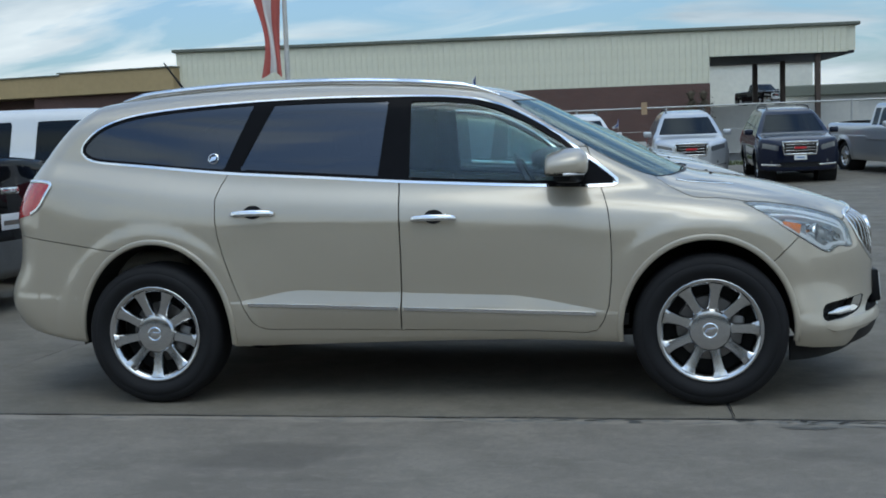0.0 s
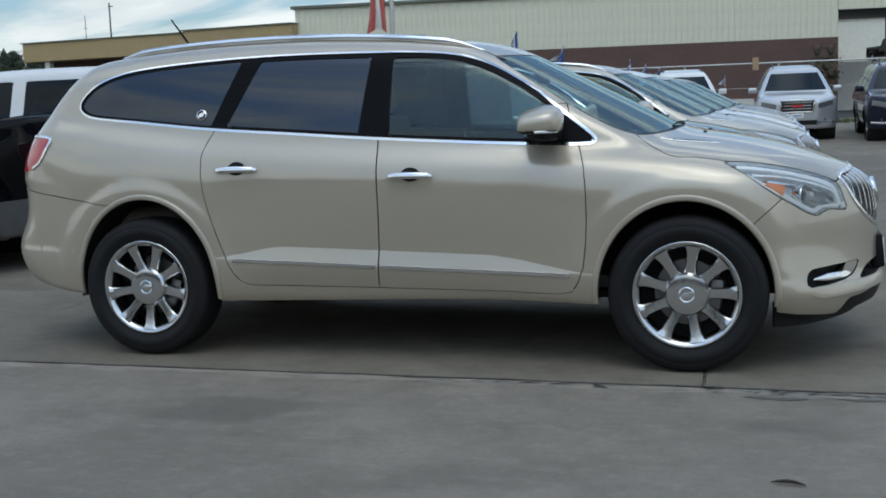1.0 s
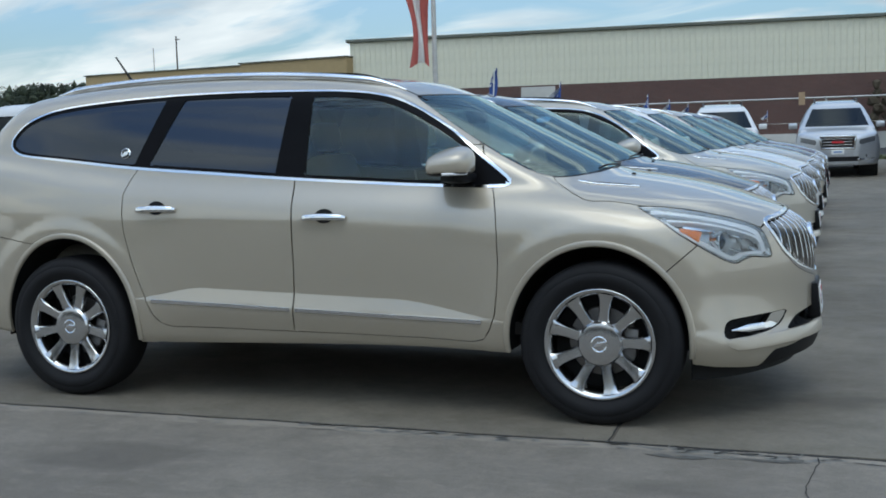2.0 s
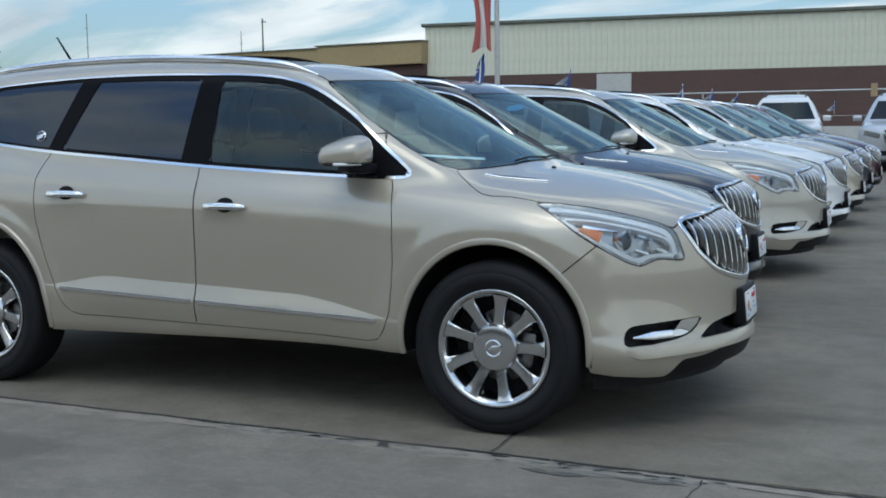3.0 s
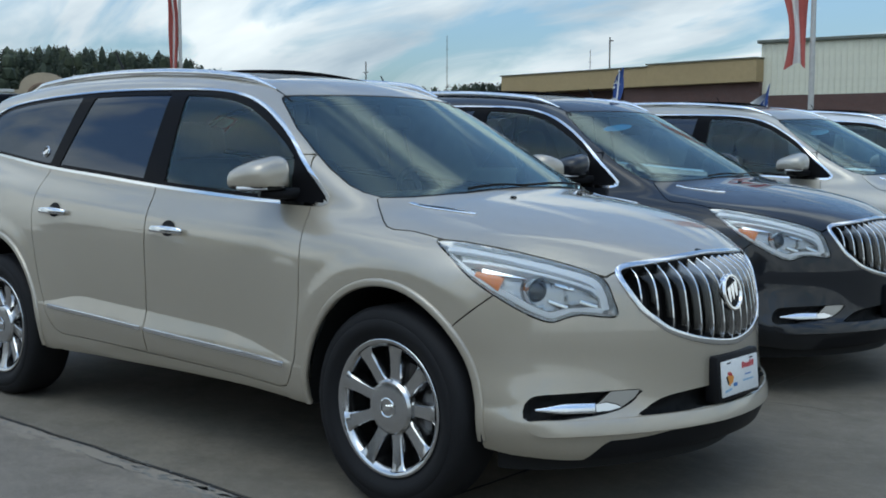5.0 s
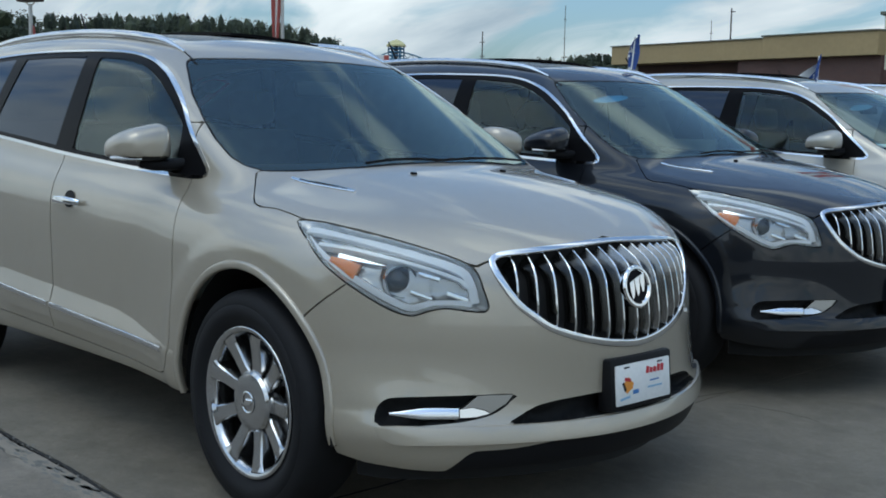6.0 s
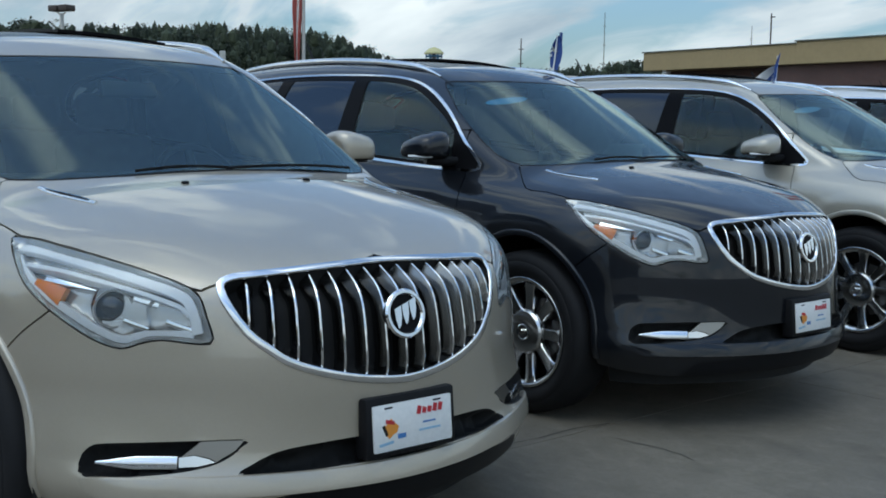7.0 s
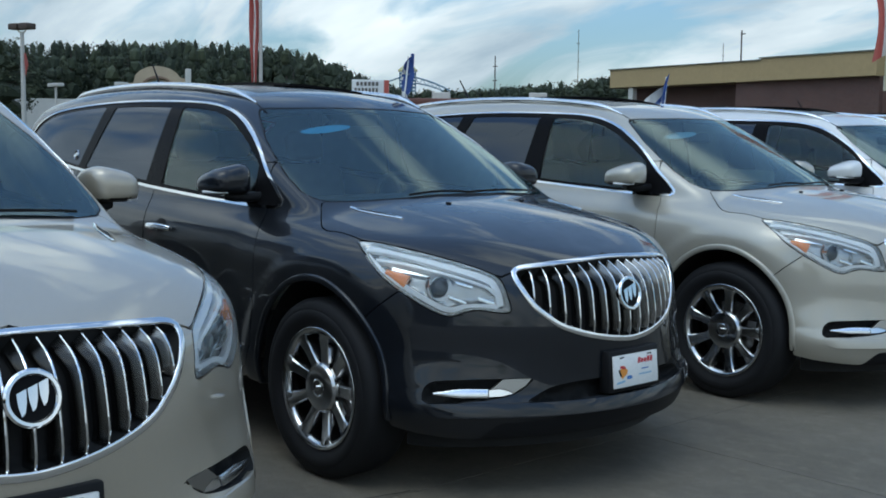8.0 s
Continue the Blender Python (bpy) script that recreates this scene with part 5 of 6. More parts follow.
    for s in (-1, 1):
        # chrome fog lamp trim at each end of the bumper, and a lamp in it
        path = [(nx - 0.22 * yy * yy - 0.16 * float(step(0.35, 1.0, yy)) - 0.004, s * yy, 0.45 + 0.05 * max(0, yy - 0.72)) for yy in np.linspace(0.46, 0.90, 8)]
        part("bumper_trim", sweep(path, rounded(0.010, 0.022), [(0, 0, 1)] * 8), chrome, bum, "chrome bumper trim")
        part("fog_lamp", lathe([(0.001, 0.02), (0.045, 0.016), (0.05, -0.03)], 16, "z"), lamp_grey, bum, m=seat((path[3][0] - 0.01, path[3][1], 0.53), (1, s * 0.3, 0)))
    pl = part("front_plate", box(nx + 0.005, nx + 0.014, -0.15, 0.15, 0.58, 0.70, 0.003), plate_white, bum)
    part("plate_bar", box(nx + 0.014, nx + 0.016, -0.10, 0.10, 0.625, 0.655), plate_blue, pl)
    tp = part("rear_plate", box(f.tail_x - 0.022, f.tail_x - 0.012, -0.15, 0.15, 0.72, 0.86, 0.003), plate_white, car, "pale rear plate with plain bars")
    part("plate_bar", box(f.tail_x - 0.025, f.tail_x - 0.021, -0.12, 0.12, 0.76, 0.80), grey_plate, tp)
    part("tail_badge", box(f.tail_x - 0.03, f.tail_x - 0.005, -0.14, 0.14, 1.03, 1.09, 0.006), chrome, car)
    if f.railed:
        for s in (-1, 1):
            path = []
            for xx in np.linspace(-2.1, 0.2, 14):
                path.append((xx, s * f.rail_y, float(f.roof(xx)) - 0.015 + 0.05 * step(-2.1, -1.9, xx) * step(0.2, 0.0, xx)))
            part("roof_rail", sweep(path, rounded(0.016, 0.014)), black_plastic if paint_mat is not white_paint else chrome, car)
    for ob in car.children_recursive:
        if ob.material_slots and ob.material_slots[0].material is paint_mat:
            ob.material_slots[0].link = "OBJECT"
            ob.material_slots[0].material = paint_mat
    return car


def place(car, x, y, heading):
    car.matrix_world = pose(x, y, 0, 0, 0, heading)
    return car


# back row, tail to tail with the crossovers
black_truck = place(build_vehicle(Pickup, black_paint, "pickup", "black long-bed pickup with a dull grey rear bumper"), -7.58, 2.95, 180)
white_suv = place(build_vehicle(Wagon, white_paint, "car", "white boxy sport utility with dark windows"), -7.5, 5.6, 180)
# far row, noses towards the camera's lane
far = [(2.28, 25.9, 0.245, -88, silver, "silver sport utility with black grille, parked by the fence"), (4.92, 24.85, 0.208, -89, navy, "navy sport utility with chrome grille frame, parked"),
       (-0.75, 26.7, 0.27, -84, white_paint, "white sport utility with roof rails, parked by the fence")]
estate = build_vehicle(Estate, silver, "car", far[0][5])
for i, (x, y, z, turn, mat, text) in enumerate(far):
    m = pose(x, y, z, 0, 1.9, turn)
    if i:
        tagged(repaint(copy_thing(estate, m), mat), text)
    else:
        estate.matrix_world = m
tagged(repaint(copy_thing(black_truck, pose(8.15, 25.4, 0.225, 0, 1.9, -74)), silver), "silver long-bed pickup parked beside the fence")
tagged(repaint(copy_thing(black_truck, pose(10.6, 90.7, 3.61, 0, 0, -70)), black_paint), "black pickup parked on the dock under the canopy")
lot = [(-58, 19, silver), (-60, 22, white_paint), (-61.5, 25, navy), (-63, 28, maroon), (-64.5, 31, silver), (-66, 34, white_paint), (-56.5, 16, black_paint), (-68, 37.2, silver)]
for x, y, mat in lot:
    tagged(repaint(copy_thing(white_suv, pose(x, y, 0, 0, 0, -15)), mat), "sport utility in a distant row of parked cars", group="distant parked cars")
white_suv.matrix_world = pose(-6.85, 5.62, 0, 0, 0, 180) @ Matrix.Scale(1.09, 4)
black_truck.matrix_world = pose(-7.73, 2.74, 0, 0, 0, 180) @ Matrix.Scale(1.05, 4)

# ---- ground: concrete slabs on a sheet that reaches the horizon ----
def slab_mat(name, tone, low, worn_edge=False):
    """Old concrete: cloudy stains, blotches, grain and a few oil marks."""
    p = Mat(name, tone, 0.85)
    at = p.coords(world=True)

    def grey(k):
        return tuple(c * k for c in tone)

    c = p.ramp(p.noise(0.45, 6, 0.62, at), [(0.34, grey(0.60)), (0.5, grey(1.0)), (0.66, grey(1.35))])
    c = p.mix(p.ramp(p.noise(2.6, 7, 0.7, at), [(0.44, (0, 0, 0)), (0.66, (0.8, 0.8, 0.8))]), c, low)
    c = p.mix(p.ramp(p.noise(9.0, 6, 0.7, p.coords((1, 1.6, 1), world=True)), [(0.50, (0, 0, 0)), (0.70, (0.55, 0.55, 0.55))]), c, grey(1.55))
    c = p.mix(p.ramp(p.noise(34, 5, 0.7, at), [(0.44, (0, 0, 0)), (0.72, (0.55, 0.55, 0.55))]), c, grey(0.5))
    c = p.mix(p.ramp(p.noise(170, 3, 0.6, at), [(0.42, (0, 0, 0)), (0.75, (0.5, 0.5, 0.5))]), c, grey(2.0))
    c = p.mix(p.ramp(p.noise(0.55, 4, 0.6, p.coords((1.0, 2.6, 1.0), world=True)), [(0.58, (0, 0, 0)), (0.70, (0.55, 0.55, 0.55))]), c, grey(0.4))
    k = p.n.new("ShaderNodeMapping")
    k.vector_type = "TEXTURE"
    k.inputs["Location"].default_value, k.inputs["Scale"].default_value, k.inputs["Rotation"].default_value = (-0.45, -1.95, 0), (0.58, 0.21, 1), (0, 0, 0.16)
    wob = p.n.new("ShaderNodeTexNoise")
    wob.inputs["Scale"].default_value = 3.0
    nudge = p.n.new("ShaderNodeMix")
    nudge.data_type, nudge.blend_type = "RGBA", "LINEAR_LIGHT"
    nudge.inputs[0].default_value = 0.25
    p.l.new(at, wob.inputs["Vector"])
    p.l.new(at, nudge.inputs[6])
    p.l.new(wob.outputs["Color"], nudge.inputs[7])
    p.l.new(nudge.outputs[2], k.inputs["Vector"])
    ball = p.n.new("ShaderNodeTexGradient")
    ball.gradient_type = "SPHERICAL"
    p.l.new(k.outputs[0], ball.inputs[0])
    c = p.mix(p.ramp(ball.outputs["Fac"], [(0.05, (0, 0, 0)), (0.45, (0.55, 0.55, 0.55))]), c, grey(0.38))
    if worn_edge:
        # the lane's edge is rubbed pale along the joint
        xyz = p.n.new("ShaderNodeSeparateXYZ")
        p.l.new(at, xyz.inputs[0])
        band = p.n.new("ShaderNodeMapRange")
        for slot, v in (("From Min", -1.40), ("From Max", -1.25), ("To Min", 0.0), ("To Max", 0.36)):
            band.inputs[slot].default_value = v
        p.l.new(xyz.outputs["Y"], band.inputs["Value"])
        both = p.n.new("ShaderNodeMath")
        p.l.new(band.outputs[0], both.inputs[0])
        p.l.new(p.noise(5.5, 7, 0.72, p.coords((0.5, 1.6, 1), world=True)), both.inputs[1])
        c = p.mix(p.ramp(both.outputs[0], [(0.66, (0, 0, 0)), (0.76, (0.8, 0.8, 0.8))]), c, grey(1.75))
    info = p.n.new("ShaderNodeObjectInfo")
    p.to("Base Color", p.mix(0.2, c, p.ramp(info.outputs["Random"], [(0, grey(0.75)), (1, grey(1.2))])))
    p.to("Roughness", p.ramp(p.noise(1.3, 4, 0.6, at), [(0.3, (0.66,) * 3), (0.7, (0.95,) * 3)]))
    p.bump(p.noise(140, 6, 0.75, at), 0.5, 0.006)
    return p.m


stall_slab = slab_mat("stall_concrete", (0.152, 0.131, 0.099), (0.093, 0.080, 0.058))
lane_slab = slab_mat("lane_concrete", (0.176, 0.152, 0.122), (0.106, 0.091, 0.072), True)
tar = worn("tar_joint", (0.022, 0.021, 0.02), 0.9, scale=20).m
bm = bmesh.new()
bmesh.ops.create_grid(bm, x_segments=1, y_segments=1, size=900)
bmesh.ops.translate(bm, vec=(0, 0, -0.012), verts=bm.verts)
tagged(part("ground", bm, tar, smooth=0), "ground under the concrete car park", "ground", kind="structure")
pavement = tagged(new("pavement"), "grey concrete car park laid in slabs", "pavement", kind="structure")
X_JOINTS = [-200, -120, -75, -48, -30, -21.4, -16.8, -12.2, -7.6, -3.0, 1.6, 6.2, 10.8, 15.4, 20, 32, 60, 120, 200]
Y_JOINTS = [-200, -90, -40, -19.6, -15.0, -10.4, -5.8, -1.22, 3.4, 8.0, 12.6, 17.2, 21.8, 26.4, 31.0]
rnd = random.Random(7)


def rise(y):
    """The lot climbs gently beyond the row."""
    return float(np.interp(y, (17.2, 21.8, 26.4, 31.0), (0.0, 0.10, 0.26, 0.40)))


def ragged(a, b, fixed, axis, near):
    """Points along a joint, a little uneven where it can be seen close by."""
    n = max(1, int(abs(b - a) / 0.045)) if near else 1
    out = []
    for i in range(n):
        t = a + (b - a) * i / n
        off = 0.014 * noise.noise((t * 3.1, fixed * 1.7, 0)) + 0.007 * noise.noise((t * 17, fixed, 3)) + 0.004 * noise.noise((t * 50, fixed, 9))
        if noise.noise((t * 2.3, fixed * 2.1, 5)) > 0.32:
            off += 0.012 * max(0, noise.noise((t * 9, fixed, 6)))
        if not near:
            off = 0
        out.append((t, fixed + off) if axis == 0 else (fixed + off, t))
    return out


LANE_JOINTS = [-200, -120, -75, -48, -30, -21.4, -14.5, -5.3, 3.95, 13.2, 22.4, 40, 80, 200]
for j in range(len(Y_JOINTS) - 1):
    row = LANE_JOINTS if Y_JOINTS[j] < -1.3 else X_JOINTS
    for i in range(len(row) - 1):
        x0, x1, y0, y1 = row[i] + 0.0025, row[i + 1] - 0.0025, Y_JOINTS[j] + (0.014 if Y_JOINTS[j] == -1.22 else 0.0025), Y_JOINTS[j + 1] - (0.014 if Y_JOINTS[j + 1] == -1.22 else 0.0025)
        near = -5 < (x0 + x1) / 2 < 9 and -9 < (y0 + y1) / 2 < 7
        ring = ragged(x0, x1, y0, 0, near) + ragged(y0, y1, x1, 1, near) + ragged(x1, x0, y1, 0, near) + ragged(y1, y0, x0, 1, near)
        bm = bmesh.new()
        top = [bm.verts.new((x, y, rise(y))) for x, y in ring]
        down = [bm.verts.new((x, y, rise(y) - 0.03)) for x, y in ring]
        bm.faces.new(top)
        for k in range(len(ring)):
            bm.faces.new((top[k - 1], top[k], down[k], down[k - 1]))
        part("slab", bm, lane_slab if y1 < -1.0 else stall_slab, pavement, smooth=0)


def seal(points, wide, name="joint_seal", mat=None, up=0.002):
    """A thin uneven filling along a joint."""
    bm = bmesh.new()
    rows = []
    for k, (x, y) in enumerate(points):
        x2, y2 = points[min(k + 1, len(points) - 1)]
        x1, y1 = points[max(k - 1, 0)]
        d = Vector((x2 - x1, y2 - y1)).normalized()
        w = wide * (0.55 + 0.5 * noise.noise((x * 6, y * 6, 2)) + 0.6 * max(0, noise.noise((x * 23, y * 23, 8))))
        o = 0.012 * noise.noise((x * 2.2, y * 2.2, 5)) + 0.006 * noise.noise((x * 13, y * 13, 5))
        c = Vector((x, y)) + Vector((-d.y, d.x)) * o
        n = Vector((-d.y, d.x)) * max(w, wide * 0.15)
        rows.append((bm.verts.new((*(c - n), up)), bm.verts.new((*(c + n), up))))
    for p, q in zip(rows, rows[1:]):
        bm.faces.new((p[0], q[0], q[1], p[1]))
    part(name, bm, mat or tar, pavement, smooth=0)


pale_edge = worn("pale_chipped_concrete", (0.20, 0.193, 0.172), 0.9, amount=0.3, scale=25).m
seal([(x, -1.22 - 0.02 * max(0, x - 1.6)) for x in np.arange(-9, 9.5, 0.03)], 0.015)
seal([(1.6 + 0.008 * math.sin(y * 3), y) for y in np.arange(-1.2, 0.2, 0.04)], 0.010)
# crumbs of broken edge along the joint
bm = bmesh.new()
for _ in range(170):
    x = rnd.choice((rnd.uniform(-4, 5), rnd.gauss(0.4, 0.6)))
    y = -1.22 - 0.02 * max(0, x - 1.6) + rnd.gauss(0, 0.016)
    r = rnd.uniform(0.002, 0.006) * rnd.choice((0.6, 1, 1.6))
    vs = [bm.verts.new((x + r * math.cos(t) * rnd.uniform(0.6, 1.5), y + r * math.sin(t), 0.001)) for t in (0.3, 2.2, 4.4)]
    top = bm.verts.new((x, y, 0.001 + r * 0.8))
    for i in range(3):
        bm.faces.new((vs[i], vs[(i + 1) % 3], top))
part("crumbs", bm, pale_edge, pavement, smooth=0)
# chipped pale flakes where the lane meets the joint
bm = bmesh.new()
for _ in range(260):
    x = rnd.choice((rnd.uniform(-4.5, 4.5), rnd.gauss(0.75, 0.35), rnd.gauss(2.1, 0.3)))
    y = -1.245 - 0.02 * max(0, x - 1.6) - abs(rnd.gauss(0, 0.035))
    r = rnd.uniform(0.006, 0.022)
    n = rnd.randint(5, 7)
    ring = [bm.verts.new((x + 1.9 * r * rnd.uniform(0.6, 1.2) * math.cos(2 * math.pi * k / n), y + 0.6 * r * rnd.uniform(0.6, 1.2) * math.sin(2 * math.pi * k / n), 0.0012)) for k in range(n)]
    bm.faces.new(ring)
part("chipped_flakes", bm, pale_edge, pavement, smooth=0)
# worn films and hairline cracks beside the joint
patch = worn("pale_patch", (0.19, 0.185, 0.165), 0.9, amount=0.35, scale=15).m
film_dark = worn("dark_film", (0.098, 0.092, 0.080), 0.8, amount=0.35, scale=20).m
for path, w, mat, nm, up in (([(1.78, -1.335), (2.1, -1.36), (2.3, -1.352), (2.5, -1.36)], 0.016, patch, "worn_film", 0.0018), ([(1.78, -1.372), (1.88, -1.386), (1.98, -1.388), (2.09, -1.376)], 0.030, film_dark, "worn_film", 0.003),
                         ([(2.12, -1.345), (2.3, -1.362), (2.48, -1.345)], 0.024, film_dark, "worn_film", 0.003), ([(-0.1, -1.31), (0.2, -1.325), (0.45, -1.31)], 0.009, film_dark, "worn_film", 0.003)):
    o = outline(path, 8, False)
    bm = bmesh.new()
    rows = []
    for k, (x, y) in enumerate(o):
        ww = w * (0.35 + 1.0 * abs(noise.noise((x * 9, y * 9, 1))) + 0.5 * abs(noise.noise((x * 31, y * 9, 7)))) * math.sin(math.pi * (k + 0.4) / len(o))
        d = 0.012 * noise.noise((x * 14, y * 14, 4))
        rows.append((bm.verts.new((x, y + d - ww, up)), bm.verts.new((x, y + d * 1.7 + ww, up))))
    for p, q in zip(rows, rows[1:]):
        bm.faces.new((p[0], q[0], q[1], p[1]))
    part(nm, bm, mat, pavement, smooth=0)
part("tar_spot", lathe([(0.0005, 0.003), (0.03, 0.003), (0.036, 0.0)], 10, "z"), tar, pavement, m=pose(3.9, -3.4, 0))
# cracks wander from the joint into the lane and between the cars
for pts, w in (([(2.50, -1.27), (2.485, -1.45), (2.47, -1.74), (2.50, -1.95), (2.515, -2.19), (2.46, -2.31), (2.39, -2.43), (2.35, -2.61), (2.30, -2.95), (2.36, -3.4), (2.22, -3.9)], 0.0042),
               ([(2.515, -2.19), (2.62, -2.24), (2.74, -2.36)], 0.002), ([(2.64, -1.31), (3.1, -1.33), (3.7, -1.36)], 0.006),
               ([(1.54, 1.25), (1.55, 1.5), (1.545, 1.65), (1.59, 1.92)], 0.0045), ([(1.74, 1.73), (1.88, 1.76), (2.03, 1.78), (2.2, 1.75)], 0.0040)):
    seal([(x + 0.010 * noise.noise((y * 14, x, 2)), y + 0.008 * noise.noise((x * 14, y, 6))) for x, y in outline(pts, 14, False)], w, "crack", up=0.0025)
dead_leaf = worn("dead_leaf", (0.035, 0.028, 0.02), 0.9, scale=30).m
bm = bmesh.new()
for k in range(8):
    t = k / 7
    w = 0.011 * math.sin(math.pi * (0.08 + 0.84 * t))
    rows = [bm.verts.new((-0.06 + 0.12 * t, v, 0.004 + 0.010 * abs(v) / 0.011 + 0.004 * math.sin(3 * t))) for v in (-w, 0, w)]
    if k:
        for i in (0, 1):
            bm.faces.new((last[i], last[i + 1], rows[i + 1], rows[i]))
    last = rows
tagged(part("dead_leaf", bm, dead_leaf, m=pose(1.98, -2.55, 0, 0, 0, -8)), "curled dark dead leaf on the concrete", "leaf")

grass_mat = worn("dry_grass", (0.085, 0.095, 0.04), 0.9, amount=0.5, scale=1.5).m
bm = bmesh.new()
for x0, x1, y0, y1 in ((-90, 60, 31.0, 52.0),):
    vs = [bm.verts.new(q) for q in ((x0, y0, 0.40), (x1, y0, 0.40), (x1, y1, 0.10), (x0, y1, 0.10))]
    bm.faces.new(vs)
tagged(part("grass_verge", bm, grass_mat, smooth=0), "dry grass verge between fence and building", "grass", kind="structure")
bm = bmesh.new()
for _ in range(2600):
    x, y, a, h = rnd.uniform(-14, 16), 31.4 + 8 * rnd.random() ** 2, rnd.uniform(0, math.pi), rnd.uniform(0.05, 0.16)
    d = Vector((math.cos(a), math.sin(a), 0)) * 0.05
    p = Vector((x, y, 0.40 - (y - 31.0) * 0.0143))
    bm.faces.new([bm.verts.new(q) for q in (p - d, p + d, p + d * 0.3 + Vector((rnd.uniform(-0.04, 0.04), 0, h)))])
tagged(part("grass", bm, grass_mat, smooth=0), "tufts of dry grass along the fence", "grass", kind="stuff")

# ---- buildings ----
siding = worn("cream_siding", (0.70, 0.68, 0.54), 0.55, amount=0.08, scale=0.4).m
eave_mat = worn("grey_green_eave", (0.13, 0.14, 0.11), 0.6).m
tan = worn("tan_fascia", (0.40, 0.29, 0.145), 0.75, amount=0.12, scale=0.5).m
brown_steel = worn("brown_steel", (0.06, 0.04, 0.03), 0.6).m
pale_wall = worn("pale_wall", (0.55, 0.54, 0.50), 0.8, amount=0.1, scale=0.4).m
cream_wall = worn("cream_block_wall", (0.66, 0.64, 0.56), 0.8, amount=0.08, scale=0.4).m
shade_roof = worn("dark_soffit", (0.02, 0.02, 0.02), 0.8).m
glass_dark = Mat("dark_window", (0.015, 0.018, 0.02), 0.08).m


def brickwork(name, a, b, mortar):
    p = Mat(name, a, 0.85)
    t = p.n.new("ShaderNodeTexBrick")
    t.inputs["Scale"].default_value = 1.0
    t.inputs["Brick Width"].default_value, t.inputs["Row Height"].default_value, t.inputs["Mortar Size"].default_value = 0.21, 0.075, 0.008
    t.inputs["Color1"].default_value, t.inputs["Color2"].default_value, t.inputs["Mortar"].default_value = (*a, 1), (*b, 1), (*mortar, 1)
    c = p.n.new("ShaderNodeTexCoord")
    s = p.n.new("ShaderNodeSeparateXYZ")
    k = p.n.new("ShaderNodeCombineXYZ")
    p.l.new(c.outputs["Object"], s.inputs[0])
    p.l.new(s.outputs["X"], k.inputs["X"])
    p.l.new(s.outputs["Z"], k.inputs["Y"])
    p.l.new(k.outputs[0], t.inputs["Vector"])
    p.to("Base Color", p.mix(p.ramp(p.noise(0.6, 5), [(0.3, (0, 0, 0)), (0.8, (0.5, 0.5, 0.5))]), t.outputs["Color"], (0.07, 0.04, 0.035)))
    p.bump(t.outputs["Fac"], 0.2, 0.005)
    return p.m


brick = brickwork("brown_brick", (0.135, 0.062, 0.048), (0.10, 0.050, 0.042), (0.14, 0.11, 0.095))

EAVE, SILL = 8.55, 4.95
hall = thing("metal_building", "long cream metal-sided building with a brown brick base", "building", pose(-33.25, 73.4, -0.11, 0, 0, 7.0) @ Matrix.Scale(1.076, 4))
part("wall", box(0, 36.6, 0, 24, 0, SILL), brick, hall, "brown brick base")
part("wall_core", box(0.02, 36.6, 0.10, 24, SILL, EAVE - 0.1), siding, hall)
part("plinth", box(-0.1, 36.5, -0.10, 0.0, 0.0, 1.15), pale_wall, hall, "pale concrete plinth")
part("fascia_core", box(36.6, 46.3, 0.10, 8.6, 6.78, EAVE - 0.1), siding, hall)
part("soffit", box(36.65, 46.25, 0.15, 8.6, 6.62, 6.78), shade_roof, hall, "dark canopy soffit")
part("eave", box(-0.25, 36.6, -0.22, 24.2, EAVE - 0.10, EAVE + 0.12, 0.03, 1), eave_mat, hall, "grey-green eave trim")
part("eave", box(36.6, 46.55, -0.22, 8.8, EAVE - 0.10, EAVE + 0.12, 0.03, 1), eave_mat, hall, "grey-green eave trim")
part("back_wall", box(36.6, 48.5, 19.0, 24.0, 0, 7.2), cream_wall, hall, "pale wall behind the canopy")
part("back_coping", box(36.6, 48.7, 18.8, 24.2, 7.2, 7.4), brown_steel, hall)
# one ribbed sheet, used along the whole front
PW = 0.762


def sheet(h):
    bm = bmesh.new()
    prof = []
    for k in range(2):
        o = k * PW / 2
        prof += [(o, 0), (o + 0.25, 0), (o + 0.27, -0.012), (o + 0.285, -0.012), (o + 0.30, 0.0), (o + 0.31, -0.04), (o + 0.355, -0.04), (o + 0.372, 0)]
    prof.append((PW, 0))
    lowr = [bm.verts.new((x, y, 0)) for x, y in prof]
    up = [bm.verts.new((x, y, h)) for x, y in prof]
    for a in range(len(prof) - 1):
        bm.faces.new((lowr[a], lowr[a + 1], up[a + 1], up[a]))
    me = bpy.data.meshes.new("siding_sheet")
    bm.to_mesh(me)
    bm.free()
    me.materials.append(siding)
    return me


tall, short = sheet(EAVE - 0.1 - SILL), sheet(EAVE - 0.1 - 6.70)
for k in range(48):
    link("siding_sheet", tall, None, hall, m=pose(k * PW, 0.0, SILL))
for k in range(48, 60):
    link("siding_sheet", short, None, hall, m=pose(k * PW + 0.03, 0.0, 6.70))
for x, y in ((43.9, 0.5), (43.0, 6.5), (41.4, 8.3)):
    part("post", box(x - 0.17, x + 0.17, y - 0.17, y + 0.17, 0, 6.62, 0.02, 1), brown_steel, hall)
part("loading_dock", box(36.7, 48.0, 5.0, 18.9, 0, 3.46), pale_wall, hall, "pale concrete loading dock")
part("roll_door", box(12.2, 14.55, -0.06, 0.0, 0, 4.85, 0.01, 1), pale_wall, hall, "pale roll-up door")
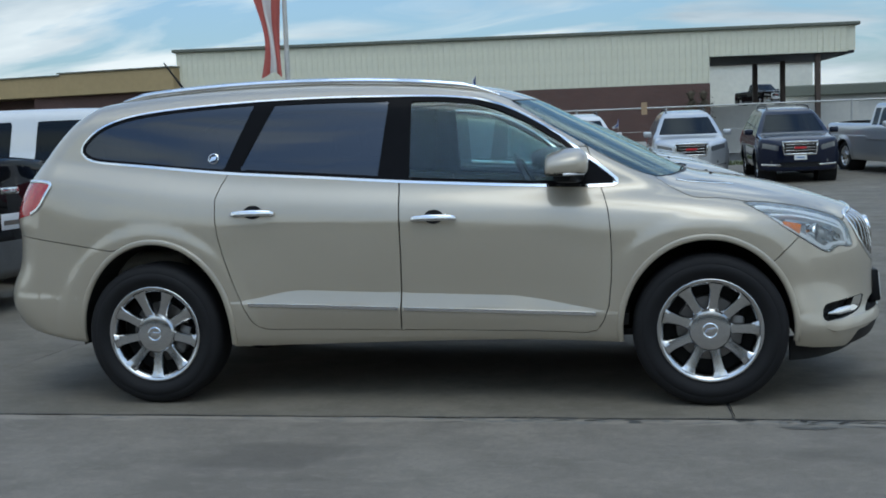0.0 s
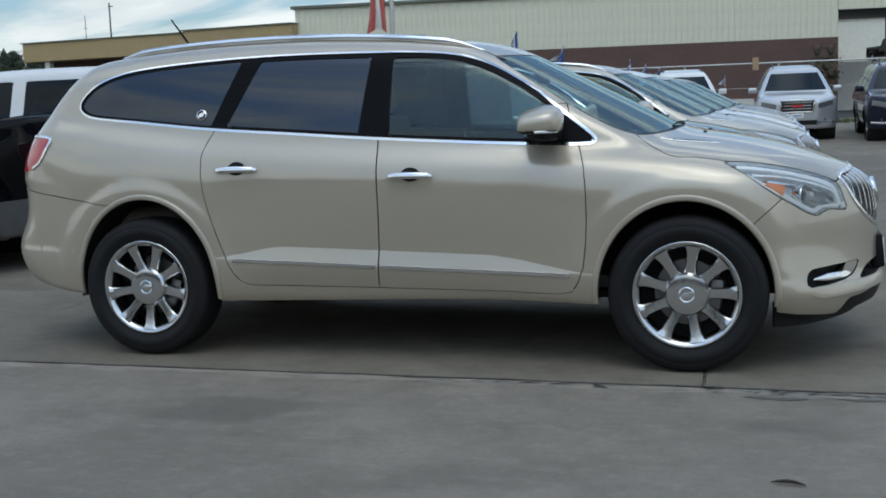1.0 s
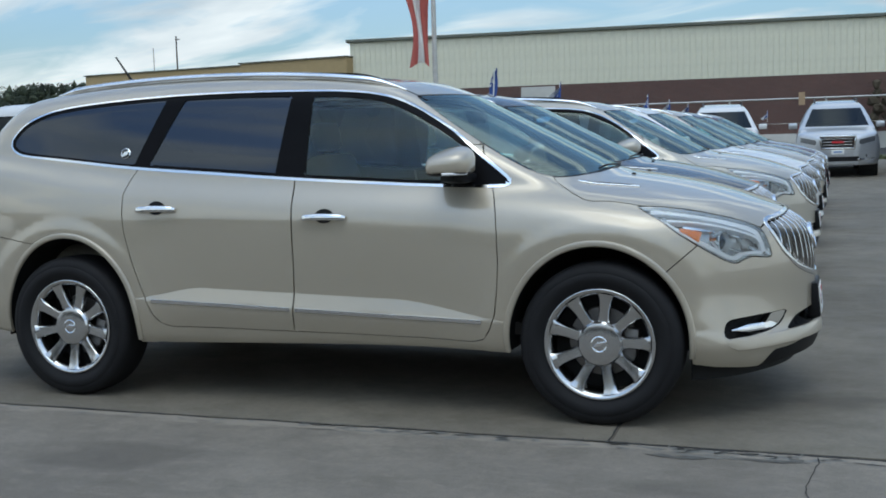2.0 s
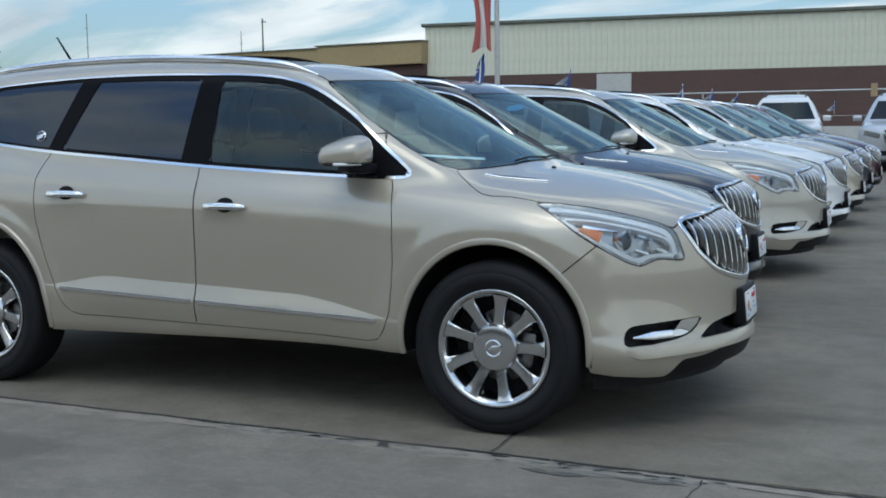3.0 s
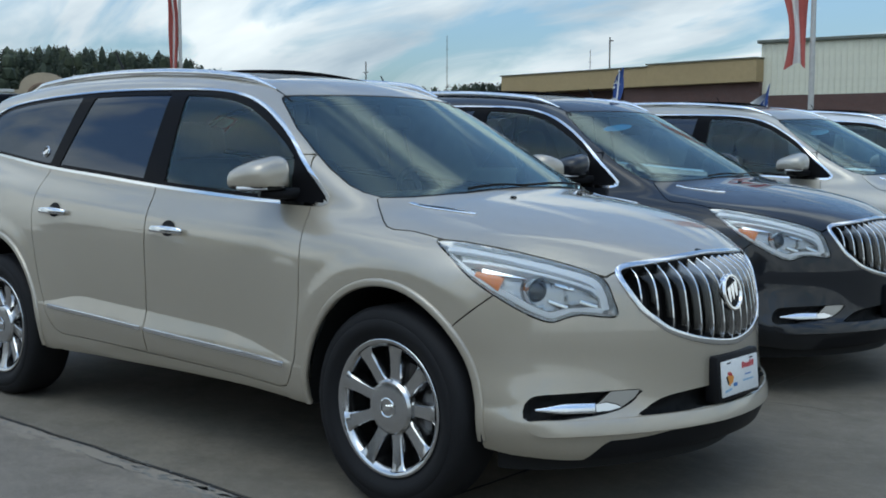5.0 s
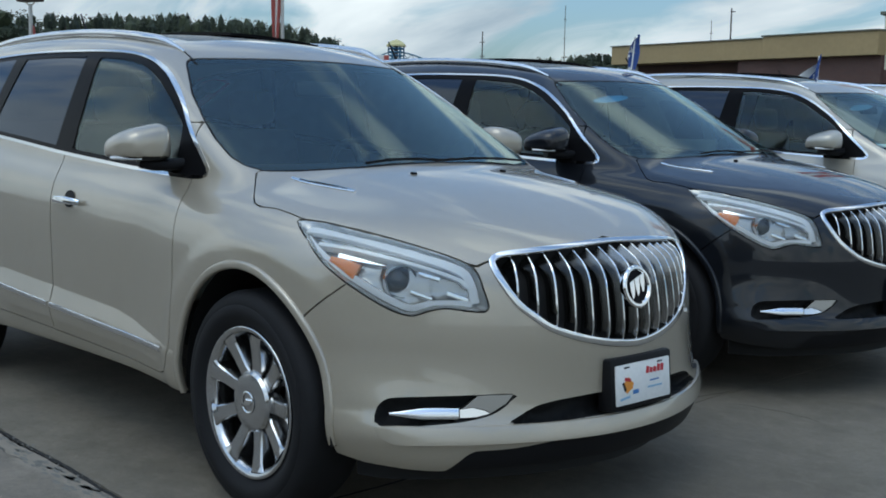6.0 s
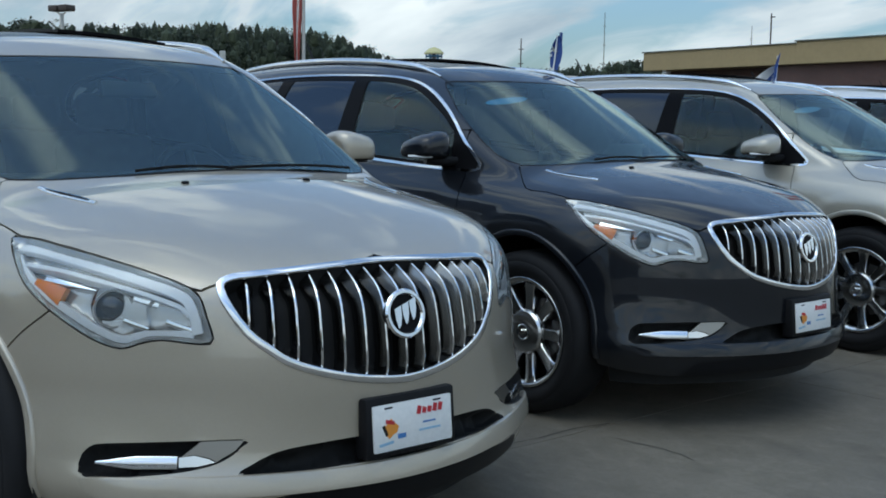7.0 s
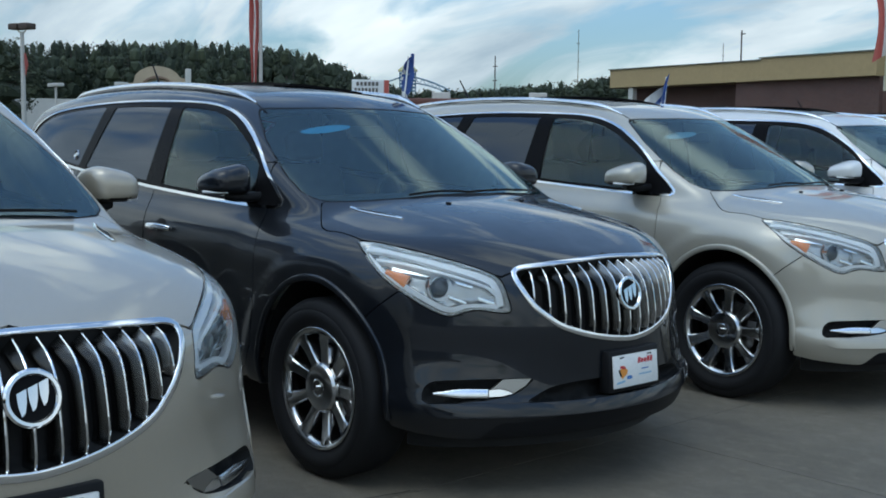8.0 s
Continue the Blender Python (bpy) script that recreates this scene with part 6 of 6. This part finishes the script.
for z in np.arange(0.4, 4.8, 0.4):
    part("door_rib", box(12.25, 14.5, -0.075, -0.06, z, z + 0.03), pale_wall, hall)
part("wall_lamp", box(37.9, 38.4, 18.6, 19.0, 5.9, 6.4, 0.05), brown_steel, hall)

shop = thing("tan_building", "low brown brick building with a tan fascia band", "building", pose(-59.3, 75.65, -0.08, 0, 0, -6.7) @ Matrix.Scale(1.055, 4))
part("wall", box(0.6, 13.0, 2.2, 20, 0, 6.2), brick, shop, "recessed brown brick wall")
part("wall", box(13.0, 24.9, 0.4, 20, 0, 6.2), brick, shop, "brown brick wall")
part("fascia", box(0, 15.6, 0, 20, 5.95, 7.42, 0.04, 1), tan, shop, "tan fascia band")
part("fascia", box(15.6, 24.95, -0.12, 20, 5.95, 7.55, 0.04, 1), tan, shop, "tan fascia band")
part("coping", box(-0.1, 15.6, -0.1, 20, 7.42, 7.5), eave_mat, shop)
part("coping", box(15.5, 25.0, -0.22, 20, 7.55, 7.64), eave_mat, shop)
part("column", box(2.0, 2.5, 0.2, 0.7, 0, 5.95, 0.02, 1), pale_wall, shop, "pale column")
for x in (4.2, 6.8, 9.4, 11.4):
    w = part("window", box(x, x + 1.3, 2.12, 2.2, 1.0, 4.4), brown_steel, shop)
    part("pane", box(x + 0.1, x + 1.2, 2.09, 2.13, 1.1, 4.3), glass_dark, w)

low = thing("low_building", "distant low white building with a grey roof", "building", pose(20, 100, 0))
part("wall", box(-6, 20, 0, 12, 0, 4.6), pale_wall, low)
part("roof", box(-6.6, 20.6, -0.6, 12.6, 4.6, 5.6, 0.1, 1), eave_mat, low)
part("window", box(2, 4, -0.06, 0, 2.0, 3.4), glass_dark, low)
mall = thing("low_shops", "distant low row of shops with a brick-red roof band", "building", pose(-104, 99, 0, 0, 0, 45))
part("wall", box(-16, 26, 0.6, 14, 0, 5.4), worn("tan_render", (0.40, 0.34, 0.27), 0.85, scale=0.6).m, mall)
part("roof_band", box(-17, 27, -0.9, 15, 5.4, 6.1, 0.05, 1), worn("pale_red_band", (0.42, 0.21, 0.16), 0.8, scale=0.6).m, mall, "pale red fascia band")
part("roof", box(-16.5, 26.5, -0.6, 14.5, 6.1, 7.0, 0.3, 2), worn("brick_red_roof", (0.15, 0.065, 0.05), 0.85, scale=0.8).m, mall, "brick-red roof")
for k in range(8):
    w = part("window", box(-14 + k * 5, -10.6 + k * 5, 0.5, 0.6, 0.6, 3.6), brown_steel, mall)
    part("pane", box(-13.8 + k * 5, -10.8 + k * 5, 0.45, 0.52, 0.8, 3.4), glass_dark, w)
for x in (-4, 9):
    part("roof_unit", box(x, x + 2.4, 4, 6, 7.0, 8.0, 0.1, 1), pale_wall, mall)
store = thing("arched_storefront", "distant tan storefront with an arched top and blue sign", "building", pose(-92.5, 49.8, 0, 0, 0, 62.5))
bm = bmesh.new()
o = [(-3.0, 0), (-3.0, 6.5), (-2.2, 6.6)] + [(2.15 * -math.cos(u), 6.75 + 1.45 * math.sin(u)) for u in np.linspace(0.35, math.pi - 0.35, 11)] + [(2.3, 7.1), (3.0, 7.1), (3.0, 0)]
fr, bk = [bm.verts.new((x, 0, z)) for x, z in o], [bm.verts.new((x, 2.0, z)) for x, z in o]
bm.faces.new(fr)
bm.faces.new(bk[::-1])
for k in range(len(o)):
    bm.faces.new((fr[k], fr[k - 1], bk[k - 1], bk[k]))
part("front_wall", bm, worn("tan_stucco", (0.46, 0.37, 0.26), 0.85, scale=0.8).m, store, smooth=0)
arch = [(1.45 * -math.cos(u), -0.12, 6.0 + 1.15 * math.sin(u)) for u in np.linspace(0.0, math.pi, 15)]
part("arch_moulding", sweep(arch, rounded(0.12, 0.30), [(0, -1, 0)] * 15), worn("brown_moulding", (0.24, 0.16, 0.11), 0.8).m, store, "brown arched moulding")
bm = lathe([(1.2, 0.0), (1.2, 0.10), (0.001, 0.12)], 28, "z")
bmesh.ops.scale(bm, vec=(1, 0.55, 1), verts=bm.verts)
part("oval_sign", bm, sticker_pale, store, "pale blue oval sign", m=pose(0.0, 0, 6.15, 90, 0, 0))
part("sign_bar", box(-0.8, 0.8, -0.16, -0.12, 6.05, 6.25), plate_white, store)
part("cornice", box(-3.9, -2.6, -0.5, 2.2, 6.3, 6.6, 0.05, 1), pale_wall, store, "pale cornice")
part("pier", box(2.55, 3.1, -0.25, 0.4, 0, 8.0, 0.04, 1), pale_wall, store, "pale pier")
part("side_wing", box(-16, -2.9, 0.5, 14, 0, 5.0), pale_wall, store)
part("side_wing", box(2.9, 18, 0.5, 14, 0, 4.6), pale_wall, store)

# ---- fence, poles, flags, signs ----
galv = worn("galvanised_steel", (0.42, 0.42, 0.41), 0.45, 0.7, scale=3).m
notice_tan = worn("faded_notice", (0.40, 0.27, 0.16), 0.7).m
fence = thing("fence", "galvanised chain-link fence with a straight top rail", "fence")
part("top_rail", sweep([(-26, 32.6, 2.42), (24, 34.2, 2.42)], circle(0.03, 8)), galv, fence)
for k in range(17):
    x = -26 + k * 3.1
    part("post", sweep([(x, 32.6 + (x + 26) * 0.032, 0), (x, 32.6 + (x + 26) * 0.032, 2.46)], circle(0.035, 8), [(1, 0, 0)] * 2), galv, fence)
for z in (0.1, 0.8, 1.6):
    part("wire", sweep([(-26, 32.6, z), (24, 34.2, z)], circle(0.006, 5)), galv, fence)
part("notice", box(1.05, 1.25, 33.3, 33.33, 2.2, 2.62), notice_tan, fence, "small faded notice board")

flag_red = worn("flag_red", (0.46, 0.10, 0.08), 0.8, amount=0.2).m
flag_white = worn("flag_white", (0.72, 0.72, 0.70), 0.8, amount=0.1).m
flag_blue = worn("flag_blue", (0.025, 0.075, 0.27), 0.7, amount=0.3).m
pole_mat = worn("pale_pole", (0.50, 0.49, 0.46), 0.5, 0.3).m


def flagpole(x, y, high, drop, wide, turn):
    """A pole with a limp striped banner."""
    t = thing("flagpole", "tall pale pole with a limp red and white striped banner", "flagpole", pose(x, y, 0, 0, 0, turn))
    part("pole", sweep([(0, 0, 0), (0, 0, high)], lambda k: circle(0.105 - 0.04 * k, 12), [(1, 0, 0)] * 2), pole_mat, t)
    n = 3
    for s in range(n):
        bm = bmesh.new()
        rows = []
        for i in range(25):
            v = i / 24
            z = high - 0.3 - (high - 0.3 - drop) * v
            row = []
            for j in range(7):
                u = (s + j / 6) / n
                xx = -0.16 - wide * u * (0.62 + 0.22 * math.sin(3.4 * v + 1.6) + 0.10 * math.sin(11 * v + 2 * u)) - 0.07 * math.sin(8 * v + 1)
                yy = 0.13 * math.sin(9 * u + 4 * v) + 0.07 * math.sin(17 * v + u * 3)
                row.append(bm.verts.new((xx, yy, z + 0.10 * math.sin(6 * u + 5 * v) - 0.3 * u * (1 - v))))
            rows.append(row)
        for p, q in zip(rows, rows[1:]):
            for j in range(6):
                bm.faces.new((p[j], p[j + 1], q[j + 1], q[j]))
        part("stripe", bm, flag_white if s == 1 else flag_red, t, smooth=80)
    return t


flagpole(-11.32, 32.1, 11.4, 4.1, 1.65, 15)
flagpole(-41.4, 28.6, 11.5, 2.2, 0.62, 45)


def window_flag(x, y):
    t = thing("window_flag", "small blue and white flag clipped on a car window", "flag", pose(x, y, 0, 0, 0, rnd.uniform(-25, 15)), group="window flags")
    part("stick", sweep([(0, 0, 1.62), (0.0, 0.03, 1.80), (-0.005, 0.05, 1.98)], circle(0.006, 6), [(1, 0, 0)] * 3), plate_white, t)
    # cloth blown into a slanting wedge, white along its raised edge
    lean, curl = rnd.uniform(0.75, 1.15), rnd.uniform(0, 3)
    for mat, u0, u1, v0, v1, nm in ((flag_blue, 0.0, 0.66, 0.0, 1.0, "cloth"), (flag_white, 0.66, 1.0, 0.0, 1.0, "hem"), (flag_white, 0.1, 0.66, 1.0, 1.10, "hem"),
                                    (flag_white, 0.25, 0.50, 0.62, 0.70, "flag_bar"), (flag_white, 0.22, 0.56, 0.46, 0.53, "flag_bar")):
        bm = bmesh.new()
        rows = []
        for i in range(9):
            v = v0 + (v1 - v0) * i / 8
            row = []
            for j in range(7):
                u = u0 + (u1 - u0) * j / 6
                xx = 0.01 - lean * 0.21 * u * (0.08 + 0.92 * v)
                yy = 0.05 + 0.035 * math.sin(7 * u + 3 * v + curl) + (0.004 if nm == "flag_bar" else 0) * -1
                row.append(bm.verts.new((xx, yy, 1.99 - 0.25 * v + 0.03 * math.sin(5 * u + curl) - 0.10 * u * (1 - v))))
            rows.append(row)
        for p, q in zip(rows, rows[1:]):
            for j in range(6):
                bm.faces.new((p[j], p[j + 1], q[j + 1], q[j]))
        part(nm, bm, mat, t, smooth=80)


for x, y in ((-0.35, 3.45), (-0.4, 6.15), (-0.3, 11.4), (-0.35, 14.0), (-0.4, 16.8), (0.35, 28.6)):
    window_flag(x, y)


def polar(az, d, eye=(5.09, -1.04)):
    return eye[0] + d * math.sin(radians(az)), eye[1] + d * math.cos(radians(az))


grey_wood = worn("weathered_wood", (0.12, 0.11, 0.10), 0.8, scale=2).m
for az, d, el, w, kind in ((-33.7, 300, 5.5, 0.26, "pole"), (-34.55, 420, 4.9, 0.16, "mast"), (-45.75, 600, 4.3, 0.42, "mast"), (-41.6, 800, 5.6, 0.30, "mast")):
    x, y = polar(az, d)
    h = 1.4 + d * math.tan(radians(el))
    t = thing("utility_pole" if kind == "pole" else "radio_mast", "thin grey pole far behind the buildings", "pole", pose(x, y, 0))
    part("shaft", sweep([(0, 0, 0), (0, 0, h)], lambda k, w=w: circle(w * (1.2 - 0.5 * k), 8), [(1, 0, 0)] * 2), grey_wood, t)
    for f in ((0.97,) if kind == "pole" else (0.55, 0.72, 0.88)):
        part("cross_arm", box(-4 * w if kind == "mast" else -w, 4 * w, -w / 2, w / 2, h * f - w / 2, h * f + w / 2), grey_wood, t)

x, y = polar(-68.65, 90)
t = thing("street_lamp", "tall lamp post with two box floodlights", "street lamp", pose(x, y, 0, 0, 0, 20))
part("post", sweep([(0, 0, 0), (0, 0, 9.2)], lambda k: circle(0.20 - 0.06 * k, 10), [(1, 0, 0)] * 2), pole_mat, t)
for s in (-1, 1):
    part("bracket", sweep([(0, 0, 9.0), (s * 0.55, 0, 9.4)], circle(0.05, 6)), pole_mat, t)
    part("lamp_head", box(0.1 if s > 0 else -1.0, 1.0 if s > 0 else -0.1, -0.45, 0.45, 9.35, 9.8, 0.08, 2), brown_steel, t)
part("banner", sweep([(0.30, 0, 6.0), (0.34, 0.05, 6.8), (0.27, 0, 7.6)], rounded(0.16, 0.02)), flag_red, t, "faded red banner")
x, y = polar(-67.2, 85)
t = thing("street_lamp", "short lamp post with a flat head", "street lamp", pose(x, y, 0))
part("post", sweep([(0, 0, 0), (0, 0, 5.0)], circle(0.09, 8), [(1, 0, 0)] * 2), pole_mat, t)
part("lamp_head", box(-0.9, 0.9, -0.25, 0.25, 5.0, 5.25, 0.04, 1), pole_mat, t)

t = thing("roadside_sign", "white and red roadside sign with plain lettering bars", "sign", pose(-91.4, 74.3, 0, 0, 0, 50))
part("panel", box(-2.0, 2.0, -0.2, 0.2, 6.4, 7.95, 0.05, 1), flag_white, t)
for s in (-1.4, 1.4):
    part("leg", box(s - 0.15, s + 0.15, -0.15, 0.15, 0, 6.4), grey_wood, t)
for z, a, b, n in ((7.5, -1.55, 0.95, 6), (6.85, -1.75, 0.9, 7)):
    w = (b - a) / n
    for k in range(n):
        part("lettering_bar", box(a + w * k + 0.04, a + w * k + w - 0.10, -0.24, -0.2, z - 0.2, z + 0.2), grey_wood, t)
part("red_end", box(1.45, 1.98, -0.25, -0.2, 6.45, 7.9), flag_red, t)
x, y = polar(-50.15, 420)
t = thing("lantern_sign", "tall blue steel novelty sign with a yellow cap", "sign", pose(x, y, 0, 0, 0, 45) @ Matrix.Scale(2.75, 4))
part("mast", box(-0.25, 0.25, -0.25, 0.25, 0, 10.0), grey_wood, t)
teal = worn("faded_blue_steel", (0.06, 0.20, 0.32), 0.6).m
yellow = worn("faded_yellow", (0.58, 0.53, 0.26), 0.6).m
for k in range(6):
    part("ring", sweep([(1.05 * math.cos(u), 1.05 * math.sin(u), 7.2 + 0.46 * k) for u in np.linspace(0, 2 * math.pi, 17)[:-1]], circle(0.12, 6), closed=True), teal, t)
for k in range(6):
    u = k * math.pi / 3
    part("upright", sweep([(1.05 * math.cos(u), 1.05 * math.sin(u), 5.5), (1.05 * math.cos(u), 1.05 * math.sin(u), 9.8)], circle(0.09, 6), [(1, 0, 0)] * 2), teal, t)
part("cap", lathe([(1.35, 9.8), (1.3, 10.0), (0.75, 10.5), (0.001, 10.75)], 20, "z"), yellow, t, "yellow cap")
part("truss", sweep([(-1.0, 0, 9.0), (-2.4, 0, 8.5), (-3.4, 0, 7.9)], circle(0.09, 6)), teal, t)
arc = [(1.0 + 5.2 * k / 10, 0, 9.0 - 0.10 * k - 0.010 * k * k) for k in range(11)]
part("truss", sweep(arc, circle(0.11, 6)), teal, t)
part("truss", sweep([(x, 0, z - 0.75 + 0.035 * i) for i, (x, y, z) in enumerate(arc)], circle(0.09, 6)), teal, t)
for i in range(0, 10):
    a, b = arc[i], arc[i + 1]
    part("strut", sweep([(a[0], 0, a[2] - 0.72 * (i % 2)), (b[0], 0, b[2] - 0.72 * ((i + 1) % 2))], circle(0.05, 5)), teal, t)

# ---- trees ----
bark = worn("pine_bark", (0.06, 0.045, 0.035), 0.9, scale=2).m
leaf = Mat("pine_foliage", (0.028, 0.042, 0.020), 0.8)
geo = leaf.n.new("ShaderNodeNewGeometry")
leaf.to("Base Color", leaf.ramp(geo.outputs["Random Per Island"], [(0, (0.016, 0.026, 0.014)), (0.6, (0.032, 0.046, 0.023)), (1, (0.056, 0.070, 0.034))]))
leaf = leaf.m


ico = bmesh.new()
bmesh.ops.create_icosphere(ico, subdivisions=1, radius=1)
ICO_V, ICO_F = [v.co.copy() for v in ico.verts], [[v.index for v in f.verts] for f in ico.faces]
ico.free()


def tree_into(wood, green, x, y, h, spread, base, n, size, r):
    """A tapered trunk with limbs, and a crown of many ragged tufts in uneven clumps."""
    def limb(a, b, ra, rb):
        s = 5
        d = (Vector(b) - Vector(a)).normalized()
        u = d.orthogonal().normalized()
        v = d.cross(u)
        k = len(wood[0])
        for q, rr in ((a, ra), (b, rb)):
            for i in range(s):
                t = 2 * math.pi * i / s
                wood[0].append(Vector(q) + (u * math.cos(t) + v * math.sin(t)) * rr)
        for i in range(s):
            wood[1].append((k + i, k + (i + 1) % s, k + s + (i + 1) % s, k + s + i))
    limb((x, y, 0), (x + r.uniform(-0.3, 0.3), y, h * 0.9), 0.018 * h, 0.006 * h)
    # dense uneven cores hold the tufts
    for t in np.linspace(base, 0.93, 6):
        reach = 0.8 * spread * (0.16 + 0.60 * math.sin(math.pi * min(1, 0.12 + (1 - t) * 1.0)))
        k = len(green[0])
        ox, oy = r.uniform(-0.4, 0.4) * reach, r.uniform(-0.4, 0.4) * reach
        for q in ICO_V:
            w = r.uniform(0.72, 1.12)
            green[0].append(Vector((x + ox + q.x * reach * w, y + oy + q.y * reach * w, h * t + q.z * h * 0.10 * w)))
        green[1].extend([tuple(k + i for i in f) for f in ICO_F])
    for _ in range(n):
        t = r.uniform(base, 1.0)
        a, reach = r.uniform(0, 2 * math.pi), spread * (0.35 + 0.65 * math.sin(math.pi * min(1, 0.15 + (1 - t) * 1.1))) * r.uniform(0.62, 1.0)
        c = Vector((x + math.cos(a) * reach, y + math.sin(a) * reach, h * t))
        if r.random() < 0.08:
            limb((x, y, h * t - reach * 0.25), c, 0.004 * h, 0.002 * h)
        for _ in range(9):
            p = c + Vector((r.gauss(0, 1), r.gauss(0, 1), r.gauss(0, 0.65))) * size
            d1, d2 = Vector((r.gauss(0, 1), r.gauss(0, 1), r.gauss(0, 0.7))).normalized() * size * 0.62, Vector((r.gauss(0, 1), r.gauss(0, 1), r.gauss(0, 0.7))).normalized() * size * 0.42
            k = len(green[0])
            green[0].extend([p - d1, p + d2, p + d1, p - d2])
            green[1].append((k, k + 1, k + 2, k + 3))


def grove(name, label, spots, kind, green_mat=None):
    wood, green = ([], []), ([], [])
    r = random.Random(11)
    for x, y, h, spread, base, n, size in spots:
        tree_into(wood, green, x, y, h, spread, base, n, size, r)
    t = thing(name, label, "trees" if kind else "tree", kind=kind)
    link("trunk", mesh_from("trunk", [tuple(v) for v in wood[0]], wood[1]), bark, t)
    link("crown", mesh_from("crown", [tuple(v) for v in green[0]], green[1], smooth=False), green_mat or leaf, t)
    return t


ridge = Spline((-84, 4.35), (-75, 4.3), (-70, 4.3), (-66, 4.35), (-62, 4.55), (-58, 4.5), (-55.5, 4.25), (-53.6, 3.6), (-52, 2.95), (-50, 2.55), (-47, 2.5), (-44, 2.8), (-42, 2.95), (-39, 3.2), (-36, 3.0), (-30, 2.8), (-20, 2.5))
spots = []
for k in range(900):
    az = -84 + 54 * (k + rnd.random()) / 900
    d = rnd.uniform(175, 250) if az < -51 else rnd.uniform(300, 380)
    x, y = polar(az, d)
    h = (1.4 + d * math.tan(radians(float(ridge(az))))) * rnd.choice((0.70, 0.78, 0.84, 0.90, 0.94, 0.97, 1.0, 1.03))
    spots.append((x, y, h, rnd.uniform(1.3, 2.3) * (1 if d < 260 else 1.5), 0.30, 44, 0.34 if d < 260 else 0.6))
for k in range(26):
    # woods behind the low building at the lot's other end
    x, y = polar(rnd.uniform(8, 17), rnd.uniform(190, 260))
    spots.append((x, y, rnd.uniform(6.5, 9.5), rnd.uniform(1.8, 3.0), 0.2, 50, 0.5))
grove("far_woods", "dark pine woods along the horizon", spots, "stuff")
for az, d, h, sp in ((-69.7, 95, 9.0, 3.2), (-71.8, 100, 8.4, 3.0), (-64.8, 92, 4.4, 2.0), (-66.0, 90, 3.8, 1.8)):
    x, y = polar(az, d)
    grove("broadleaf_tree", "rounded dark green tree beside the far lot", [(x, y, h, sp, 0.3, 330, 0.22)], "")
dry_leaf = worn("dry_brown_leaves", (0.07, 0.055, 0.035), 0.9, scale=2).m
for s in ((5.3, 76.6), (4.4, 76.4)):
    grove("shrub", "thin dry shrub against the brick wall", [(s[0], s[1], 4.6, 0.8, 0.35, 22, 0.12)], "", dry_leaf)


# ---- behind the camera: an unseen building, added to darken low sky reflections ----
backdrop = thing("showroom", "unseen building added for reflections, pale with a dark glass front", "building", pose(0, -34, 0))
part("wall", box(-45, 45, -12, 0, 0, 7.0), pale_wall, backdrop)
part("canopy", box(-46, 46, 0, 3.0, 4.6, 5.6, 0.05, 1), tan, backdrop)
for k in range(14):
    w = part("window", box(-42 + k * 6.1, -37 + k * 6.1, 0, 0.08, 0.3, 4.2), brown_steel, backdrop)
    part("pane", box(-41.9 + k * 6.1, -37.1 + k * 6.1, 0.06, 0.11, 0.4, 4.1), glass_dark, w)
